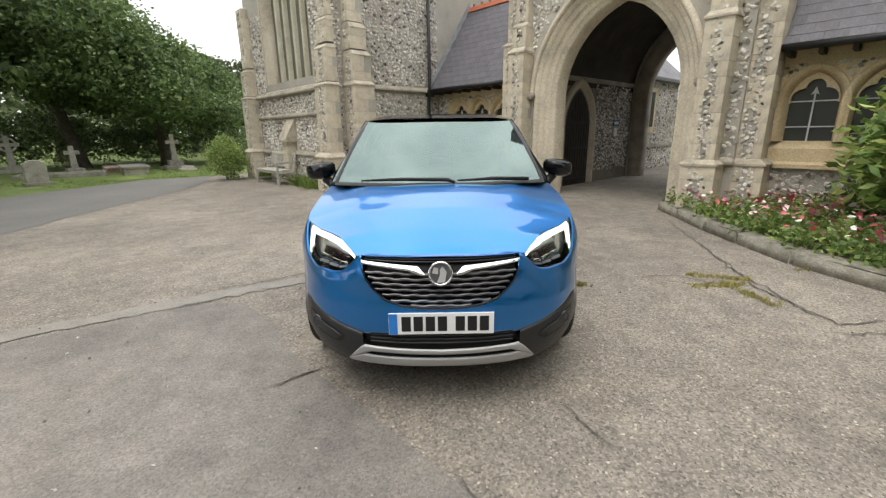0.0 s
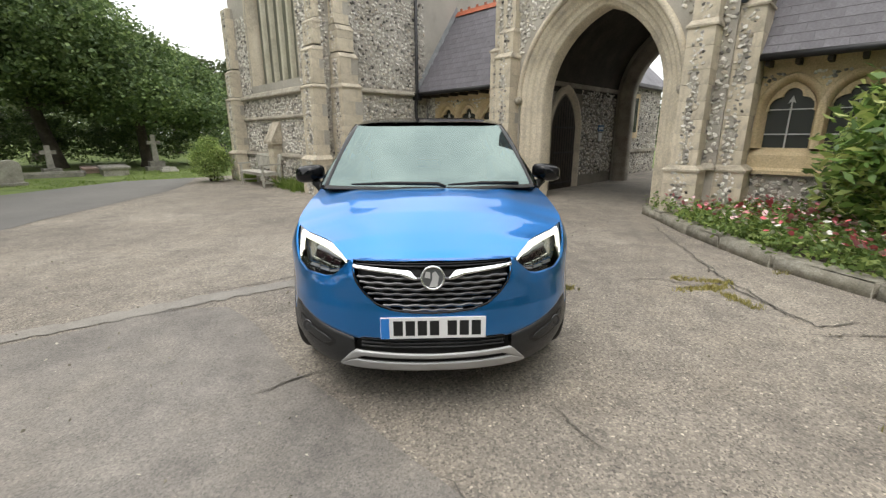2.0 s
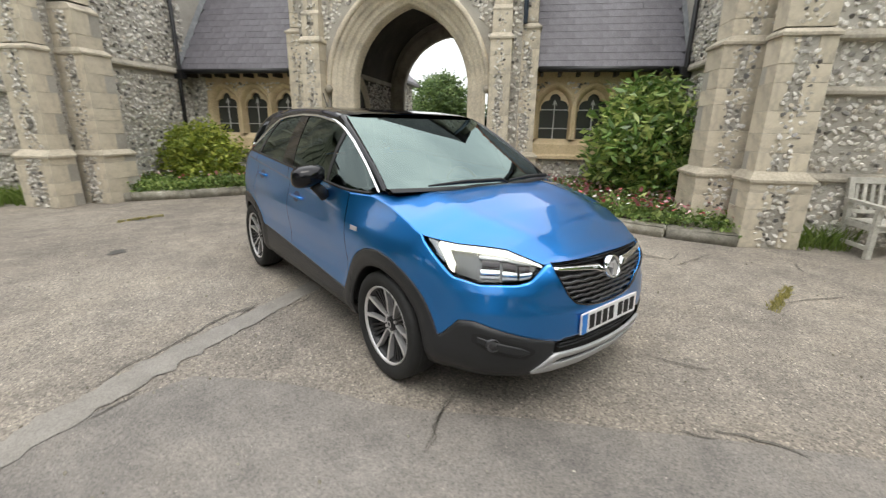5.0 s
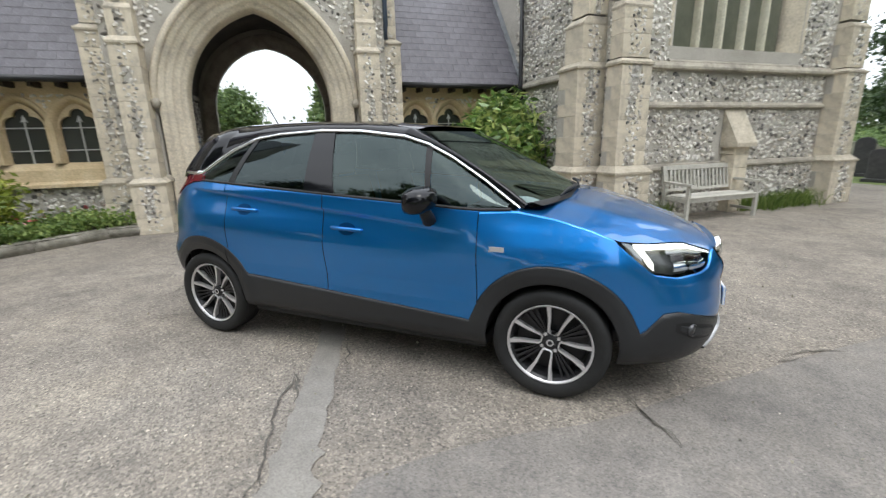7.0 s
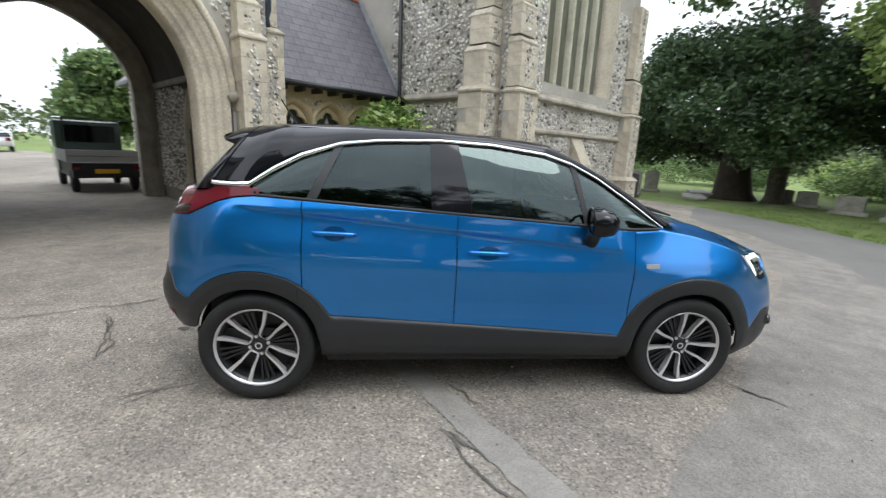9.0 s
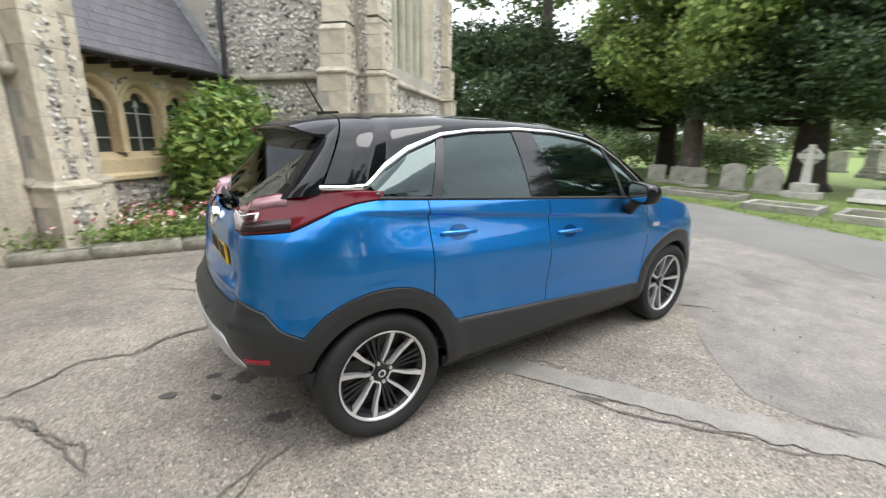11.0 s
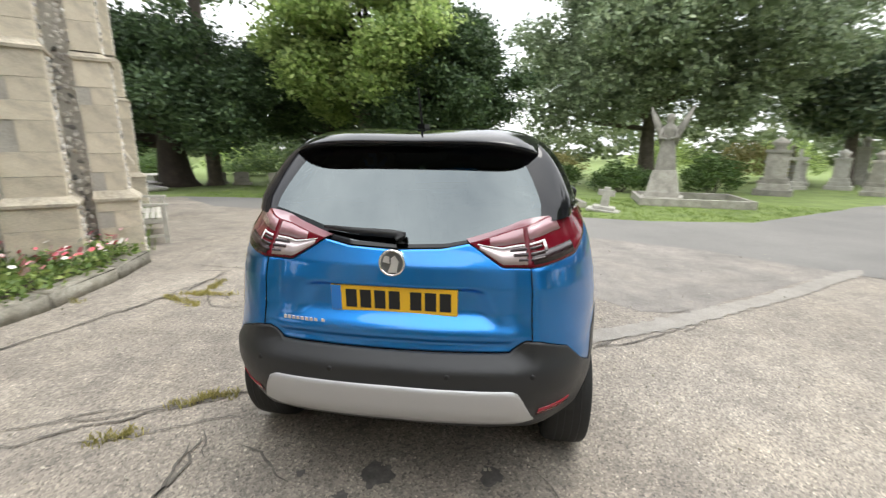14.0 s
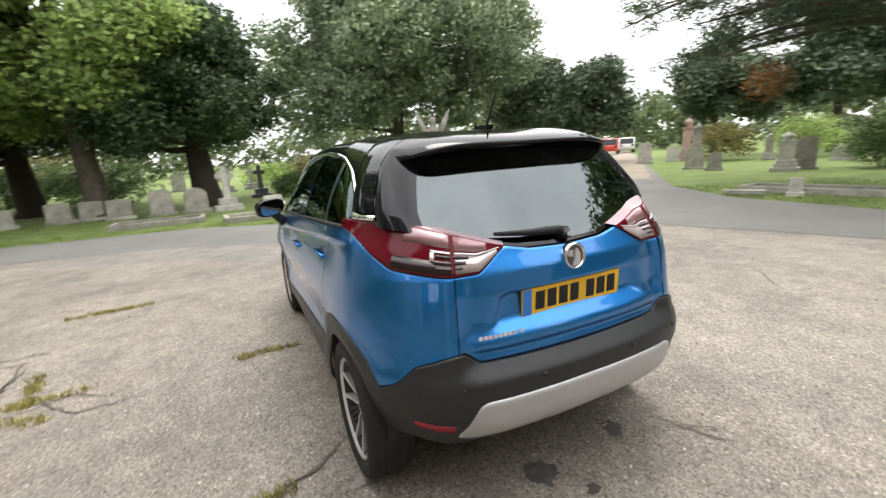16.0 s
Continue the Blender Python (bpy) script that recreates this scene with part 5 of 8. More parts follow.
def bed(line, s, seed, flowers):
    rng = np.random.default_rng(seed)
    K = thing("bed_kerb", "low mossy stone kerb round the flower bed", "kerb", "bed kerbs", m=BM, kind="structure")
    P = [Vector((*p, 0)) for p in line]
    total = sum((b - a).length for a, b in zip(P, P[1:]))
    d, stones = 0.0, []

    def along(t):
        for a, b in zip(P, P[1:]):
            L = (b - a).length
            if t <= L:
                return a + (b - a) * (t / L), (b - a).normalized()
            t -= L
        return P[-1], (P[-1] - P[-2]).normalized()

    while d < total - 0.1:
        L = min(rng.uniform(0.75, 1.0), total - d)
        a, da = along(d + 0.002)
        b, db = along(d + L - 0.002)
        side_v = Vector((-(b - a).y, (b - a).x, 0)).normalized()
        bm = bmesh.new()
        box(bm, 0, (b - a).length, -0.11, 0.11, -0.02, rng.uniform(0.155, 0.17))
        bmesh.ops.bevel(bm, geom=bm.edges[:], offset=0.016, segments=2, affect="EDGES")
        for v in bm.verts:
            v.co += Vector((noise.noise(v.co * 9 + Vector((d * 3, 0, 0))), noise.noise(v.co * 9 + Vector((0, d * 3, 7))), noise.noise(v.co * 9 + Vector((5, 0, d * 3))))) * 0.018
        part("kerb_stone", bm, M_KERB, K, "", True, m=Matrix.Translation(a) @ Matrix.Rotation(math.atan2((b - a).y, (b - a).x), 4, "Z"))
        d += L
    inner = line + ([(5.40, 3.0), (5.40, 5.95), (2.66, 5.95), (2.2, 5.45)] if s > 0 else [(-5.40, 3.4), (-5.40, 5.95), (-2.66, 5.95), (-2.2, 5.45)])
    bm = flat(bmesh.new(), inner, 0.10)
    solo("bed_soil", bm, M_SOIL, "dark soil of the flower bed", "soil", kind="structure", m=BM, normals=False)
    tri = [Vector((*p, 0)) for p in inner]

    def inside(x, y):
        hit = False
        for i in range(len(inner)):
            (x1, y1), (x2, y2) = inner[i], inner[i - 1]
            if (y1 > y) != (y2 > y) and x < (x2 - x1) * (y - y1) / (y2 - y1) + x1:
                hit = not hit
        return hit

    C, F = [], []
    lo = (min(p[0] for p in inner), min(p[1] for p in inner))
    hi = (max(p[0] for p in inner), max(p[1] for p in inner))
    while len(C) < 1500:
        x, y = rng.uniform(lo[0], hi[0]), rng.uniform(lo[1], hi[1])
        if inside(x, y):
            C.append((x, y, 0.10 + rng.uniform(0.06, 0.30) * (0.7 + 0.5 * noise.noise(Vector((x * 1.5, y * 1.5, 2))))))
    while len(F) < flowers:
        x, y = rng.uniform(lo[0], hi[0]), rng.uniform(lo[1], hi[1])
        if inside(x, y):
            F.append((x, y, 0.10 + rng.uniform(0.22, 0.38)))
    P = np.repeat(np.array(C), 9, 0)
    P = P + rng.normal(size=P.shape) * np.array([0.07, 0.07, 0.05])
    ob = new("bedding_leaves", leaves_mesh("bedding_leaves", P, 0.07, rng, 0.6, 0.0, M_BEDDING))
    ob.matrix_world = BM
    tagged(ob, "low green bedding plants filling the bed", "plants", kind="stuff")
    cols = [(0.78, 0.75, 0.70), (0.72, 0.26, 0.32), (0.66, 0.13, 0.16), (0.78, 0.52, 0.54)]
    for k, col in enumerate(cols):
        bm = bmesh.new()
        for x, y, z in F[k::4]:
            r = rng.uniform(0.018, 0.040)
            c = bm.verts.new((x, y, z - 0.006))
            tilt = Vector((rng.normal(0, 0.4), rng.normal(0, 0.4) - 0.35, 0))
            rim = [bm.verts.new((x + r * (1 if j % 2 else 0.72) * math.cos(a), y + r * (1 if j % 2 else 0.72) * math.sin(a), z + tilt.x * r * math.cos(a) + tilt.y * r * math.sin(a)))
                   for j, a in enumerate(np.linspace(0, 2 * math.pi, 10, endpoint=False))]
            for j in range(10):
                bm.faces.new((c, rim[j], rim[(j + 1) % 10]))
        solo("bed_flowers", bm, plain(f"petals_{k}", col, 0.7), ("white", "pink", "red", "pale pink")[k] + " bedding flowers above the leaves", "flowers", kind="stuff", m=BM, normals=False)


bed(KERB_R, 1, 3, 760)
bed(KERB_L, -1, 4, 90)


# ---------- benches ----------
def bench(p0, p1, q):
    B = thing("garden_bench", "silvered teak slatted bench against the chapel wall", "bench", "chapel benches", m=BM @ pose((p0 + p1) / 2, q, 0))
    w = (p1 - p0) / 2

    def bar(name, x0, x1, y0, y1, z0, z1, m=None):
        bm = bmesh.new()
        box(bm, x0, x1, y0, y1, z0, z1, 0.006)
        return part(name, bm, M_TEAK, B, m=m)

    for x in (-w, w - 0.06):
        bar("leg", x, x + 0.06, -0.02, 0.04, 0, 0.62)
        bm = bmesh.new()
        prism(bm, [(x, 0.46, 0), (x, 0.52, 0), (x, 0.52, 0.45), (x, 0.60, 0.90), (x, 0.55, 0.90), (x, 0.46, 0.45)], (0.06, 0, 0))
        part("back_leg", bm, M_TEAK, B)
        bm = bmesh.new()
        prism(bm, [(x - 0.01, -0.06, 0.60), (x - 0.01, -0.06, 0.64), (x - 0.01, 0.55, 0.66), (x - 0.01, 0.55, 0.62)], (0.08, 0, 0))
        part("armrest", bm, M_TEAK, B)
        bar("side_rail", x + 0.01, x + 0.05, 0.04, 0.46, 0.33, 0.40)
        bar("low_rail", x + 0.01, x + 0.05, 0.04, 0.46, 0.10, 0.15)
    bar("front_rail", -w, w, -0.01, 0.03, 0.33, 0.40)
    for k in range(6):
        bar("seat_slat", -w + 0.02, w - 0.02, -0.03 + 0.082 * k, 0.035 + 0.082 * k, 0.40, 0.422)
    tilt = Matrix.Translation((0, 0.50, 0.44)) @ Matrix.Rotation(radians(-10), 4, "X")
    bar("top_rail", -w, w, -0.02, 0.025, 0.40, 0.48, tilt)
    bar("back_rail", -w + 0.04, w - 0.04, -0.02, 0.02, 0.03, 0.08, tilt)
    n = int(2 * w / 0.092)
    for k in range(n):
        x = -w + 0.08 + k * (2 * w - 0.2) / (n - 1)
        bar("back_slat", x, x + 0.045, -0.012, 0.01, 0.08, 0.40, tilt)


bench(6.50, 8.15, 1.93)
bench(-9.55, -7.85, 1.93)


# ---------- graves ----------
M_GRAVE = surface("weathered_headstone", (0.33, 0.31, 0.27), (0.18, 0.175, 0.15), (0.46, 0.44, 0.39), 4, 40, 0.95, 0.4, 0.008, 0.25)
M_MARBLE = surface("pale_marble", (0.46, 0.44, 0.395), (0.30, 0.29, 0.255), (0.57, 0.55, 0.50), 5, 45, 0.8, 0.3, 0.006, 0.15)
M_PINKGRANITE = surface("pink_granite", (0.42, 0.30, 0.25), (0.32, 0.22, 0.18), (0.50, 0.37, 0.31), 8, 70, 0.6, 0.2, 0.004, 0.1)
M_DARKGRANITE = surface("dark_granite", (0.06, 0.06, 0.065), (0.04, 0.04, 0.045), (0.10, 0.10, 0.10), 8, 70, 0.4, 0.1, 0.004, 0.1)
GRAVES = "graves"


def arched(bm, w, t, h, curve):
    pts = [(-w / 2, -t / 2, 0), (-w / 2, -t / 2, h - curve)]
    pts += [(-w / 2 * math.cos(a), -t / 2, h - curve + curve * math.sin(a)) for a in np.linspace(0, math.pi, 12)[1:-1]]
    pts += [(w / 2, -t / 2, h - curve), (w / 2, -t / 2, 0)]
    return prism(bm, pts, (0, t, 0))


def face_to(x, y, tx=0.0, ty=2.0):
    return math.degrees(math.atan2(ty - y, tx - x)) + 90


def headstone(x, y, w=0.6, h=0.75, curve=0.12, material=None, label="weathered grey headstone with a rounded top", lean=0.0, turn=None):
    H = thing("headstone", label, "headstone", GRAVES, m=pose(x, y, -0.03, lean, 0, turn if turn is not None else face_to(x, y)))
    bm = bmesh.new()
    arched(bm, w, 0.12, h, curve)
    bmesh.ops.bevel(bm, geom=bm.edges[:], offset=0.012, segments=1, affect="EDGES")
    part("slab", bm, material or M_GRAVE, H)
    bm = bmesh.new()
    box(bm, -w * 0.62, w * 0.62, -0.14, 0.14, 0, 0.12, 0.015)
    part("plinth", bm, material or M_GRAVE, H)
    return H


def cross(x, y, h=1.2, w=0.6, material=None, ring=False, base=0.35, label="stone cross on a stepped base", lean=0.0):
    C = thing("grave_cross", label, "cross", GRAVES, m=pose(x, y, -0.03, 0, lean, face_to(x, y)))
    mt = material or M_MARBLE
    bm = bmesh.new()
    box(bm, -0.42, 0.42, -0.32, 0.32, 0, base * 0.45, 0.02)
    part("step", bm, mt, C)
    bm = bmesh.new()
    box(bm, -0.28, 0.28, -0.22, 0.22, base * 0.45, base, 0.02)
    part("step", bm, mt, C)
    bm = bmesh.new()
    prism(bm, [(-0.11, -0.06, base), (0.11, -0.06, base), (0.075, -0.06, base + h), (-0.075, -0.06, base + h)], (0, 0.13, 0))
    part("shaft", bm, mt, C)
    bm = bmesh.new()
    z = base + h * 0.70
    box(bm, -w / 2, w / 2, -0.058, 0.066, z - 0.075, z + 0.075, 0.01)
    part("arm", bm, mt, C)
    if ring:
        bm = bmesh.new()
        tube(bm, [(w * 0.36 * math.cos(a), 0, z + w * 0.36 * math.sin(a)) for a in np.linspace(0, 2 * math.pi, 25)], 0.045, 6, False)
        part("ring", bm, mt, C)
    return C


def kerb_set(x, y, w, d, turn, material=None, label="low stone kerb round a grave", h=0.16):
    G = thing("grave_kerb", label, "grave", GRAVES, m=pose(x, y, -0.02, 0, 0, turn))
    for a, b, c, e in ((-w / 2, w / 2, -d / 2, -d / 2 + 0.12), (-w / 2, w / 2, d / 2 - 0.12, d / 2), (-w / 2, -w / 2 + 0.12, -d / 2 + 0.125, d / 2 - 0.125), (w / 2 - 0.12, w / 2, -d / 2 + 0.125, d / 2 - 0.125)):
        bm = bmesh.new()
        box(bm, a, b, c, e, 0, h, 0.015)
        part("kerb", bm, material or M_GRAVE, G)
    return G


def ledger(x, y, w, d, h, turn, material=None, label="flat stone tomb slab in the grass"):
    L = thing("tomb_slab", label, "tomb", GRAVES, m=pose(x, y, -0.02, 0, 0, turn))
    bm = bmesh.new()
    box(bm, -w / 2 + 0.06, w / 2 - 0.06, -d / 2 + 0.06, d / 2 - 0.06, 0, h - 0.09, 0.01)
    part("chest", bm, material or M_MARBLE, L)
    bm = bmesh.new()
    box(bm, -w / 2, w / 2, -d / 2, d / 2, h - 0.09, h, 0.02)
    part("slab", bm, material or M_MARBLE, L)


for x, y, w, h, c, m_ in ((9.2, -13.7, 0.72, 0.62, 0.02, M_GRAVE), (7.6, -13.6, 0.68, 0.60, 0.03, M_MARBLE), (6.25, -13.8, 0.62, 0.66, 0.03, M_GRAVE), (5.45, -13.9, 0.62, 0.64, 0.04, M_GRAVE), (4.6, -13.3, 0.66, 0.66, 0.05, M_GRAVE),
                          (3.45, -13.3, 0.66, 0.86, 0.14, M_GRAVE), (2.45, -13.2, 0.70, 0.84, 0.26, M_GRAVE), (11.2, -14.2, 0.62, 0.6, 0.05, M_GRAVE), (12.6, -14.6, 0.6, 0.55, 0.04, M_GRAVE)):
    headstone(x, y, w, h, c, m_, "square grey headstone in a row under the trees" if c < 0.1 else "weathered grey headstone with a rounded top", rng.uniform(-3, 3))
cross(1.5, -12.9, 1.05, 0.56, M_MARBLE, True, 0.42, "pale ringed cross on a squared base")
headstone(0.1, -12.7, 0.62, 0.42, 0.02, M_MARBLE, "low pale tablet leaning back on the grass", -28)
cross(-3.05, -8.35, 0.50, 0.42, M_MARBLE, False, 0.16, "small low cross by the drive", 6)
cross(0.2, -17.5, 1.0, 0.5, M_DARKGRANITE, False, 0.4, "dark granite cross among the graves")
kerb_set(-1.4, -9.6, 2.6, 1.4, 4)
kerb_set(0.9, -9.6, 1.4, 1.0, 4)
kerb_set(-6.1, -10.9, 3.0, 2.6, -10, None, "stone kerb round the angel monument", 0.24)
ledger(14.6, -12.5, 0.9, 2.2, 0.20, 60)
ledger(16.6, -15.4, 0.9, 2.2, 0.34, 60)
ledger(13.2, -11.2, 0.8, 2.0, 0.14, 58)
kerb_set(3.2, -10.6, 2.2, 0.9, 0)
kerb_set(-11.4, -2.2, 3.0, 1.0, 95)
headstone(-10.1, -3.1, 0.7, 0.12, 0.02, M_MARBLE, "fallen pale slab lying in the grass", -80)
headstone(-10.5, -2.2, 0.26, 0.45, 0.03, M_MARBLE, "short pale grave post by the drive")
headstone(-18.5, -5.7, 0.7, 1.25, 0.05, M_GRAVE, "tall grey headstone behind low kerbs")


def angel():
    """A plain winged figure on a plinth: one mesh, no features."""
    A = thing("angel_monument", "pale stone winged statue on a tall stepped plinth", "monument", m=pose(-5.35, -10.9, -0.02, 0, 0, face_to(-5.35, -10.9)))
    for k, (w, z0, z1, t) in enumerate(((0.58, 0.0, 0.22, 0.58), (0.48, 0.22, 0.36, 0.46), (0.44, 0.36, 1.02, 0.32))):
        bm = bmesh.new()
        prism(bm, [(-w, -w, z0), (w, -w, z0), (w, w, z0), (-w, w, z0)], (0, 0, 0.001))
        bm.clear()
        lo, hi = [(-w, -w), (w, -w), (w, w), (-w, w)], [(-t, -t), (t, -t), (t, t), (-t, t)]
        a = [bm.verts.new((x, y, z0)) for x, y in lo]
        b = [bm.verts.new((x, y, z1)) for x, y in hi]
        bm.faces.new(a[::-1])
        bm.faces.new(b)
        for j in range(4):
            bm.faces.new((a[j], a[(j + 1) % 4], b[(j + 1) % 4], b[j]))
        part("plinth_stage", bm, M_GRAVE, A)
    bm = bmesh.new()
    spin(bm, [(0.30, 1.02), (0.27, 1.3), (0.21, 1.7), (0.17, 2.0), (0.20, 2.2), (0.19, 2.32), (0.08, 2.42), (0.10, 2.50), (0.115, 2.58), (0.09, 2.68), (0.001, 2.72)], 20, "z")
    for v in bm.verts:
        v.co.x *= 1 + 0.10 * math.sin(7 * math.atan2(v.co.y, v.co.x)) * (1 if v.co.z < 2.0 else 0)
        v.co.y *= 0.85
    for s in (1, -1):
        wing = [(s * 0.10, 0.16, 1.75), (s * 0.16, 0.18, 2.25), (s * 0.36, 0.20, 2.62), (s * 0.62, 0.22, 3.0), (s * 0.52, 0.22, 2.55), (s * 0.34, 0.20, 2.1), (s * 0.2, 0.18, 1.65)]
        prism(bm, wing, (0, 0.07, 0))
        tube(bm, [(s * 0.17, -0.02, 2.26), (s * 0.24, -0.10, 2.0), (s * 0.05, -0.22, 1.95)], [0.07, 0.06, 0.045], 7)
    part("statue", bm, M_GRAVE, A, "pale stone statue", True)


angel()


def pedestal(x, y, h, w, material, label, urn=True):
    P = thing("pedestal_monument", label, "monument", GRAVES, m=pose(x, y, -0.02, 0, 0, face_to(x, y)))
    z = 0.0
    for sc, hh in ((1.6, 0.12), (1.3, 0.12), (1.1, 0.1), (0.9, 0.5), (1.05, 0.06)):
        bm = bmesh.new()
        dz = hh * h
        box(bm, -w * sc / 2, w * sc / 2, -w * sc / 2, w * sc / 2, z, z + dz, 0.015)
        part("stage", bm, material, P)
        z += dz
    if urn:
        bm = bmesh.new()
        spin(bm, [(0.001, z), (w * 0.30, z), (w * 0.22, z + 0.05 * h), (w * 0.38, z + 0.12 * h), (w * 0.36, z + 0.16 * h), (w * 0.12, z + 0.22 * h), (0.001, z + 0.26 * h)], 14, "z")
        part("finial", bm, material, P, "", True)


pedestal(-25.0, -15.0, 2.3, 0.66, M_PINKGRANITE, "tall pink granite pedestal with pointed finial")
pedestal(-10.6, -14.6, 1.9, 0.75, M_GRAVE, "square weathered pedestal with pointed top beside a hedge")
pedestal(-14.5, -15.2, 1.5, 0.5, M_GRAVE, "grey pedestal monument with an urn")
pedestal(-19.2, -22.6, 2.2, 0.6, M_MARBLE, "pale pedestal monument with an urn")
g2 = np.random.default_rng(77)
for k in range(46):
    if k < 20:
        x, y = -12 - 16 * g2.random(), -14 - 11 * g2.random()
        if abs((y + 9.8) - 0.76 * (x + 9.7)) < 3.2:
            y -= 5.0
    elif k < 32:
        x, y = -16 - 16 * g2.random(), -1 - 11 * g2.random()
        if y < 0.9 * (x + 11) - 3.5:
            y = y + 6
    else:
        x, y = -8 + 20 * g2.random(), -20 - 14 * g2.random()
    kind = g2.integers(4)
    if kind == 0:
        cross(x, y, g2.uniform(0.9, 1.6), g2.uniform(0.45, 0.7), M_MARBLE if k % 3 else M_GRAVE, bool(k % 4 == 0))
    elif kind == 1:
        pedestal(x, y, g2.uniform(1.2, 2.0), g2.uniform(0.4, 0.6), M_MARBLE if k % 2 else M_GRAVE, "pale pedestal monument with an urn")
    else:
        headstone(x, y, g2.uniform(0.5, 0.8), g2.uniform(0.7, 1.3), g2.uniform(0.05, 0.3), M_MARBLE if k % 3 == 0 else M_GRAVE, "pale upright headstone among far graves", g2.uniform(-4, 4))
# graves by the left drive
cross(-14.9, 13.4, 0.88, 0.50, M_GRAVE, False, 0.24, "pale cross on a stepped base under an oak")
cross(-18.2, 14.2, 1.25, 0.75, M_MARBLE, True, 0.3, "broad ringed cross in the shrubs")
cross(-11.9, 15.2, 1.12, 0.50, M_GRAVE, False, 0.4, "tall pale cross on a stepped base")
cross(-9.0, 16.8, 0.9, 0.5, M_MARBLE, False, 0.4, "pale cross near the chapel corner")
for k, (x, y, w, h, m_) in enumerate(((12.9, -8.3, 0.6, 0.95, M_DARKGRANITE), (13.9, -9.0, 0.55, 1.05, M_GRAVE), (14.9, -8.6, 0.5, 1.25, M_DARKGRANITE), (16.3, -9.2, 0.6, 1.1, M_GRAVE), (17.4, -9.8, 0.62, 0.9, M_MARBLE),
                                       (16.0, -11.0, 0.6, 1.0, M_GRAVE), (18.6, -8.4, 0.55, 1.2, M_GRAVE), (19.6, -11.6, 0.65, 1.0, M_MARBLE), (21.0, -9.4, 0.6, 1.3, M_DARKGRANITE), (22.6, -11.0, 0.6, 1.0, M_GRAVE))):
    headstone(x, y, w, h, 0.08 + 0.05 * (k % 4), m_, "upright headstone in the shade of the yews", g2.uniform(-4, 4))
headstone(-12.5, 9.1, 0.55, 0.80, 0.22, M_GRAVE, "round-topped grey headstone close to the drive", 4)
headstone(-13.3, 7.5, 0.6, 0.55, 0.1, M_PINKGRANITE, "low reddish headstone close to the drive")
headstone(-10.0, 17.2, 0.5, 1.1, 0.1, M_DARKGRANITE, "tall dark headstone under the trees")
ledger(-12.3, 13.1, 0.9, 2.0, 0.34, 40, M_GRAVE)
ledger(-13.9, 14.2, 0.8, 1.6, 0.24, 40, M_PINKGRANITE)
kerb_set(-14.2, 12.0, 2.6, 1.2, 35)
headstone(-10.8, 14.2, 0.5, 0.22, 0.02, M_MARBLE, "low pale grave marker")
pedestal(-8.6, 18.4, 1.6, 0.5, M_MARBLE, "pale monument beyond the chapel corner")


# ---------- far vehicles ----------
def far_car(name, m, material, label, van=False):
    V = thing(name, label, "car", m=m)
    h = 1.75 if van else 1.45
    prof = [(-2.05, 0.35), (-2.1, 0.75), (-1.9, 0.95), (-1.3, 1.0), (-0.6, h), (1.6, h), (2.0, 1.0), (2.05, 0.4)]
    bm = bmesh.new()
    prism(bm, [(-0.85, y, z) for y, z in prof], (1.7, 0, 0))
    bmesh.ops.bevel(bm, geom=[e for e in bm.edges if e.calc_length() > 1.0 or True], offset=0.05, segments=2, affect="EDGES")
    part("body", bm, material, V, "", True)
    bm = bmesh.new()
    prism(bm, [(-0.72, 1.72, h - 0.12), (0.72, 1.72, h - 0.12), (0.76, 1.99, 1.04), (-0.76, 1.99, 1.04)], (0, 0.02, 0.006))
    part("rear_window", bm, M_BLACKGLOSS, V)
    for s in (-1, 1):
        bm = bmesh.new()
        prism(bm, [(s * 0.855, -1.0, 1.05), (s * 0.855, -0.55, h - 0.1), (s * 0.855, 1.45, h - 0.1), (s * 0.855, 1.7, 1.05)], (s * 0.006, 0, 0))
        part("side_window", bm, M_BLACKGLOSS, V)
        bm = bmesh.new()
        box(bm, s * 0.62 - 0.12, s * 0.62 + 0.12, 2.03, 2.07, 0.78, 0.98, 0.01)
        part("tail_lamp", bm, M_RED, V)
        for y in (-1.3, 1.25):
            bm = bmesh.new()
            spin(bm, [(0.001, -0.1), (0.2, -0.1), (0.3, -0.08), (0.32, 0.0), (0.3, 0.08), (0.001, 0.1)], 20)
            part("wheel", bm, M_TYRE, V, "", True, m=pose(s * 0.78, y, 0.32))
    return V


far_car("white_car", BM @ pose(-0.35, 43.0, 0, 0, 0, 180), plain("white_car_paint", (0.7, 0.7, 0.72), 0.3, 0, 1.0), "white car on the drive beyond the gatehouse")
far_car("red_van", pose(-36.6, -32.2, 0, 0, 0, -47), plain("red_van_paint", (0.55, 0.03, 0.02), 0.35, 0, 1.0), "red van far down the cemetery drive", True)

far_car("white_van", pose(-41.2, -34.0, 0, 0, 0, -47), plain("white_van_paint", (0.7, 0.7, 0.71), 0.35, 0, 1.0), "white van parked beyond the red van", True)


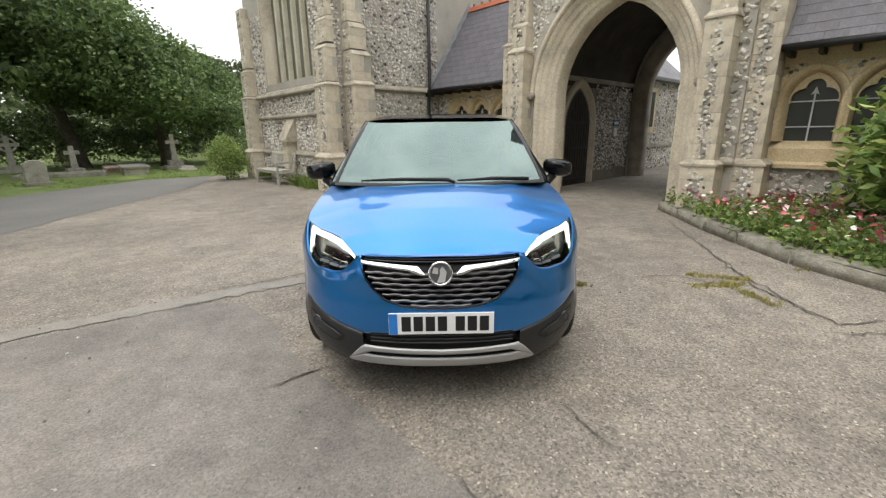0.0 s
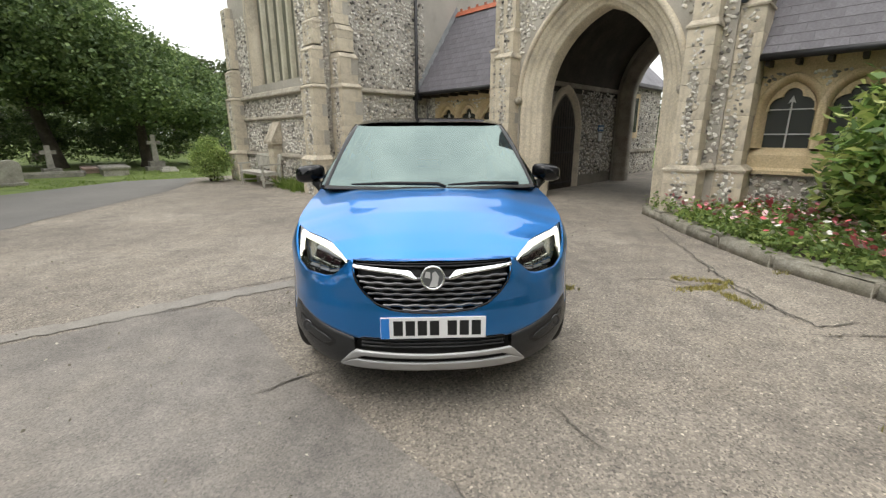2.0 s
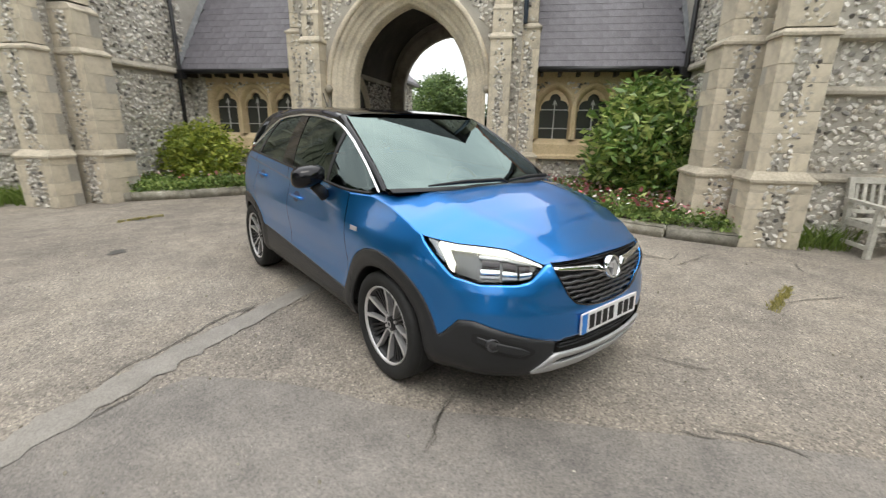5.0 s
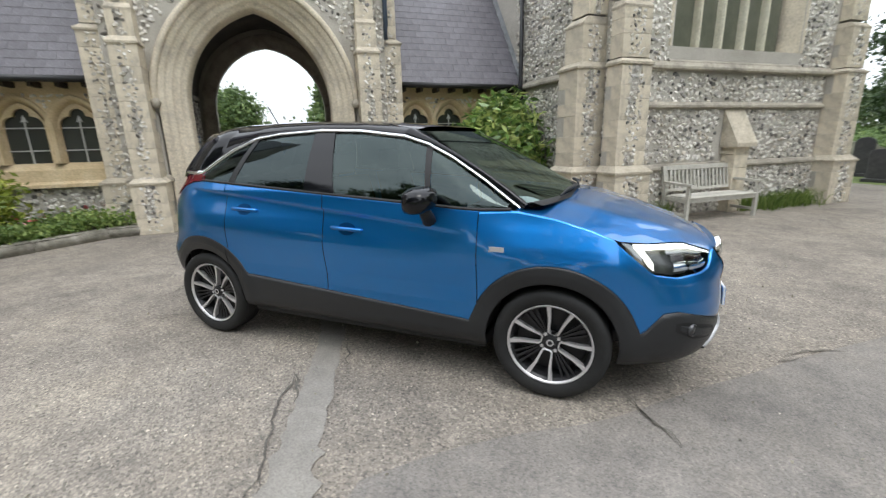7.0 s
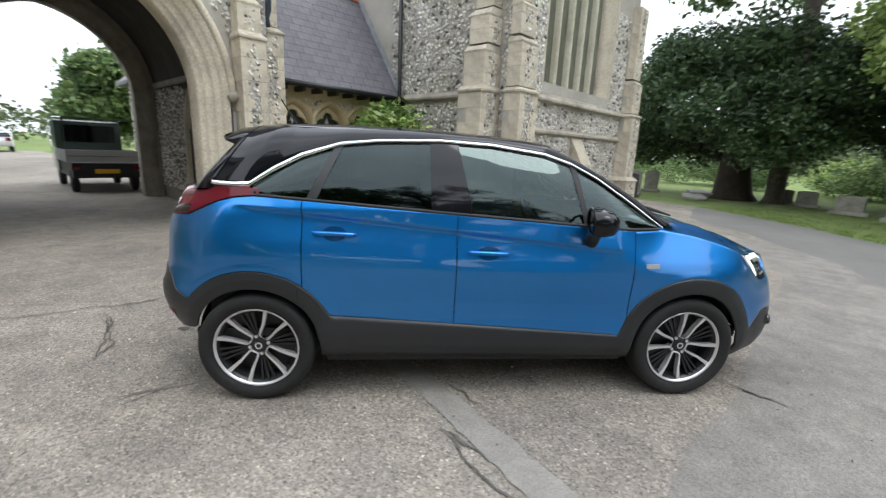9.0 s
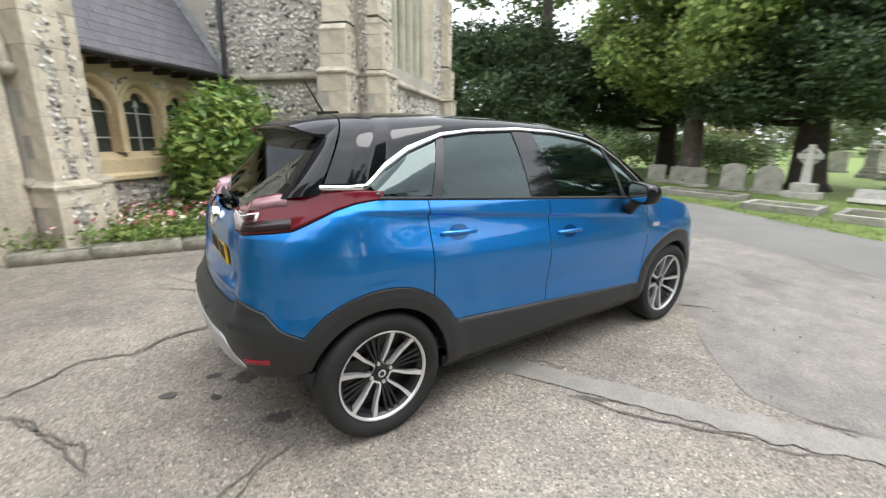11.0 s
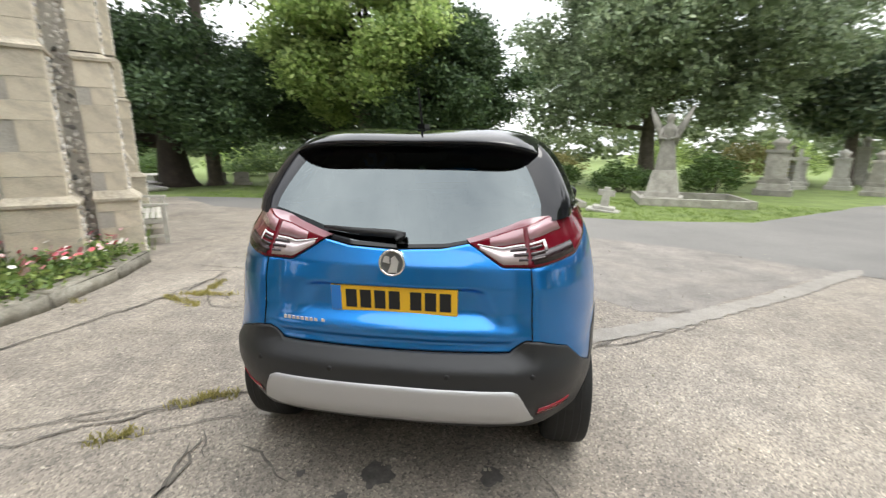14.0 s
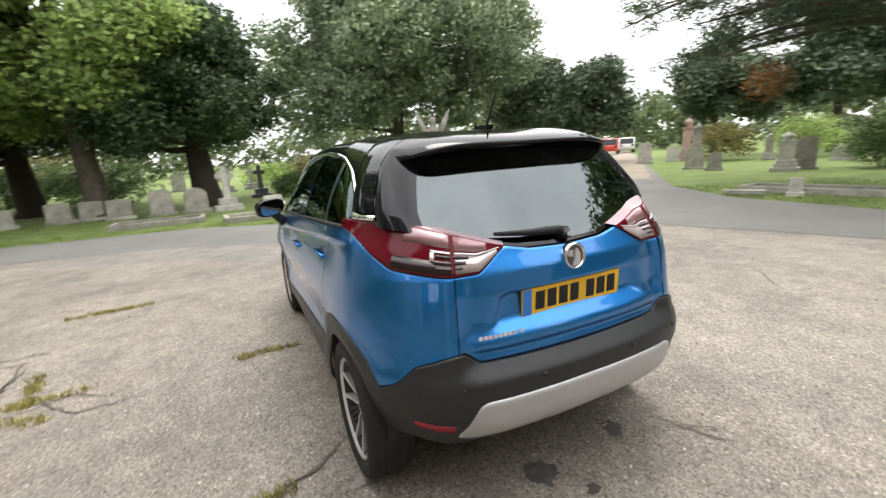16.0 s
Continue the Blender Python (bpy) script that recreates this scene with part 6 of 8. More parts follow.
def pickup():
    V = thing("tipper_truck", "small dark green truck with grey tail board", "truck", m=BM @ pose(1.0, 13.2, 0, 0, 0, 180))
    green = plain("dark_green_cab_paint", (0.012, 0.03, 0.022), 0.35, 0, 1.0)
    bm = bmesh.new()
    box(bm, -0.76, 0.76, -2.2, -0.9, 0.45, 1.85, 0.06)
    part("cab", bm, green, V, "", True)
    bm = bmesh.new()
    box(bm, -0.60, 0.60, -0.91, -0.89, 1.25, 1.72, 0.0)
    part("cab_rear_window", bm, M_GLASSDARK, V)
    for z0, z1 in ((0.78, 0.93), (0.94, 1.09)):
        bm = bmesh.new()
        box(bm, -0.80, 0.80, 1.16, 1.20, z0, z1, 0.01)
        part("tail_board", bm, plain("grey_alloy_board", (0.42, 0.41, 0.40), 0.5, 0.2), V)
    for s in (-1, 1):
        bm = bmesh.new()
        box(bm, s * 0.78 - 0.02, s * 0.78 + 0.02, -0.85, 1.15, 0.78, 1.08, 0.008)
        part("side_board", bm, M_LEAD, V)
        bm = bmesh.new()
        tube(bm, [(s * 0.76, 1.12, 1.05), (s * 0.76, 1.12, 1.86), (s * 0.76, -0.85, 1.90)], 0.02, 6)
        part("rack_post", bm, green, V)
        for y in (-1.6, 0.7):
            bm = bmesh.new()
            spin(bm, [(0.001, -0.08), (0.18, -0.08), (0.27, -0.07), (0.29, 0.0), (0.27, 0.07), (0.001, 0.08)], 18)
            part("wheel", bm, M_TYRE, V, "", True, m=pose(s * 0.64, y, 0.29))
        bm = bmesh.new()
        box(bm, s * 0.62 - 0.1, s * 0.62 + 0.1, 1.15, 1.19, 0.58, 0.68, 0.005)
        part("tail_lamp", bm, M_RED, V)
    bm = bmesh.new()
    tube(bm, [(-0.78, 1.12, 1.86), (0.78, 1.12, 1.86)], 0.022, 6)
    part("rack_bar", bm, green, V)
    bm = bmesh.new()
    box(bm, -0.7, 0.7, -2.1, 1.14, 0.38, 0.76)
    part("chassis", bm, M_BLACK, V)
    bm = bmesh.new()
    box(bm, -0.26, 0.26, 1.17, 1.185, 0.50, 0.61)
    part("plate", bm, M_YELLOWPLATE, V)


pickup()


# ---------- marks of wear on the tarmac ----------
M_CRACK = surface("dirt_filled_crack", (0.115, 0.105, 0.09), (0.07, 0.063, 0.054), (0.18, 0.165, 0.14), 8, 60, 1.0, 0.3, 0.004)
M_STAIN = surface("oil_stain", (0.08, 0.075, 0.068), (0.05, 0.047, 0.043), (0.15, 0.14, 0.125), 9, 60, 0.75, 0.2, 0.003)
M_PALE = surface("pale_trench_patch", (0.270, 0.250, 0.222), (0.205, 0.190, 0.168), (0.325, 0.302, 0.268), 3, 90, 0.95, 0.5, 0.005)


def ribbon(bm, pts, width, z=0.0035, wiggle=0.03, seed=0, step=0.035):
    """A ragged crack along a polyline."""
    P = [Vector((*p, 0)) for p in pts]
    line = []
    for a, b in zip(P, P[1:]):
        n = max(2, int((b - a).length / step))
        line += [a.lerp(b, k / n) for k in range(n)]
    line.append(P[-1])
    L, Rr = [], []
    for i, p in enumerate(line):
        d = (line[min(i + 1, len(line) - 1)] - line[max(0, i - 1)]).normalized()
        s_ = Vector((-d.y, d.x, 0))
        q = p + s_ * (wiggle * noise.noise(p * 4 + Vector((seed, 0, 0))) + wiggle * 0.5 * noise.noise(p * 15 + Vector((0, seed, 0))))
        taper = min(1.0, i / 4, (len(line) - 1 - i) / 4)
        w = width * (0.15 + 0.85 * taper) * (0.65 + 0.7 * abs(noise.noise(p * 9 + Vector((0, 0, seed)))))
        L.append((q.x + s_.x * w, q.y + s_.y * w, z))
        Rr.append((q.x - s_.x * w, q.y - s_.y * w, z))
    return sheet(bm, [L, Rr])


def mark(name, bm, material, label, z=1):
    bm.normal_update()
    for f in bm.faces:
        if f.normal.z < 0:
            f.normal_flip()
    solo(name, bm, material, label, "tarmac", kind="structure", normals=False)


CRACKS = [
    ([(0.67, -2.13), (0.68, -2.37), (0.82, -2.52)], 0.010), ([(1.97, -0.11), (2.32, -0.09), (2.7, -0.46)], 0.012),
    ([(3.64, 2.6), (3.25, 0.9), (2.9, -0.46), (2.94, -1.24), (3.4, -1.2)], 0.016), ([(-1.05, -1.97), (-0.7, -1.72)], 0.009), ([(0.05, -2.62), (0.15, -2.78)], 0.022),
    ([(2.27, 2.14), (2.06, 1.92), (1.24, 1.32), (0.8, 1.07)], 0.012), ([(1.1, 1.69), (1.01, 1.86), (0.99, 2.14), (0.78, 2.40)], 0.014), ([(0.85, 1.7), (0.47, 1.89)], 0.013),
    ([(2.02, 1.76), (1.44, 1.44), (0.91, 1.14)], 0.010), ([(1.14, 1.63), (0.95, 1.81)], 0.014), ([(3.04, -0.16), (2.44, -0.37), (2.13, -0.24)], 0.010),
    ([(4.1, -2.14), (3.64, -2.33)], 0.012), ([(3.73, -1.45), (2.75, -1.36)], 0.010), ([(1.32, -0.39), (0.81, -0.32)], 0.016),
    ([(0.55, 3.05), (0.9, 2.66), (0.81, 2.4), (0.98, 2.2), (1.1, 1.72)], 0.014)]
CRACKS += [
    ([(2.77, 2.15), (1.67, 1.53)], 0.009), ([(-2.02, -0.26), (-1.49, 0.11), (-1.2, 0.27)], 0.012), ([(-0.71, -1.72), (-1.05, -1.98)], 0.010), ([(-0.7, 0.18), (-0.99, -0.02)], 0.012),
    ([(-1.16, 0.25), (-1.45, 0.02)], 0.016), ([(0.1, 4.07), (0.67, 2.95)], 0.010), ([(-0.88, 2.12), (-0.66, 1.8)], 0.010), ([(0.39, 2.95), (-0.12, 2.58), (-0.36, 2.54)], 0.018),
    ([(-1.88, -0.2), (-2.02, -0.22), (-2.27, -0.45)], 0.010), ([(-1.97, -0.62), (-2.32, -0.78)], 0.009), ([(-1.21, 0.23), (-1.37, 0.13)], 0.012), ([(-4.0, 0.4), (-3.4, 1.1)], 0.008),
    ([(1.74, 1.89), (1.32, 1.64), (0.95, 1.44)], 0.009), ([(0.37, -3.1), (0.30, -2.86), (0.18, -2.7)], 0.012), ([(3.19, 0.63), (3.04, 0.17), (2.9, -1.15)], 0.014),
    ([(-0.44, 2.52), (-0.11, 2.61), (0.35, 2.95)], 0.012), ([(2.5, -2.42), (3.18, -2.75)], 0.010), ([(-0.62, 1.66), (-0.95, 2.13)], 0.008)]
bm = bmesh.new()
for k, (pts, w) in enumerate(CRACKS):
    ribbon(bm, pts, min(0.0095, w * 0.66), 0.0095, 0.05, k * 3.1)
mark("tarmac_cracks", bm, M_CRACK, "dark ragged cracks across the worn tarmac")
bm = bmesh.new()
ribbon(bm, [(0.9, 1.45), (-0.74, 0.30), (-1.9, -0.35), (-3.3, -1.3), (-5.15, -2.72)], 0.125, 0.0075, 0.025, 2, 0.05)
mark("trench_patch", bm, M_PALE, "pale filled trench line across the tarmac")


def blot(bm, x, y, r, seed, z=0.005):
    pts = []
    for a in np.linspace(0, 2 * math.pi, 30, endpoint=False):
        q = r * (0.75 + 0.5 * noise.noise(Vector((math.cos(a) * 1.3, math.sin(a) * 1.3, seed))) + 0.3 * noise.noise(Vector((math.cos(a) * 4, math.sin(a) * 4, seed))))
        pts.append((x + q * math.cos(a), y + q * math.sin(a)))
    return flat(bm, pts, z)


bm = bmesh.new()
for k, (x, y, r) in enumerate(((-0.43, 1.71, 0.075), (0.10, 1.80, 0.10), (0.22, 1.95, 0.05), (0.45, 1.84, 0.03), (-0.05, 1.98, 0.04), (-2.05, 2.7, 0.13), (-1.75, 4.6, 0.15), (0.12, 2.2, 0.05))):
    blot(bm, x, y, r, k * 2.7, 0.0045 + 0.0003 * k)
mark("oil_stains", bm, M_STAIN, "dark oil stains on the tarmac")
# darker newer road that sweeps past the forecourt
ROAD = [(-9.2, -0.2), (-9.5, -3.0), (-11.0, -5.7), (-22.0, -15.7), (-46.0, -37.5), (-43.5, -39.5), (-20.0, -17.6), (-9.7, -9.8), (-6.0, -6.9), (-3.7, -6.6), (-1.0, -7.2), (2.3, -8.8), (6.1, -9.3), (10.1, -9.1),
        (7.4, -7.0), (5.1, -6.8), (2.5, -6.2), (0.6, -5.2), (-1.5, -4.6), (-3.6, -3.6), (-5.4, -2.0), (-6.6, 1.0), (-6.9, 3.5), (-6.9, 6.0), (-7.2, 8.6), (-8.2, 11.3), (-10.0, 10.2), (-10.5, 8.1), (-10.9, 6.3), (-9.8, 3.0)]
SMOOTH = [(4.2, -5.8), (2.0, -4.75), (0.7, -3.4), (0.04, -2.66), (-0.52, -2.05), (-1.15, -1.29), (-1.75, -0.70), (-2.3, -0.75), (-3.3, -1.45), (-4.4, -2.25), (-5.2, -2.75),
          (-4.2, -3.6), (-1.5, -4.9), (0.6, -5.6), (2.5, -6.5), (4.5, -6.9)]
bm = flat(bmesh.new(), rough_edge(SMOOTH, 0.12, 0.10, 8), 0.003)
mark("smooth_tarmac", bm, M_TARMACFINE, "smoother grey tarmac laid against the stony forecourt")
bm = flat(bmesh.new(), rough_edge(ROAD, 0.35, 0.10), 0.006)
mark("road", bm, M_ROAD, "smoother grey tarmac drive curving round the forecourt")
DRIVE = [(-13.0, -8.0), (-22.0, -15.9), (-46.0, -37.7), (-70.0, -60.0), (-67.0, -63.0), (-43.5, -39.3), (-20.0, -17.4), (-11.6, -11.1)]
bm = flat(bmesh.new(), rough_edge(DRIVE, 0.35, 0.14), 0.010)
mark("gravel_drive", bm, surface("sandy_gravel", (0.30, 0.25, 0.19), (0.22, 0.19, 0.15), (0.36, 0.31, 0.24), 0.6, 70, 0.95, 0.4, 0.006), "sandy gravel drive leading between the graves")
# loose grit and fallen leaves
rng = np.random.default_rng(15)
G = np.c_[rng.uniform(-4.5, 4.0, 700), rng.uniform(-3.6, 3.4, 700), np.full(700, 0.014)]
me = leaves_mesh("litter", G, 0.022, rng, 0.7, 0.0, surface("pale_grit", (0.38, 0.35, 0.28), (0.2, 0.18, 0.13), (0.5, 0.47, 0.40), 5, 50, 0.95, 0, 0, 0, True))
tagged(new("grit", me), "scattered pale grit and leaf fragments", "grit", kind="stuff")


# ---------- the car: front towards -y, wheelbase centred on the origin ----------
CAR = thing("car", "blue crossover car with black roof and grey lower cladding", "car", m=pose(-0.012, 0, 0, 0, 0, 0.25))

PLAN = [(0, -2.215), (0.2, -2.208), (0.4, -2.17), (0.55, -2.105), (0.66, -2.015), (0.745, -1.90), (0.81, -1.76), (0.855, -1.60), (0.878, -1.42),
        (0.886, -1.2), (0.882, -0.8), (0.878, 0.0), (0.882, 0.7), (0.884, 1.1), (0.876, 1.35), (0.850, 1.54), (0.803, 1.69),
        (0.728, 1.81), (0.614, 1.90), (0.45, 1.953), (0.22, 1.978), (0, 1.983)]


def catmull(pts, n=14):
    p = [np.array(a, float) for a in pts]
    first, last = p[0] * [-1, 1] + [0, 0], p[-1].copy()
    ext = [np.array([-p[1][0], p[1][1]])] + p + [np.array([-p[-2][0], p[-2][1]])]
    out = []
    for i in range(1, len(ext) - 2):
        a, b, c, d = ext[i - 1:i + 3]
        for k in range(n):
            t = k / n
            out.append(0.5 * (2 * b + (c - a) * t + (2 * a - 5 * b + 4 * c - d) * t * t + (3 * b - a - 3 * c + d) * t ** 3))
    out.append(p[-1])
    return np.array(out)


OUT = catmull(PLAN)
ARC = np.r_[0, np.cumsum(np.hypot(*np.diff(OUT, axis=0).T))]
TAN = np.gradient(OUT, ARC, axis=0)
TAN /= np.hypot(*TAN.T)[:, None]


def plan_at(u):
    x, y = np.interp(u, ARC, OUT[:, 0]), np.interp(u, ARC, OUT[:, 1])
    tx, ty = np.interp(u, ARC, TAN[:, 0]), np.interp(u, ARC, TAN[:, 1])
    return x, y, ty, -tx


U_FRONT = lambda x: float(np.interp(x, OUT[:130, 0], ARC[:130]))
U_SIDE = lambda y: float(np.interp(y, OUT[40:-40, 1], ARC[40:-40]))
U_REAR = lambda x: float(np.interp(-x, -OUT[-120:, 0], ARC[-120:]))
U_END = float(ARC[-1])

D_FRONT = [(0.18, 0.20), (0.23, 0.085), (0.27, 0.045), (0.33, 0.016), (0.40, 0.0), (0.52, 0.0), (0.6, 0.008), (0.7, 0.034), (0.78, 0.07), (0.845, 0.11), (0.95, 0.20), (1.0, 0.26)]
D_SIDE = [(0.2, 0.09), (0.27, 0.045), (0.33, 0.014), (0.44, 0.010), (0.52, 0.019), (0.62, 0.017), (0.75, 0.004), (0.82, 0.0), (0.88, 0.003), (0.96, 0.013), (1.02, 0.025), (1.08, 0.038), (1.14, 0.049), (1.25, 0.10), (1.3, 0.12)]
D_WING = [(0.3, 0.11), (0.36, 0.055), (0.43, 0.022), (0.50, 0.006), (0.57, 0.0), (0.63, 0.0), (0.66, 0.006), (0.7, 0.022), (0.78, 0.038), (0.86, 0.048), (0.97, 0.060), (1.04, 0.078), (1.10, 0.112), (1.2, 0.165), (1.26, 0.20)]
D_REAR = [(0.3, 0.16), (0.36, 0.07), (0.43, 0.012), (0.48, 0.0), (0.60, 0.0), (0.652, 0.003), (0.668, 0.013), (0.712, 0.062), (0.745, 0.074), (0.768, 0.064), (0.79, 0.066),
          (0.82, 0.082), (0.86, 0.094), (0.97, 0.10), (1.04, 0.115), (1.10, 0.15), (1.2, 0.20), (1.26, 0.235)]


def smooth01(a, b, v):
    t = min(1.0, max(0.0, (v - a) / (b - a)))
    return t * t * (3 - 2 * t)


def body(u, z, out=0.0):
    x, y, nx, ny = plan_at(u)
    wf, wr = 1 - smooth01(-2.0, -1.55, y), smooth01(1.4, 1.85, y)
    d = wf * lerp_table(D_FRONT, z) + wr * (lerp_table(D_REAR, z) + smooth01(0.50, 0.60, x) * (lerp_table(D_WING, z) - lerp_table(D_REAR, z))) + (1 - wf - wr) * lerp_table(D_SIDE, z)
    d += 0.075 * smooth01(-0.75, -1.15, y) * smooth01(0.76, 1.08, z) * (1 - wf)
    flare = max(0.0, 1 - abs(math.hypot(abs(y) - 1.302, z - 0.325) - 0.42) / 0.09) if abs(abs(y) - 1.302) < 0.6 and z < 0.85 else 0.0
    d -= 0.012 * flare
    zc = z - (1.027 + 0.093 * y)
    crease = smooth01(0.0, 0.020, -zc) * (1 - smooth01(0.03, 0.26, -zc)) * smooth01(-0.85, -0.5, y) * (1 - smooth01(1.1, 1.5, y))
    d += 0.024 * crease + 0.022 * smooth01(1.15, 1.5, y) * smooth01(1.08, 1.22, z) * nx * nx
    d += 0.03 * smooth01(0.60, 0.38, z) * smooth01(1.50, 1.72, y)
    scoop = math.exp(-((z - (0.60 + 0.05 * y)) / 0.10) ** 2) * smooth01(-1.0, -0.7, y) * (1 - smooth01(0.6, 0.95, y))
    d += 0.006 * scoop
    recess = smooth01(0.40, 0.32, x - 0.45 * (0.95 - z)) * smooth01(0.965, 0.945, z) * smooth01(0.80, 0.86, z) if y > 1.7 else 0.0
    if y < -1.9:
        d -= 0.046 * smooth01(0.63, 0.78, z) * (1 - smooth01(0.37, 0.56, x))
    d += 0.028 * recess - out
    return (x - nx * d, y - ny * d, z)


def wheel_dy(y):
    return min(abs(y + 1.302), abs(y - 1.302))


def z_low(u):
    x, y, *_ = plan_at(u)
    dy = wheel_dy(y)
    if dy < 0.366:
        return max(0.44 if y > 1.302 else 0.26, 0.325 + math.sqrt(0.366 ** 2 - dy * dy))
    if y < -1.3:
        return lerp_table([(0, 0.25), (0.45, 0.245), (0.7, 0.23), (0.86, 0.25)], x)
    if y > 1.3:
        return lerp_table([(0, 0.385), (0.5, 0.375), (0.62, 0.375), (0.72, 0.39), (0.80, 0.425), (0.86, 0.445)], x)
    return 0.265 + 0.02 * (y + 0.9) / 1.8


def z_clad(u):
    x, y, *_ = plan_at(u)
    dy = wheel_dy(y)
    if y < -1.2:
        flat = lerp_table([(U_FRONT(0), 0.46), (U_FRONT(0.355), 0.46), (U_FRONT(0.375), 0.45), (U_FRONT(0.40), 0.455), (U_FRONT(0.52), 0.487), (U_FRONT(0.62), 0.52),
                           (U_SIDE(-1.93), 0.562), (U_SIDE(-1.86), 0.555), (U_SIDE(-1.78), 0.46), (U_SIDE(-1.7), 0.42)], u)
    elif y > 1.2:
        flat = lerp_table([(U_SIDE(1.65), 0.60), (U_SIDE(1.75), 0.65), (U_REAR(0.72), 0.725), (U_REAR(0.60), 0.765), (U_REAR(0.545), 0.765),
                           (U_REAR(0.49), 0.715), (U_END, 0.712)], u)
    else:
        flat = 0.42 + 0.114 * (y + 0.88) / 1.76
    if dy < 0.468:
        return max(flat, 0.325 + math.sqrt(0.468 ** 2 - dy * dy))
    return flat


GRILLE = [(0, 0.596), (0.1, 0.600), (0.2, 0.612), (0.28, 0.636), (0.335, 0.685), (0.378, 0.748), (0.403, 0.80), (0.412, 0.842)]
LAMP_LOW = [(U_FRONT(0.450), 0.824), (U_FRONT(0.495), 0.783), (U_FRONT(0.523), 0.756), (U_FRONT(0.582), 0.743), (U_FRONT(0.65), 0.741), (U_FRONT(0.72), 0.735),
            (U_SIDE(-1.81), 0.760), (U_SIDE(-1.74), 0.820), (U_SIDE(-1.63), 0.914)]
HOOD_EDGE = [(0, 0.845), (U_FRONT(0.412), 0.842), (U_FRONT(0.450), 0.833), (U_FRONT(0.526), 0.860), (U_FRONT(0.63), 0.893), (U_SIDE(-1.80), 0.909),
             (U_SIDE(-1.63), 0.932), (U_SIDE(-1.5), 0.98), (U_SIDE(-1.3), 1.032), (U_SIDE(-1.08), 1.066)]
BELT = [(U_SIDE(-1.08), 1.066), (U_SIDE(-0.88), 1.066), (U_SIDE(0.18), 1.130), (U_SIDE(0.95), 1.178), (U_SIDE(1.262), 1.197)]
TAIL_LOW = [(U_SIDE(1.262), 1.200), (U_SIDE(1.40), 1.186), (U_SIDE(1.50), 1.160), (U_SIDE(1.60), 1.117), (U_SIDE(1.70), 1.077), (U_REAR(0.70), 1.062), (U_REAR(0.52), 1.045),
            (U_REAR(0.455), 1.046), (U_REAR(0.41), 1.072), (U_REAR(0.315), 1.130)]
TAIL_TOP = [(U_SIDE(1.262), 1.236), (U_SIDE(1.40), 1.240), (U_SIDE(1.58), 1.236), (U_REAR(0.74), 1.227), (U_REAR(0.60), 1.206), (U_REAR(0.45), 1.168), (U_REAR(0.315), 1.134)]
GLASS_LOW = [(U_REAR(0.315), 1.130), (U_REAR(0.2), 1.108), (U_END, 1.100)]


def z_high(u):
    x, y, *_ = plan_at(u)
    if u <= U_FRONT(0.412):
        return lerp_table(GRILLE, x)
    if u <= U_FRONT(0.450):
        return lerp_table(HOOD_EDGE, u)
    if u <= U_SIDE(-1.63):
        return lerp_table(LAMP_LOW, u)
    if u <= U_SIDE(-1.08):
        return lerp_table(HOOD_EDGE, u)
    if u <= U_SIDE(1.262):
        return lerp_table(BELT, u)
    if u <= U_REAR(0.315):
        return lerp_table(TAIL_LOW, u)
    return lerp_table(GLASS_LOW, u)


def columns(u0, u1, step=0.022, extra=()):
    us = set(np.linspace(u0, u1, max(2, int((u1 - u0) / step) + 1)))
    us |= {e for e in extra if u0 < e < u1}
    for c in (-1.302, 1.302):
        for r in (0.366, 0.468):
            for s in (-1, 1):
                for eps in (0.0005, -0.0005):
                    e = U_SIDE(c + s * r + eps) if abs(c + s * r) < 1.75 else None
                    if e and u0 < e < u1:
                        us.add(e)
    return sorted(us)


def strip(bm, us, lo, hi, rows, sides=(1, -1), out=0.0, turn=0.0):
    """Body skin between two height curves, on one or both flanks; its edges turn in by turn."""
    for s in sides:
        grid = []
        for u in us:
            a, b = lo(u), hi(u)
            col = [body(u, a + (b - a) * k / rows, out) for k in range(rows + 1)]
            if turn:
                col = [body(u, a + 0.002, out - turn)] + col + [body(u, b - 0.002, out - turn)]
            grid.append([(s * p[0], p[1], p[2]) for p in col])
        sheet(bm, grid)
    return bm


def flank(name, u0, u1, lo, hi, material, rows=22, label="", sides=(1, -1), parent=None, turn=0.012):
    made = []
    for s in sides:
        bm = bmesh.new()
        strip(bm, columns(u0, u1), lo, hi, rows, (s,), 0.0, turn)
        made.append(part(name, bm, material, parent or CAR, label, True))
    return made


def facing(x, y, z, dx, dy, dz=0.0):
    return Matrix.Translation((x, y, z)) @ Vector((dx, dy, dz)).to_track_quat("Z", "Y").to_matrix().to_4x4()


GAP = 0.0028
S = {"hood": U_SIDE(-1.08), "fd": U_SIDE(-0.885), "b": U_SIDE(0.172), "rd": U_SIDE(1.03), "tg": U_REAR(0.57)}
# painted skin
bm = bmesh.new()
strip(bm, columns(0, U_SIDE(-1.63)), lambda u: z_clad(u) + 0.002, z_high, 22, (1, -1), 0.0, 0.012)
part("front_bumper", bm, M_BLUE, CAR, "blue painted bumper skin", True)
flank("front_wing", U_SIDE(-1.63), S["fd"] - GAP, lambda u: z_clad(u) + 0.002, z_high, M_BLUE)
FDOOR = flank("front_door", S["fd"] + GAP, S["b"] - GAP, lambda u: z_clad(u) + 0.002, z_high, M_BLUE, 74)
RDOOR = flank("rear_door", S["b"] + GAP, S["rd"] - GAP, lambda u: z_clad(u) + 0.002, z_high, M_BLUE, 74)
flank("rear_wing", S["rd"] + GAP, S["tg"] - GAP, lambda u: z_clad(u) + 0.002, z_high, M_BLUE, 60)
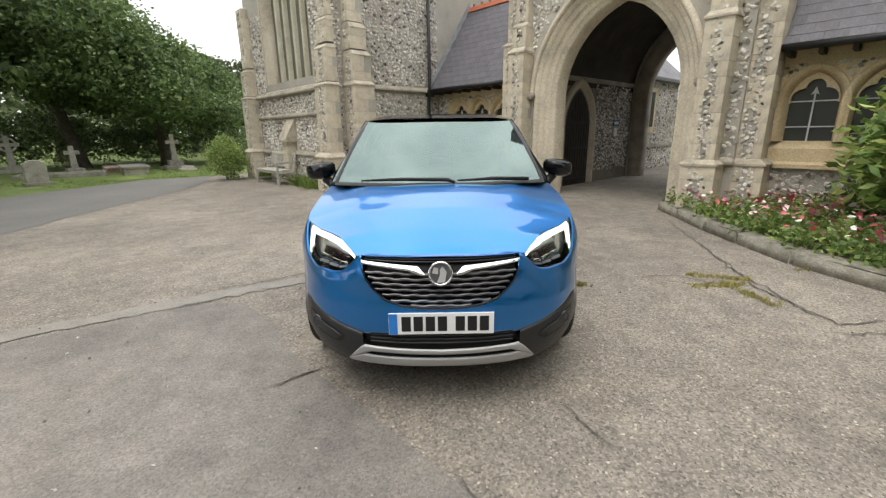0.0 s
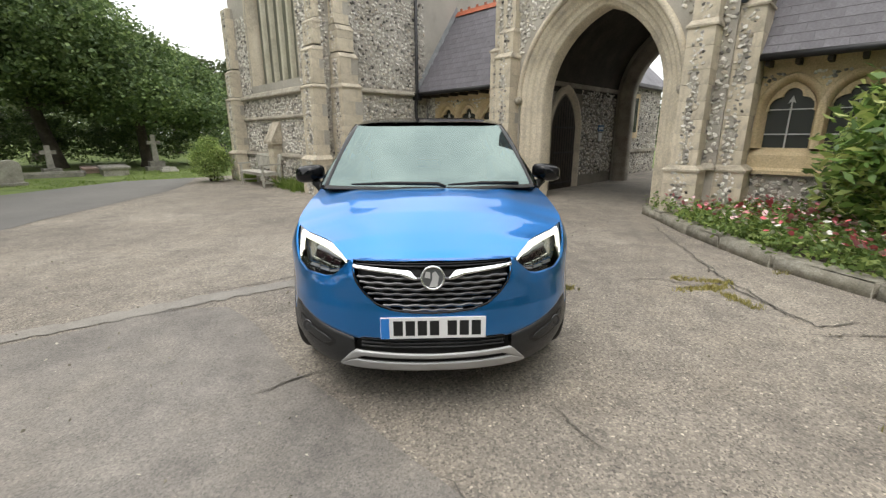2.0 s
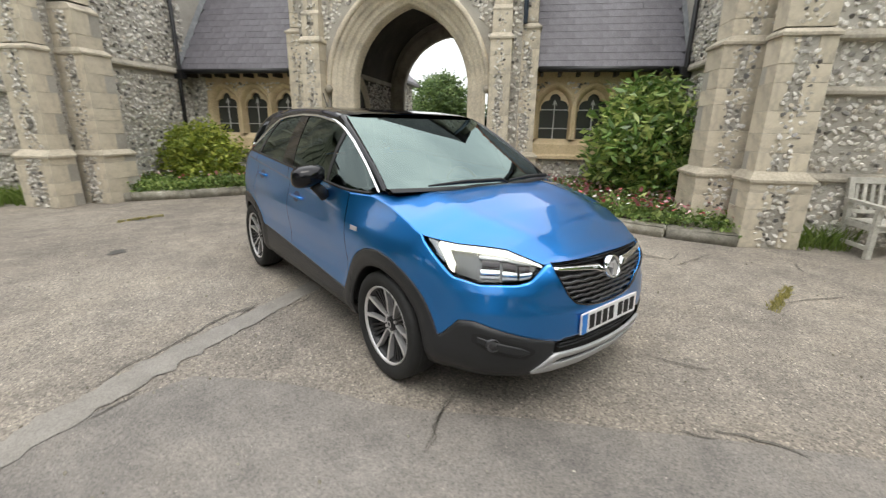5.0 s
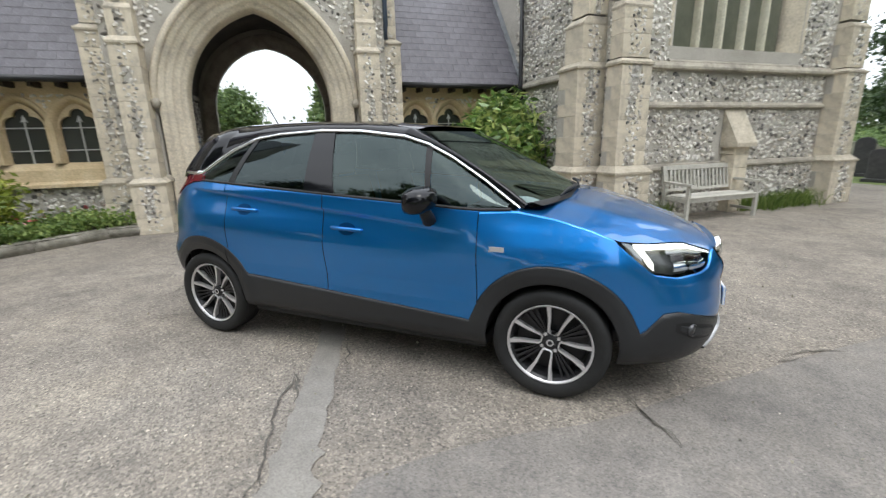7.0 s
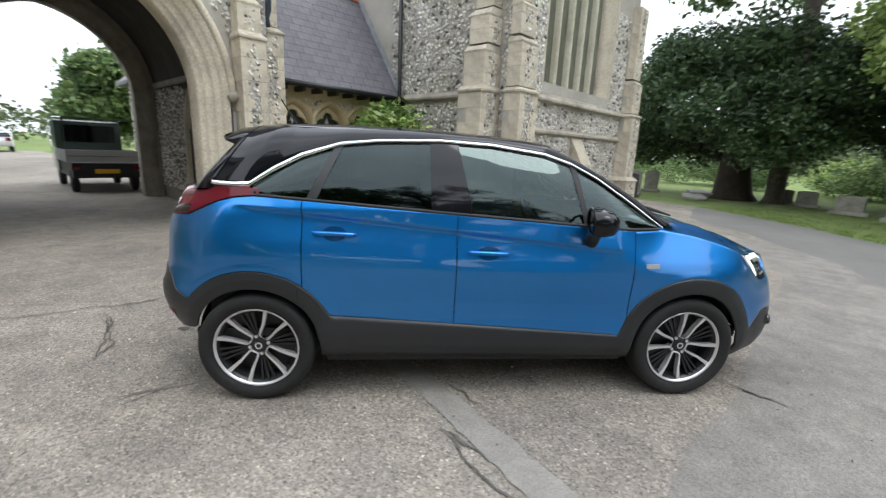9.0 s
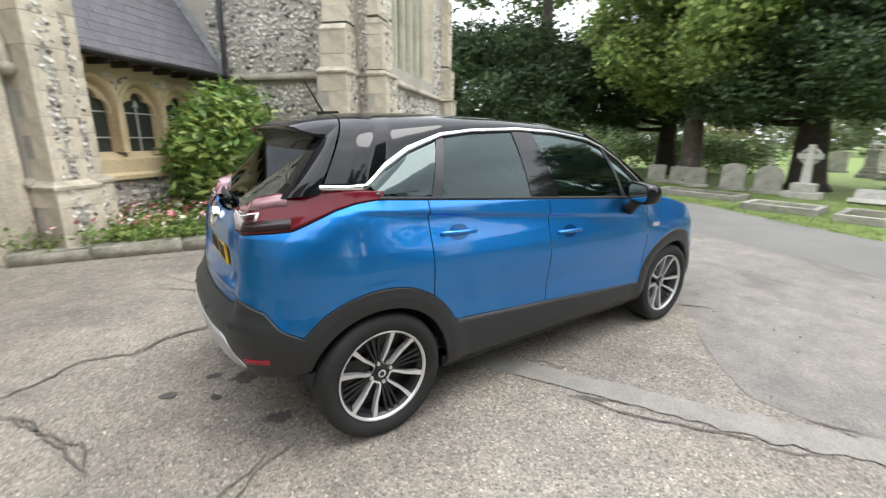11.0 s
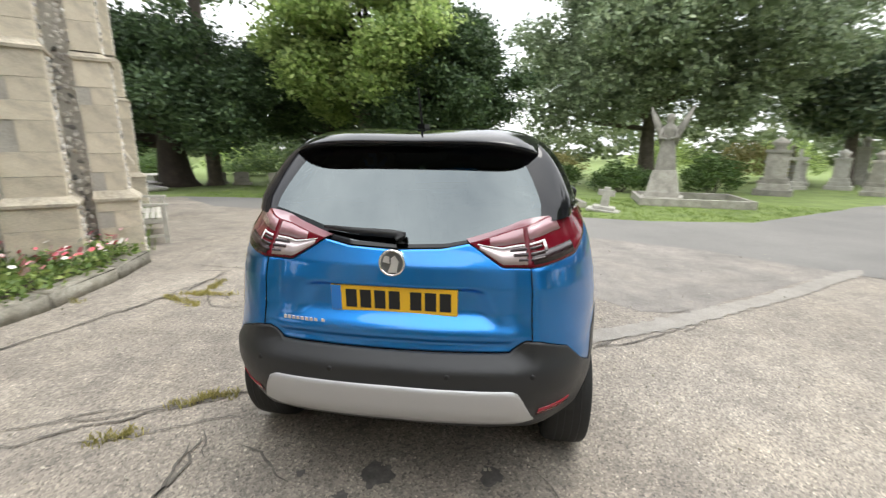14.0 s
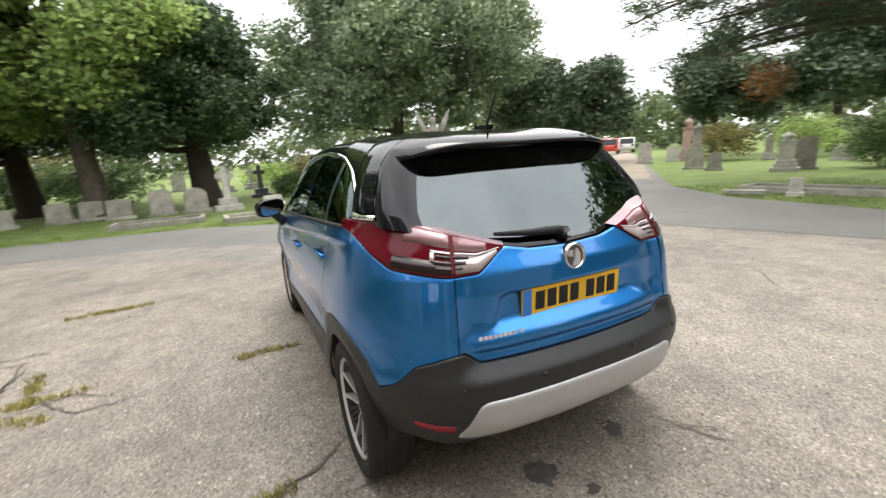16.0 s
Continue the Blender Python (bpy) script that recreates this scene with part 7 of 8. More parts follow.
bm = bmesh.new()
strip(bm, columns(S["tg"] + GAP, U_END), lambda u: z_clad(u) + 0.004, z_high, 44, (1, -1), 0.0, 0.012)
TAILGATE = part("tailgate", bm, M_BLUE, CAR, "blue tailgate panel", True)
# grey cladding
flank("front_cladding", U_FRONT(0.40), U_SIDE(-1.302 + 0.366) - 0.12, z_low, z_clad, M_CLAD, 8)
flank("sill_cladding", U_SIDE(-1.302 + 0.366) - 0.12 + 0.001, U_SIDE(1.302 - 0.366) + 0.12, z_low, z_clad, M_CLAD, 8)
bm = bmesh.new()
strip(bm, columns(U_SIDE(1.302 - 0.366) + 0.121, U_END), z_low, z_clad, 34, (1, -1), 0.004, 0.012)
part("rear_bumper", bm, M_CLAD, CAR, "dark grey textured bumper", True)
bm = bmesh.new()
strip(bm, columns(0, U_FRONT(0.40)), z_low, lambda u: 0.462, 8, (1, -1), -0.035)
part("lower_grille_back", bm, M_BLACK, CAR, "", True)
for k, z in enumerate((0.452, 0.432, 0.412)):
    bm = bmesh.new()
    strip(bm, columns(0, U_FRONT(0.365)), lambda u: z - 0.006, lambda u: z, 1, (1, -1), -0.008, 0.02)
    part("lower_grille_slat", bm, M_CLAD, CAR, "", True)
# silver skid bar under the nose, with a slot
bm = bmesh.new()
top = lambda u: lerp_table([(0, 0.372), (U_FRONT(0.36), 0.386), (U_FRONT(0.40), 0.390), (U_FRONT(0.498), 0.286)], u)
slot = lambda u: lerp_table([(0, 0.348), (U_FRONT(0.36), 0.358), (U_FRONT(0.40), 0.335), (U_FRONT(0.498), 0.284)], u)
low2 = lambda u: lerp_table([(0, 0.318), (U_FRONT(0.36), 0.326), (U_FRONT(0.40), 0.334), (U_FRONT(0.498), 0.283)], u)
base = lambda u: lerp_table([(0, 0.256), (U_FRONT(0.3), 0.262), (U_FRONT(0.498), 0.272)], u)
strip(bm, columns(0, U_FRONT(0.498)), slot, top, 3, (1, -1), 0.014, 0.02)
strip(bm, columns(0, U_FRONT(0.498)), base, low2, 5, (1, -1), 0.014, 0.02)
part("front_skid_bar", bm, M_SILVER, CAR, "silver skid bar", True)
bm = bmesh.new()
hi = lambda u: lerp_table([(U_REAR(0.59), 0.435), (U_REAR(0.56), 0.475), (U_REAR(0.51), 0.572), (U_REAR(0.48), 0.588), (U_END, 0.592)], u)
lo = lambda u: lerp_table([(U_REAR(0.59), 0.428), (U_REAR(0.54), 0.418), (U_END, 0.420)], u)
strip(bm, columns(U_REAR(0.59), U_END), lo, hi, 8, (1, -1), 0.012, 0.02)
part("rear_skid_plate", bm, M_SILVER, CAR, "silver skid plate", True)
for s in (1, -1):
    bm = bmesh.new()
    strip(bm, columns(U_REAR(0.73), U_REAR(0.60)), lambda u: lerp_table([(U_REAR(0.73), 0.478), (U_REAR(0.60), 0.452)], u),
          lambda u: lerp_table([(U_REAR(0.73), 0.508), (U_REAR(0.60), 0.488)], u), 2, (s,), 0.008, 0.012)
    part("rear_reflector", bm, M_REFLECTOR, CAR, "red reflector strip", True)
    bm = bmesh.new()
    strip(bm, columns(U_FRONT(0.50), U_FRONT(0.73)), lambda u: lerp_table([(U_FRONT(0.50), 0.405), (U_FRONT(0.54), 0.375), (U_FRONT(0.66), 0.400), (U_FRONT(0.73), 0.455)], u),
          lambda u: lerp_table([(U_FRONT(0.50), 0.425), (U_FRONT(0.55), 0.452), (U_FRONT(0.70), 0.503), (U_FRONT(0.73), 0.498)], u), 4, (s,), 0.0015)
    well = part("fog_lamp_well", bm, M_BLACK, CAR, "", True)
    bm = bmesh.new()
    strip(bm, columns(U_FRONT(0.525), U_FRONT(0.715)), lambda u: lerp_table([(U_FRONT(0.525), 0.408), (U_FRONT(0.56), 0.390), (U_FRONT(0.66), 0.415), (U_FRONT(0.715), 0.455)], u),
          lambda u: lerp_table([(U_FRONT(0.525), 0.420), (U_FRONT(0.56), 0.442), (U_FRONT(0.715), 0.488)], u), 4, (s,), 0.004, 0.006)
    part("well_panel", bm, M_CLAD, well, "", True)
    bm = bmesh.new()
    spin(bm, [(0.0001, 0.004), (0.018, 0.003), (0.026, -0.004), (0.030, 0.006), (0.034, 0.004), (0.034, -0.012)], 20, "z")
    x, y, z = body(U_FRONT(0.665), 0.452, 0.006)
    part("fog_lamp", bm, M_SLAT, CAR, "round fog lamp", True, m=facing(s * x, y, z, s * 0.55, -1, 0))
# bonnet
bm = bmesh.new()
rows = []
SPINE = [(-2.115, 0.846), (-2.07, 0.872), (-1.92, 0.935), (-1.71, 1.012), (-1.5, 1.068), (-1.33, 1.097), (-1.08, 1.105)]
for u in columns(0.004, S["hood"], 0.025):
    ex, ey, ez = body(u, lerp_table(HOOD_EDGE, u))
    zc = max(lerp_table(SPINE, ey), ez)
    row = []
    for k in range(-20, 21):
        t = math.sin(k / 20 * math.pi / 2)
        ridge = 0.010 * (math.exp(-((abs(t) - 0.62) / 0.10) ** 2)) * smooth01(-2.05, -1.8, ey)
        row.append((ex * t, ey, ez + (zc - ez) * (1 - abs(t) ** 2.4) + ridge))
    rows.append(row)
sheet(bm, rows)
part("bonnet", bm, M_BLUE, CAR, "blue bonnet with soft ridges", True)
# grille
bm = bmesh.new()
strip(bm, columns(0, U_FRONT(0.416)), lambda u: min(0.838, lerp_table(GRILLE, plan_at(u)[0]) - 0.004), lambda u: 0.85, 14, (1, -1), -0.045)
part("grille_back", bm, M_BLACK, CAR, "", True)
for k, z0 in enumerate((0.834, 0.822, 0.770, 0.742, 0.714, 0.686, 0.658, 0.630, 0.607)):
    xm = float(np.interp(z0, [g[1] for g in GRILLE], [g[0] for g in GRILLE])) - 0.008
    bm = bmesh.new()
    wave = lambda u, z0=z0, k=k: z0 + (0.0024 * max(-1.0, min(1.0, 1.9 * math.sin(66 * plan_at(u)[0] + 3.0 * k))) if k > 1 else 0) + 0.006 * (plan_at(u)[0] / 0.39) ** 2
    strip(bm, columns(0, U_FRONT(xm), 0.012), lambda u: wave(u) - (0.012 if k > 1 else 0.007), wave, 2, (1, -1), -0.012, 0.02)
    part("grille_slat", bm, M_GRILLE if k > 1 else M_BLACKGLOSS, CAR, "", True)
for s in (1, -1):
    bm = bmesh.new()
    hi = lambda u: lerp_table([(U_FRONT(0.078), 0.772), (U_FRONT(0.112), 0.805), (U_FRONT(0.408), 0.824)], u)
    lo = lambda u: lerp_table([(U_FRONT(0.078), 0.764), (U_FRONT(0.105), 0.766), (U_FRONT(0.155), 0.785), (U_FRONT(0.408), 0.811)], u)
    strip(bm, columns(U_FRONT(0.078), U_FRONT(0.408), 0.01), lo, hi, 3, (s,), 0.006, 0.015)
    part("grille_wing", bm, M_CHROME, CAR, "chrome wing bar", True)
bm = bmesh.new()
strip(bm, columns(0, U_FRONT(0.412), 0.01), lambda u: lerp_table(GRILLE, plan_at(u)[0]) - 0.006, lambda u: lerp_table(GRILLE, plan_at(u)[0]) + 0.004, 1, (1, -1), 0.004, 0.01)
part("grille_surround", bm, M_BLACKGLOSS, CAR, "", True)


def roundel(name, m, r):
    bm = bmesh.new()
    spin(bm, [(r * 0.80, 0.004), (r * 0.84, 0.012), (r * 0.93, 0.015), (r, 0.010), (r, -0.02)], 36, "z")
    ring = part(name, bm, M_CHROME, CAR, "round chrome badge", True, m=m)
    bm = bmesh.new()
    spin(bm, [(0.0001, 0.004), (r * 0.82, 0.004)], 36, "z")
    part("badge_face", bm, plain("grey_badge_face", (0.13, 0.133, 0.137), 0.35, 0.5), ring)
    bm = bmesh.new()
    prism(bm, [(-0.30 * r, -0.72 * r, 0.004), (0.35 * r, -0.70 * r, 0.004), (0.5 * r, 0.1 * r, 0.004), (0.2 * r, 0.55 * r, 0.004), (-0.05 * r, 0.35 * r, 0.004), (-0.05 * r, -0.1 * r, 0.004)], (0, 0, 0.008))
    prism(bm, [(-0.68 * r, 0.05 * r, 0.004), (-0.2 * r, -0.05 * r, 0.004), (-0.2 * r, 0.45 * r, 0.004), (-0.55 * r, 0.5 * r, 0.004)], (0, 0, 0.006))
    part("badge_motif", bm, M_ALLOY, ring)


roundel("front_badge", facing(0, -2.195, 0.772, 0, -1, 0.22), 0.060)
roundel("rear_badge", facing(0, 1.868, 1.055, 0, 1, 0.1), 0.054)


def number_plate(name, y, z, face, lean, back):
    """A plate whose characters are plain bars."""
    m = facing(0, y, z, 0, face, lean)
    bm = bmesh.new()
    box(bm, -0.26, 0.26, -0.0555, 0.0555, -0.012, 0.0, 0.003)
    p = part(name, bm, back, CAR, "plate with dark characters", m=m)
    bm = bmesh.new()
    box(bm, -0.258, -0.216, -0.053, 0.053, 0.0, 0.0015)
    part("blue_band", bm, M_PLATEBLUE, p)
    x = -0.196
    for k in range(7):
        x += 0.028 if k == 4 else 0
        bm = bmesh.new()
        box(bm, x, x + 0.046, -0.0385, 0.0385, 0.0, 0.0015, 0.0005)
        part("plate_character", bm, M_BLACK, p)
        x += 0.0595
    return p


number_plate("front_plate", -2.220, 0.520, -1, 0.03, M_WHITEPLATE)
number_plate("rear_plate", 1.868, 0.900, 1, -0.04, M_YELLOWPLATE)
# model lettering below the tailgate badge, as plain chrome bars
for k in range(9):
    bm = bmesh.new()
    box(bm, -0.009, 0.007, -0.009, 0.009, 0, 0.003, 0.0008)
    x = 0.475 - 0.0215 * k - (0.012 if k == 8 else 0)
    bx, by, bz = body(U_REAR(x), 0.806)
    part("badge_bar", bm, M_CHROME, TAILGATE, m=facing(bx, by, bz, 0.15, 1, 0.05))

# headlamps
for s in (1, -1):
    us = columns(U_FRONT(0.450), U_SIDE(-1.63), 0.012)
    lo, hi = (lambda u: lerp_table(LAMP_LOW, u) + 0.004), (lambda u: lerp_table(HOOD_EDGE, u) - 0.004)
    bm = bmesh.new()
    strip(bm, us, lo, hi, 8, (s,), 0.0)
    lamp = part("headlamp", bm, M_LAMPGLASS, CAR, "lit headlamp with clear cover", True)
    bm = bmesh.new()
    strip(bm, us, lambda u: lo(u) - 0.004, lambda u: hi(u) + 0.004, 8, (s,), -0.05, 0.0)
    part("lamp_bowl", bm, M_LAMPBOWL, lamp, "", True)
    # lit bar along the brow, thick at the outer end, with a leg down the corner
    full = lambda u: hi(u) - lo(u)
    brow = lambda u: hi(u) - 0.004 - 0.011 - 0.015 * smooth01(U_FRONT(0.46), U_FRONT(0.64), u)
    bm = bmesh.new()
    strip(bm, columns(U_FRONT(0.462), U_SIDE(-1.715), 0.012), brow, lambda u: hi(u) - 0.004, 3, (s,), -0.006, 0.008)
    part("daytime_light", bm, M_DRL, lamp, "lit white daytime light bar", True)
    for name, ya, yb, half, m_, label in (("daytime_light", -1.815, -1.712, 0.24, M_DRL, "lit white daytime light leg"), ("lamp_reflector", -1.755, -1.650, 0.30, M_SILVER, "pale corner reflector")):
        mid = lambda u: 0.12 + 0.76 * (u - U_SIDE(ya)) / (U_SIDE(yb) - U_SIDE(ya))
        bm = bmesh.new()
        strip(bm, columns(U_SIDE(ya), U_SIDE(yb), 0.008), lambda u: lo(u) + full(u) * max(0.10, mid(u) - half), lambda u: lo(u) + full(u) * min(0.92, mid(u) + half), 5, (s,), -0.007 if ya < -1.8 else -0.012, 0.008)
        part(name, bm, m_, lamp, label, True)
    bm = bmesh.new()
    strip(bm, columns(U_FRONT(0.47), U_FRONT(0.735), 0.012), lambda u: lo(u) + 0.62 * full(u), lambda u: brow(u) - 0.002, 3, (s,), -0.022, 0.010)
    part("lamp_shelf", bm, M_SILVER, lamp, "satin silver inner shelf", True)
    # three stepped lens pieces, each a dark window over a bright bar
    for k, (xa, xb) in enumerate(((0.512, 0.570), (0.582, 0.645), (0.657, 0.722))):
        for v0, v1, m_, o, name in ((0.36, 0.57, M_SMOKE, -0.018, "lens_window"), (0.19, 0.33, M_CHROME, -0.012, "lens_bar"), (0.06, 0.14, M_SILVER, -0.016, "lens_step")):
            bm = bmesh.new()
            rise = 0.03 * k
            strip(bm, columns(U_FRONT(xa), U_FRONT(xb), 0.008), lambda u: lo(u) + (v0 + rise) * full(u), lambda u: lo(u) + (v1 + rise) * full(u), 3, (s,), o, 0.014)
            part(name, bm, m_, lamp, "", True)
    # tail lamps: red wrap with a clear inner band, split by the tailgate seam
    us = columns(U_SIDE(1.262), U_REAR(0.315), 0.014, (S["tg"],))
    tl, th = (lambda u: lerp_table(TAIL_LOW, u) + 0.003), (lambda u: max(lerp_table(TAIL_LOW, u) + 0.004, lerp_table(TAIL_TOP, u)))
    ua, ub = [u for u in us if u <= S["tg"]], [u for u in us if u >= S["tg"]]
    for name, uu in (("tail_lamp", ua), ("tailgate_lamp", ub)):
        bm = bmesh.new()
        strip(bm, uu, tl, th, 10, (s,), 0.006, 0.02)
        tail = part(name, bm, M_RED, CAR, "dark red tail lamp", True)
        fr = lambda u, v: tl(u) + v * (th(u) - tl(u))
        for nm, ua_, ub_, v0, v1, m_, o in (("clear_band", S["tg"], U_REAR(0.355), 0.07, 0.52, M_CLEARLAMP, 0.008), ("upper_lens", S["tg"], U_REAR(0.40), 0.62, 0.97, M_PINKLAMP, 0.008),
                                            ("light_guide", U_REAR(0.672), U_REAR(0.345), 0.53, 0.58, M_WHITEPLATE, 0.010),
                                            ("light_guide", U_REAR(0.672), U_REAR(0.655), 0.34, 0.53, M_WHITEPLATE, 0.010),
                                            ("dark_bar", U_REAR(0.645), U_REAR(0.490), 0.42, 0.49, M_SMOKE, 0.0095), ("dark_bar", U_REAR(0.655), U_REAR(0.505), 0.28, 0.36, M_SMOKE, 0.0095),
                                            ("dark_bar", U_REAR(0.645), U_REAR(0.525), 0.16, 0.22, M_SMOKE, 0.0095),
                                            ("smoked_patch", U_SIDE(1.70), S["tg"], 0.06, 0.34, M_SMOKE, 0.008),
                                            ("upper_lens", U_SIDE(1.725), S["tg"], 0.66, 0.97, M_PINKLAMP, 0.008)):
            cu = [u for u in columns(ua_, ub_, 0.012, (S["tg"],)) if uu[0] + 0.003 <= u <= uu[-1] - 0.003]
            if len(cu) < 2:
                continue
            bm = bmesh.new()
            strip(bm, cu, lambda u: fr(u, v0), lambda u: fr(u, v1), 2, (s,), o, 0.003)
            part(nm, bm, m_, tail, "", True)

# greenhouse
ARCH_LINE = [(-1.10, 1.072, 0.742), (-0.884, 1.222, 0.703), (-0.682, 1.348, 0.676), (-0.517, 1.428, 0.658), (-0.354, 1.478, 0.646), (-0.03, 1.518, 0.636), (0.284, 1.530, 0.632),
             (0.635, 1.515, 0.636), (0.841, 1.490, 0.644), (1.055, 1.416, 0.668), (1.204, 1.334, 0.702), (1.321, 1.251, 0.748)]


def arch_line(y):
    ys = [a[0] for a in ARCH_LINE]
    return float(np.interp(y, ys, [a[2] for a in ARCH_LINE])), float(np.interp(y, ys, [a[1] for a in ARCH_LINE]))


def belt(y):
    u = U_SIDE(min(1.26, max(-1.08, y)))
    return body(u, lerp_table(BELT, u))


def pane(bm, s, left, right, inset=0.0, trim=0.010, n=14, rows=8):
    grid = []
    for k in range(n + 1):
        t = k / n
        yb, yt = left[0] + (right[0] - left[0]) * t, left[1] + (right[1] - left[1]) * t
        bx, _, bz = belt(yb)
        tx, tz = arch_line(yt)
        bz, tz = bz + trim, max(bz + trim + 0.002, tz - trim)
        col = []
        for j in range(rows + 1):
            v = j / rows
            bow = 0.018 * 4 * v * (1 - v)
            col.append((s * (bx + (tx - bx) * v + bow - inset), yb + (yt - yb) * v, bz + (tz - bz) * v))
        grid.append(col)
    return sheet(bm, grid)


for s in (1, -1):
    for name, l, r, m_, ins in (("front_quarter_glass", (-1.04, -1.04), (-0.60, -0.545), M_GLASS, 0.004), ("front_window", (-0.565, -0.505), (0.085, 0.170), M_GLASS, 0.004),
                                ("rear_window", (0.325, 0.330), (0.955, 0.825), M_GLASSDARK, 0.004), ("rear_quarter_glass", (1.01, 0.875), (1.285, 1.30), M_GLASSDARK, 0.004)):
        bm = bmesh.new()
        pane(bm, s, l, r, ins)
        g = part(name, bm, m_, CAR, "dark tinted side window", True)
    for name, l, r, m_ in (("window_divider", (-0.60, -0.545), (-0.565, -0.505), M_BLACK), ("door_pillar", (0.085, 0.170), (0.325, 0.330), M_BLACKGLOSS),
                           ("rear_pillar_trim", (0.955, 0.825), (1.01, 0.875), M_CLAD)):
        bm = bmesh.new()
        pane(bm, s, l, r, 0.0, 0.006, 3)
        part(name, bm, m_, CAR, "", True)
    # bright strip over the windows, kicked back to the tail lamp
    bm = bmesh.new()
    pts = [(s * (x + 0.006), y, z) for y, z, x in ARCH_LINE] + [(s * 0.768, 1.352, 1.252), (s * 0.756, 1.42, 1.252), (s * 0.735, 1.50, 1.254), (s * 0.722, 1.53, 1.255)]
    dense = []
    for a, b in zip(pts, pts[1:]):
        dense += [Vector(a).lerp(Vector(b), k / 4) for k in range(4)]
    dense.append(Vector(pts[-1]))
    w = lambda y: 0.0075 + 0.0095 * smooth01(0.7, 1.25, y) - 0.007 * smooth01(1.30, 1.42, y)
    grid = [[(p.x - s * 0.010, p.y, p.z + w(p.y) + 0.004), (p.x, p.y, p.z + w(p.y)), (p.x + s * 0.006, p.y, p.z), (p.x + s * 0.002, p.y, p.z - w(p.y)), (p.x - s * 0.012, p.y, p.z - w(p.y))] for p in dense]
    sheet(bm, grid)
    part("window_bright_strip", bm, M_CHROME, CAR, "satin chrome window arch strip", True)
    bm = bmesh.new()
    grid = []
    for k in range(60):
        y = -1.06 + 2.34 * k / 59
        bx, by, bz = belt(y)
        grid.append([(s * (bx + 0.003), y, bz - 0.001), (s * (bx + 0.006), y, bz + 0.006), (s * (bx - 0.004), y, bz + 0.014), (s * (bx - 0.03), y, bz + 0.012)])
    sheet(bm, grid)
    part("window_sill_strip", bm, M_BLACK, CAR, "", True)
    # pillar between windscreen and side glass
    bm = bmesh.new()
    grid = []
    for k in range(25):
        t = k / 24
        y = -1.12 + 0.78 * t
        ax, az = arch_line(max(y, -1.10))
        wx, wy, wz = 0.715 - 0.125 * t, -1.155 + 0.755 * t, 1.075 + 0.447 * t ** 0.86
        row = []
        for j in range(6):
            v = j / 5
            row.append((s * (ax + (wx - ax) * v + 0.008 * math.sin(math.pi * v)), y + (wy - y) * v, az + (wz - az) * v + 0.022 * math.sin(math.pi * v)))
        grid.append(row)
    sheet(bm, grid)
    part("windscreen_pillar", bm, M_BLACKGLOSS, CAR, "", True)

ROOF_MID = [(-0.45, 1.528), (-0.36, 1.548), (-0.2, 1.570), (0.0, 1.587), (0.41, 1.604), (0.83, 1.608), (1.1, 1.601), (1.26, 1.590), (1.45, 1.570)]
# lower edge of the roof panel: over the windows, then along the top of the tail lamp to the tailgate seam
ROOF_EDGE = [(y, z, x) for y, z, x in ARCH_LINE if -0.6 < y < 1.30] + [(1.335, 1.262, 0.764), (1.42, 1.262, 0.752), (1.512, 1.264, 0.722)]


def roof_row(ye):
    """One rib of the roof: from the middle down to the edge point at ye; ribs lean back towards the tail."""
    ys = [a[0] for a in ROOF_EDGE]
    ze, xe = float(np.interp(ye, ys, [a[1] for a in ROOF_EDGE])) + 0.010, float(np.interp(ye, ys, [a[2] for a in ROOF_EDGE])) - 0.002
    y0 = ye if ye < 0.6 else 0.6 + (ye - 0.6) * 0.73 / 0.912
    zr = lerp_table(ROOF_MID, y0)
    h = zr - ze
    p = [(xe, ze), (xe - 0.36 * h, ze + 1.13 * h), (0.64 * xe, zr + 0.03 * h), (0.0, zr)]
    half = []
    for j in range(25):
        t = j / 24
        c = ((1 - t) ** 3, 3 * t * (1 - t) ** 2, 3 * t * t * (1 - t), t ** 3)
        x, z = sum(a * q[0] for a, q in zip(c, p)), sum(a * q[1] for a, q in zip(c, p))
        drop = min(1.0, max(0.0, (zr - z) / max(h, 1e-6)))
        half.append((x, y0 + (ye - y0) * drop - 0.05 * (1 - ye) * (1 - (x / xe) ** 2) * smooth01(0.0, -0.4, ye), z))
    return half + [(-x, y, z) for x, y, z in half[-2::-1]]


bm = bmesh.new()
sheet(bm, [roof_row(y) for y in np.linspace(-0.40, 1.508, 76)])
ROOF = part("roof", bm, M_BLACKGLOSS, CAR, "gloss black roof and rear pillars", True)


def screen(u, v):
    """Windscreen: u from -1 to 1, v from foot to head."""
    xe, ye, ze = 0.715 - 0.125 * v, -1.155 + 0.755 * v, 1.075 + 0.447 * v ** 0.86
    yc, zc = -1.325 + 0.885 * v, 1.088 + 0.446 * v ** 0.86
    t = 1 - abs(u) ** 2.2
    return (xe * u, ye + (yc - ye) * t, ze + (zc - ze) * t)


def patch(bm, u0, u1, v0, v1, n=16, m=12, back=0.0):
    grid = [[Vector(screen(u0 + (u1 - u0) * i / n, v0 + (v1 - v0) * j / m)) + Vector((0, back, -back)) for i in range(n + 1)] for j in range(m + 1)]
    return sheet(bm, grid)


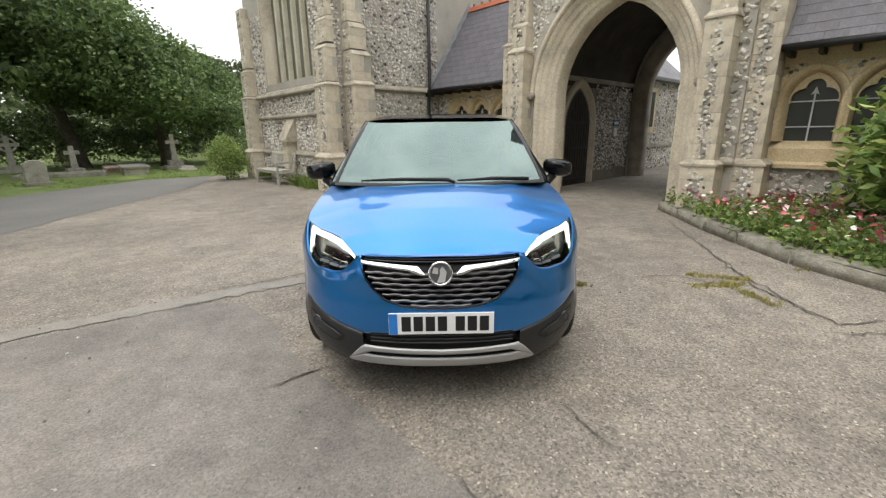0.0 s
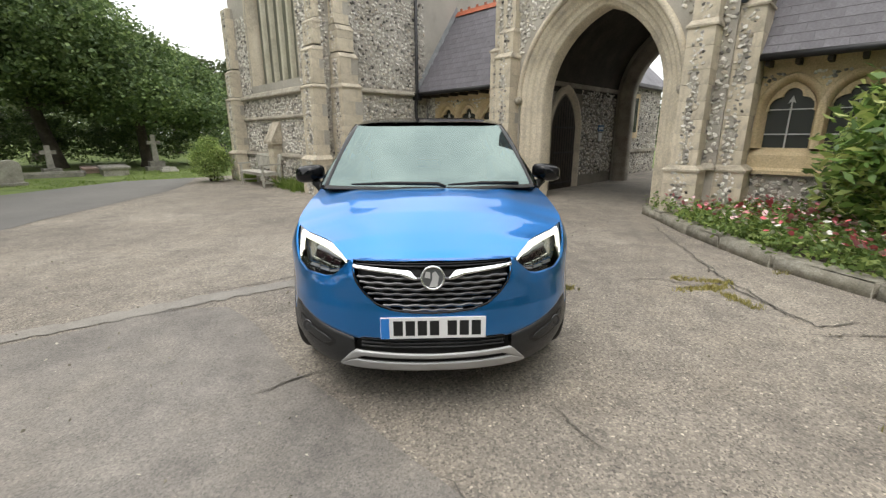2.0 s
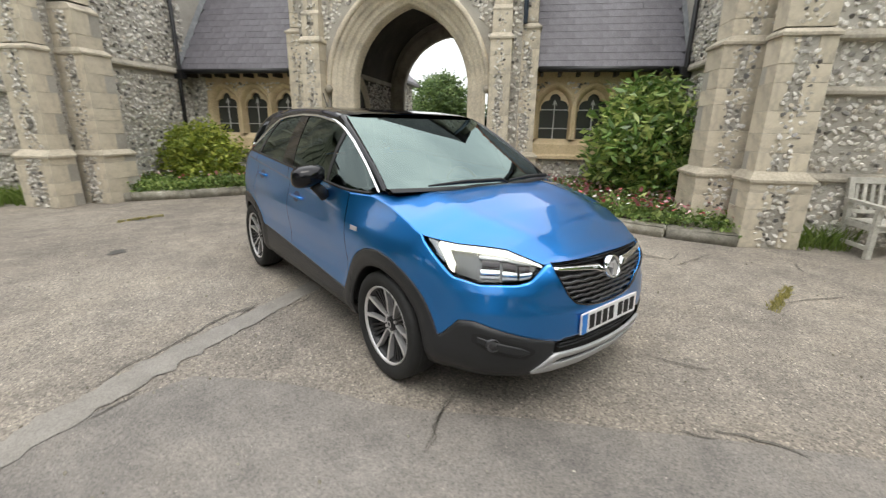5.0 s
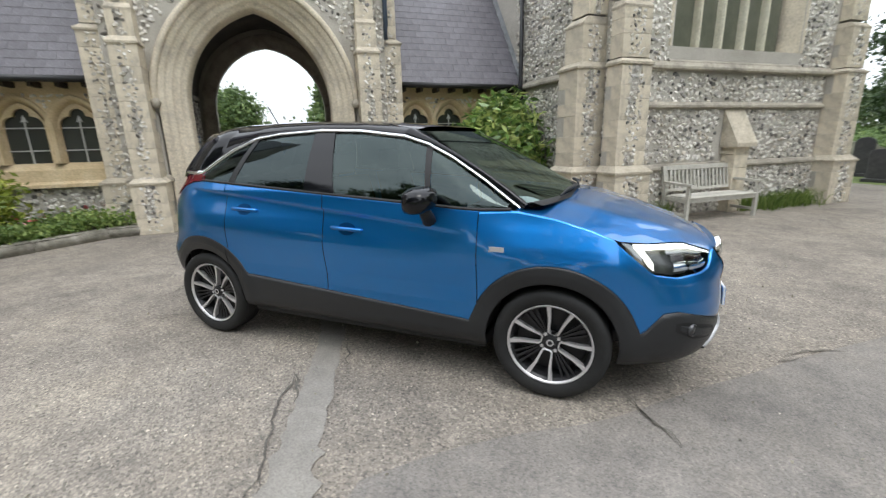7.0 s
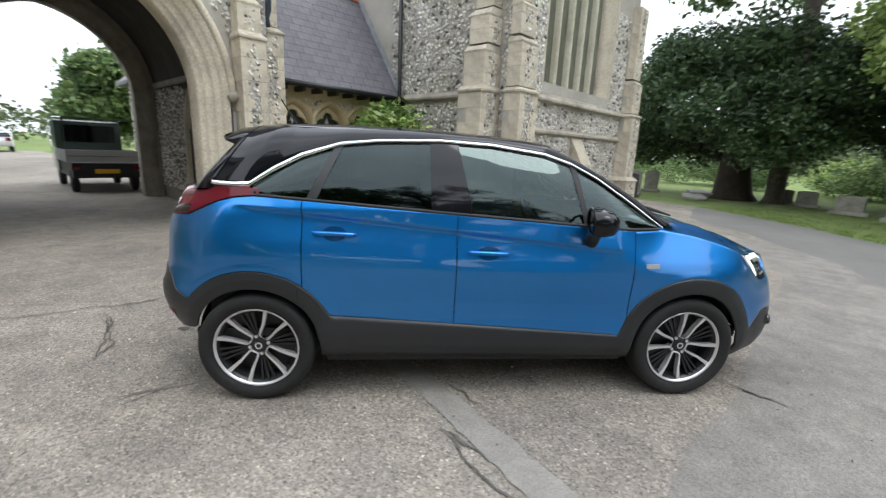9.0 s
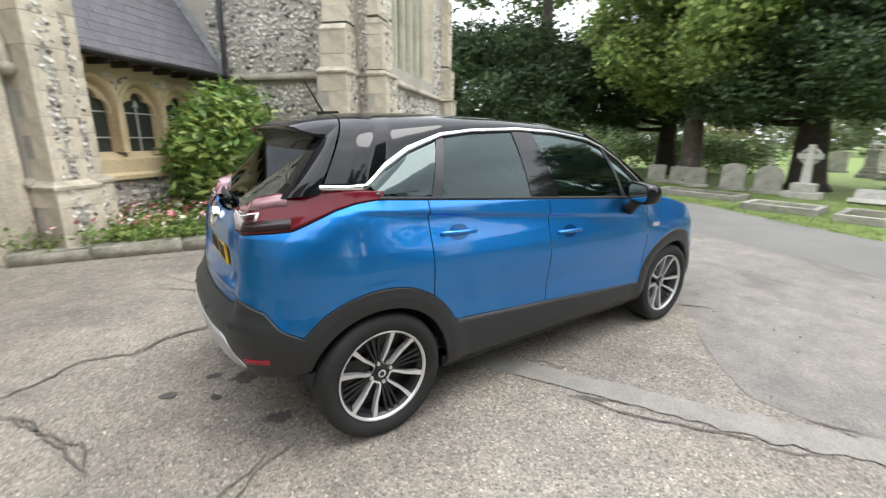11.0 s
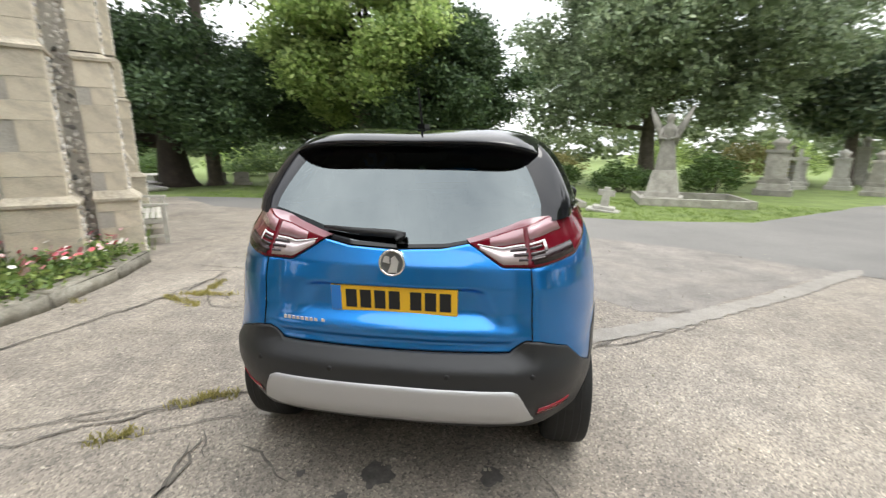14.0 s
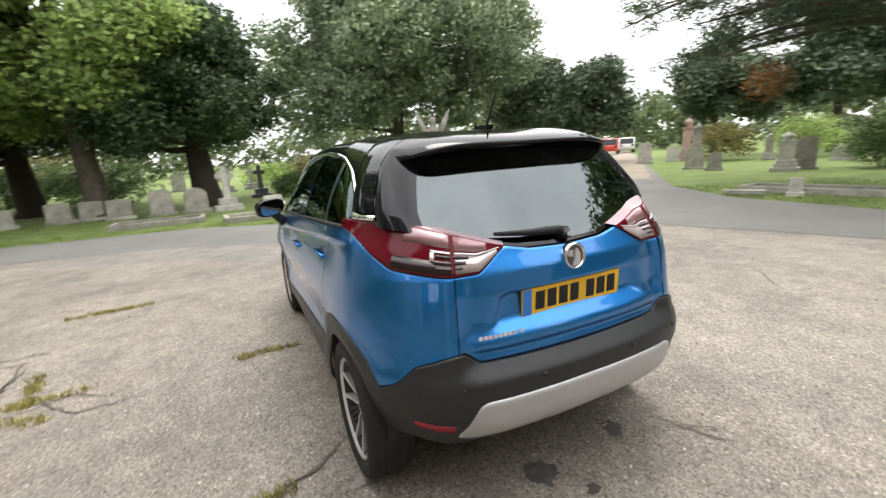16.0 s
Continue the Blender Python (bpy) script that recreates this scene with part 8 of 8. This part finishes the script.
bm = bmesh.new()
patch(bm, -0.995, 0.995, 0.02, 0.995, 30, 22)
WS = part("windscreen", bm, M_WSCREEN, CAR, "sloping windscreen mirroring the bright sky", True)
bm = bmesh.new()
patch(bm, -0.995, 0.995, 0.0, 0.10, 28, 3, 0.004)
patch(bm, -0.995, 0.995, 0.95, 1.0, 28, 2, 0.004)
patch(bm, -0.995, -0.95, 0.10, 0.95, 2, 20, 0.004)
patch(bm, 0.95, 0.995, 0.10, 0.95, 2, 20, 0.004)
part("windscreen_border", bm, M_BLACK, WS, "black printed border", True)
bm = bmesh.new()
patch(bm, -0.14, 0.14, 0.86, 0.96, 6, 4, 0.012)
part("sensor_pad", bm, M_BLACK, WS)
for pts in ([(-0.52, -1.285, 1.122), (-0.25, -1.30, 1.130), (0.05, -1.318, 1.126), (0.10, -1.33, 1.108)], [(0.12, -1.325, 1.120), (0.35, -1.30, 1.128), (0.60, -1.245, 1.118)]):
    bm = bmesh.new()
    tube(bm, pts, [0.006, 0.013, 0.014, 0.010][:len(pts)], 6)
    part("wiper", bm, M_BLACK, CAR, "", True)
bm = bmesh.new()
sheet(bm, [[(x, -1.30 + 0.13 * (x / 0.72) ** 2 - dy, z) for x in np.linspace(-0.72, 0.72, 21)] for dy, z in ((0.05, 1.090), (0.0, 1.104), (-0.05, 1.10))])
part("scuttle", bm, M_BLACK, CAR, "", True)


# upper tailgate: one curved shell from seam to seam, glass in the middle, gloss black wrap at the sides
SEAM = sorted([(z, x, y) for x, y, z in roof_row(1.512)[:25]])


def tail_shell(a, z):
    """a from 0 in the middle to 1 at the roof seam, at height z."""
    zs = [q[0] for q in SEAM]
    xs, ys = float(np.interp(z, zs, [q[1] for q in SEAM])), float(np.interp(z, zs, [q[2] for q in SEAM])) + 0.006
    yg = 1.800 - 0.345 * (z - 1.10) / 0.415
    xg = xs - 0.148
    if a < 0.75:
        t = a / 0.75
        return (xg * t, yg - 0.022 * t ** 2.5, z)
    t = (a - 0.75) / 0.25
    p, c, e = Vector((xg, yg - 0.022)), Vector((xs - 0.008, yg - 0.048)), Vector((xs, ys))
    q = p * (1 - t) ** 2 + c * 2 * t * (1 - t) + e * t * t
    return (q.x, q.y, z)


def tail_foot(a):
    z = 1.15
    for _ in range(5):
        x = tail_shell(a, z)[0]
        u = U_REAR(min(0.72, max(0.001, x)))
        z = lerp_table(GLASS_LOW, u) if x < 0.315 else lerp_table(TAIL_TOP, u)
    return min(z, 1.25)


def tail_column(a, s=1, rows=16, v0=0.0, v1=1.0):
    z0 = tail_foot(a)
    out = []
    for k in range(rows + 1):
        v = v0 + (v1 - v0) * k / rows
        x, y, z = tail_shell(a, z0 + (1.52 - z0) * v)
        out.append((s * x, y, z))
    return out


A_GLASS = 0.755
bm = bmesh.new()
sheet(bm, [tail_column(abs(a), 1 if a >= 0 else -1, 14, 0.03, 1.0) for a in np.linspace(-A_GLASS, A_GLASS, 33)])
RG = part("rear_window_glass", bm, M_REARGLASS, CAR, "dark rear window mirroring the sky", True)
bm = bmesh.new()
for s in (1, -1):
    sheet(bm, [tail_column(a, s, 14) for a in np.linspace(A_GLASS, 1.0, 14)])
sheet(bm, [tail_column(abs(a), 1 if a >= 0 else -1, 1, 0.0, 0.03) for a in np.linspace(-A_GLASS, A_GLASS, 33)])
part("rear_window_border", bm, M_BLACKGLOSS, RG, "gloss black wrap round the rear window", True)
# lamp tops reach in under the shell; sky sheen is mixed into their colour
for s in (1, -1):
    bm = bmesh.new()
    grid = []
    for u in columns(U_SIDE(1.50), U_REAR(0.315), 0.02):
        zt = lerp_table(TAIL_TOP, u)
        x, y, z = body(u, zt, 0.004)
        grid.append([(s * x, y, z), (s * (x - 0.02), y - 0.045, z + 0.006), (s * (x - 0.06), y - 0.14, z + 0.008)])
    sheet(bm, grid)
    part("lamp_top", bm, M_PINKLAMP, CAR, "red lamp top with sky sheen in its colour", True)
# roof spoiler: a brim that carries the roof on behind the seam
rib = roof_row(1.512)[8:-8]
bm = bmesh.new()
rows = []
for x, y, z in rib:
    t = abs(x) / abs(rib[0][0])
    w = 1 - t ** 9
    ye, ze = 1.37 + 0.207 * w ** 0.5 - 0.02 * t * t, z - 0.020 - 0.030 * w - 0.012 * t
    ye = max(ye, y + 0.012)
    rows.append([(x, y + 0.004, z), (x, y + (ye - y) * 0.5, z + (ze - z) * 0.42 + 0.004), (x, ye - 0.008, ze), (x, ye, ze - 0.008), (x, ye - 0.006, ze - 0.020), (x * 0.995, ye - (ye - y) * 0.45, ze - 0.034), (x * 0.99, y + 0.03, ze - 0.060)])
sheet(bm, rows)
SPOILER = part("rear_spoiler", bm, M_BLACKGLOSS, CAR, "gloss black roof spoiler", True)
bm = bmesh.new()
box(bm, -0.15, 0.15, 1.566, 1.574, 1.517, 1.527, 0.003)
part("high_brake_light", bm, M_SMOKE, SPOILER)
bm = bmesh.new()
tube(bm, [(-0.02, 1.80, 1.120), (-0.02, 1.798, 1.140), (0.0, 1.790, 1.152)], [0.026, 0.024, 0.014], 8)
tube(bm, [(-0.035, 1.786, 1.150), (0.02, 1.790, 1.155), (0.18, 1.786, 1.163), (0.315, 1.764, 1.172)], [0.014, 0.019, 0.014, 0.008], 6)
part("rear_wiper", bm, M_BLACK, RG, "", True)
for x in (0.235, -0.235, 0.56, -0.56):
    bm = bmesh.new()
    spin(bm, [(0.0001, 0.002), (0.008, 0.002), (0.0105, 0.0), (0.0115, -0.004)], 14, "z")
    q = body(U_REAR(abs(x)), 0.640, 0.006)
    part("parking_sensor", bm, M_BLACK, CAR, "", True, m=facing(x, q[1], q[2], 0.1 * (1 if x > 0 else -1), 1, 0))
# antenna
bm = bmesh.new()
prism(bm, [(-0.024, 1.14, 1.600), (0.024, 1.14, 1.600), (0.018, 1.26, 1.594), (-0.018, 1.26, 1.594)], (0, 0.015, 0.022))
tube(bm, [(0, 1.235, 1.612), (0, 1.335, 1.775)], [0.0065, 0.004], 6)
part("antenna", bm, M_BLACK, ROOF, "short mast antenna", False)
# handles, mirrors, side badge
def squared(bm, s):
    """Round turning to a soft-cornered mirror case, its lower inner corner drawn in."""
    for v in bm.verts:
        r = math.hypot(v.co.x, v.co.y)
        if r > 1e-5:
            c, d = abs(v.co.x) / r, abs(v.co.y) / r
            f = (c ** 3.4 + d ** 3.4) ** (-1 / 3.4)
            v.co.x, v.co.y = v.co.x * f, v.co.y * f
        x, up = v.co.x * 1.22, v.co.y * 0.80
        if s * x < 0:
            up += 0.20 * min(0.0, up) * s * x / 0.1
        v.co = Vector((x - s * 0.10 * v.co.z, v.co.z, up - 0.10 * s * x))


for s, fd, rd in ((1, FDOOR[0], RDOOR[0]), (-1, FDOOR[1], RDOOR[1])):
    for door, y, z in ((fd, -0.013, 0.918), (rd, 0.855, 1.008)):
        u = U_SIDE(y)
        bm = bmesh.new()
        pts = [body(U_SIDE(y + d), z + h, o) for d, h, o in ((-0.118, -0.004, 0.001), (-0.10, -0.003, 0.010), (-0.04, 0, 0.016), (0.04, 0.002, 0.016), (0.10, 0.003, 0.010), (0.118, 0.004, 0.001))]
        tube(bm, [(s * a, b, c) for a, b, c in pts], [0.008, 0.013, 0.013, 0.013, 0.013, 0.008], 8)
        h = part("handle", bm, M_BLUE, door, "blue door handle", True)
        # flat oval on the skin; its darker blue paints the shade of the handle cup
        bm = bmesh.new()
        grid = []
        for i in range(7):
            for_row = []
            for j in range(7):
                a, b = -1 + i / 3, -1 + j / 3
                r = max(abs(a), abs(b)) / max(1e-6, math.hypot(a, b)) if (a or b) else 1
                q = body(U_SIDE(y + 0.066 * a * r), z + 0.040 * b * r, 0.0015)
                for_row.append((s * q[0], q[1], q[2]))
            grid.append(for_row)
        sheet(bm, grid)
        part("handle_recess", bm, plain("dark_blue_recess", (0.005, 0.085, 0.27), 0.35, 0.9, 0.5), door, "", True)
    bm = bmesh.new()
    prof = [(0.0, -0.085), (0.045, -0.078), (0.075, -0.05), (0.088, 0.0), (0.086, 0.05), (0.078, 0.062), (0.070, 0.056)]
    spin(bm, [(r, h) for r, h in prof], 24, "z")
    squared(bm, s)
    mir = part("door_mirror", bm, M_BLACKGLOSS, CAR, "gloss black door mirror", True, m=pose(s * 0.975, -0.60, 1.135, 0, 0, 14 * s))
    bm = bmesh.new()
    spin(bm, [(0.0001, 0.052), (0.078, 0.052)], 24, "z")
    squared(bm, s)
    part("mirror_glass", bm, M_CHROME, mir)
    bm = bmesh.new()
    tube(bm, [(s * 0.865, -0.60, 1.00), (s * 0.905, -0.60, 1.045), (s * 0.945, -0.60, 1.08)], [0.042, 0.036, 0.032], 10)
    part("mirror_stalk", bm, M_BLACK, CAR, "", True)
    q = body(U_SIDE(-1.0), 0.862, 0.001)
    bm = bmesh.new()
    box(bm, -0.042, 0.042, -0.014, 0.014, 0, 0.004, 0.001)
    part("wing_badge", bm, M_SILVER, CAR, "small chrome side badge", m=facing(s * q[0], q[1], q[2], s, 0, 0.1))


# wheels
def wheel_mesh():
    tyre, rim, arms, dark = bmesh.new(), bmesh.new(), bmesh.new(), bmesh.new()
    spin(tyre, [(0.232, -0.075), (0.250, -0.095), (0.285, -0.106), (0.312, -0.098), (0.322, -0.085), (0.326, -0.06), (0.327, 0.0), (0.326, 0.06),
                (0.322, 0.085), (0.312, 0.098), (0.285, 0.106), (0.250, 0.095), (0.232, 0.075)], 64)
    spin(rim, [(0.225, -0.078), (0.229, -0.084), (0.236, -0.092), (0.239, -0.088), (0.236, -0.078)], 64)
    spin(dark, [(0.227, -0.078), (0.215, -0.06), (0.205, -0.03), (0.20, 0.06)], 48)
    spin(dark, [(0.0001, 0.02), (0.204, 0.02)], 40)
    spin(dark, [(0.0001, -0.048), (0.035, -0.048), (0.05, -0.04), (0.055, -0.02), (0.055, 0.0)], 32)
    for k in range(4):
        base = 2 * math.pi * k / 4
        # a pair of machined spokes that meet in a U at the hub
        for sg in (1, -1):
            pts = []
            for r, off, w0, w1, h in ((0.050, 0.020, 0.010, 0.010, -0.046), (0.060, 0.027, 0.010, 0.006, -0.052), (0.085, 0.032, 0.010, 0.006, -0.058), (0.14, 0.042, 0.0125, 0.008, -0.066), (0.19, 0.058, 0.017, 0.011, -0.074), (0.229, 0.072, 0.021, 0.015, -0.081)):
                e, c, s_ = sg * off, math.cos(base), math.sin(base)
                inner, outer = e - sg * w1, e + sg * w0 * 0.6
                quad = []
                for x, t in ((h, inner), (h, outer), (h + 0.035, outer * 0.96), (h + 0.035, inner * 1.04)):
                    quad.append((x, r * c - t * s_, r * s_ + t * c))
                pts.append(quad)
            ring = [[arms.verts.new(p) for p in q] for q in pts]
            for a, b in zip(ring, ring[1:]):
                for j in range(4):
                    arms.faces.new((a[j], a[(j + 1) % 4], b[(j + 1) % 4], b[j]))
        c, s_ = math.cos(base), math.sin(base)
        quad = [[(x, r * c - t * s_, r * s_ + t * c) for t in (-0.020, -0.012, 0.0, 0.012, 0.020)] for r, x in ((0.046, -0.044), (0.054, -0.050))]
        sheet(arms, quad)
        # three thin dark spokes between the pairs
        for off, w in ((math.pi / 4 - 0.16, 0.005), (math.pi / 4, 0.006), (math.pi / 4 + 0.16, 0.005)):
            a = base + off
            c, s_ = math.cos(a), math.sin(a)
            pts = [((h, r * c - q * s_, r * s_ + q * c), (h, r * c + q * s_, r * s_ - q * c), (h + 0.02, r * c + q * s_, r * s_ - q * c), (h + 0.02, r * c - q * s_, r * s_ + q * c)) for r, h, q in ((0.05, -0.036, w * 0.8), (0.226, -0.068, w * 1.3))]
            ring = [[dark.verts.new(p) for p in q] for q in pts]
            for j in range(4):
                dark.faces.new((ring[0][j], ring[0][(j + 1) % 4], ring[1][(j + 1) % 4], ring[1][j]))
        a = base + math.pi / 4
        hb = bmesh.ops.create_cone(arms, cap_ends=True, segments=6, radius1=0.0105, radius2=0.009, depth=0.02)
        bmesh.ops.rotate(arms, verts=hb["verts"], matrix=Matrix.Rotation(math.pi / 2, 3, "Y"))
        bmesh.ops.translate(arms, verts=hb["verts"], vec=(-0.040, 0.054 * math.cos(a), 0.054 * math.sin(a)))
    spin(dark, [(0.0001, -0.056), (0.020, -0.056), (0.028, -0.053), (0.030, -0.045)], 24)
    spin(arms, [(0.013, -0.0572), (0.018, -0.0575), (0.021, -0.0568)], 24)
    return tyre, rim, arms, dark


tyre, rim, arms, dark = wheel_mesh()
meshes = [finish("tyre", tyre, M_TYRE, True), finish("rim", rim, M_ALLOY, True), finish("spokes", arms, M_ALLOY), finish("inner_spokes", dark, M_ALLOYDARK)]
grooves = bmesh.new()
for h in (-0.05, -0.018, 0.018, 0.05):
    spin(grooves, [(0.3262, h - 0.004), (0.3278, h), (0.3262, h + 0.004)], 64)
meshes.append(finish("tyre_groove", grooves, M_BLACK))
for x, y, spinning in ((-0.762, -1.302, 14), (-0.762, 1.302, 31), (0.762, -1.302, 50), (0.762, 1.302, 3)):
    w = new("wheel", meshes[0])
    w.parent, w.matrix_local = CAR, pose(x, y, 0.327, 0, 0, 0 if x < 0 else 180) @ pose(0, 0, 0, spinning)
    tagged(w, "black tyre on two-tone alloy wheel")
    for me in meshes[1:]:
        o = new(me.name, me)
        o.parent = w
# wheel wells and underside
for c in (-1.302, 1.302):
    for s in (1, -1):
        bm = bmesh.new()
        arc = np.linspace(0.1, math.pi - 0.1, 26)
        rim_x = lambda y: plan_at(U_SIDE(y))[0] - 0.03 - 0.075 * smooth01(1.50, 1.66, abs(y))
        ring = [(c + 0.372 * math.cos(a), 0.325 + 0.372 * math.sin(a)) for a in arc]
        sheet(bm, [[(s * x, y, z) for x in (min(0.860, rim_x(y)), 0.55)] for y, z in ring])
        prism(bm, [(s * 0.55, y, z) for y, z in ring[::2]], (-s * 0.01, 0, 0))
        part("wheel_well", bm, M_BLACK, CAR, "", True)
bm = bmesh.new()
box(bm, -0.80, 0.80, -0.92, 0.92, 0.22, 0.30, 0.02)
box(bm, -0.50, 0.50, -1.95, -0.93, 0.24, 0.32, 0.02)
box(bm, -0.50, 0.50, 0.93, 1.60, 0.36, 0.44, 0.02)
part("underbody", bm, M_BLACK, CAR)
# cabin
bm = bmesh.new()
box(bm, -0.70, 0.70, -1.05, -0.72, 0.70, 1.06, 0.05)
part("dashboard", bm, M_INTERIOR, CAR, "", True)
bm = bmesh.new()
box(bm, -0.78, 0.78, -0.9, 1.65, 0.34, 0.42)
box(bm, -0.72, 0.72, 1.25, 1.60, 0.42, 1.02, 0.02)
part("cabin_floor", bm, M_INTERIOR, CAR)
for x in (-0.36, 0.36):
    for y, n in ((-0.12, "front_seat"), (0.72, "rear_seat")):
        bm = bmesh.new()
        box(bm, x - 0.25, x + 0.25, y - 0.25, y + 0.27, 0.45, 0.62, 0.05)
        prism(bm, [(x - 0.24, y + 0.18, 0.55), (x - 0.24, y + 0.34, 0.55), (x - 0.20, y + 0.48, 1.20), (x - 0.20, y + 0.38, 1.20)], (0.44, 0, 0))
        box(bm, x - 0.13, x + 0.13, y + 0.42, y + 0.51, 1.22, 1.38, 0.03)
        part(n, bm, M_SEAT, CAR, "", True)
bm = bmesh.new()
ring = [(0.36 + 0.18 * math.cos(a), -0.60 + 0.07 * math.sin(a), 0.96 + 0.165 * math.sin(a)) for a in np.linspace(0, 2 * math.pi, 25)]
tube(bm, ring, 0.014, 6, False)
tube(bm, [(0.20, -0.6, 0.96), (0.36, -0.63, 0.95), (0.52, -0.6, 0.96)], [0.012, 0.05, 0.012], 6)
part("steering_wheel", bm, M_BLACK, CAR, "", True)
bm = bmesh.new()
box(bm, -0.11, 0.11, -0.52, -0.49, 1.40, 1.46, 0.008)
part("inner_mirror", bm, M_BLACK, CAR, "", True)
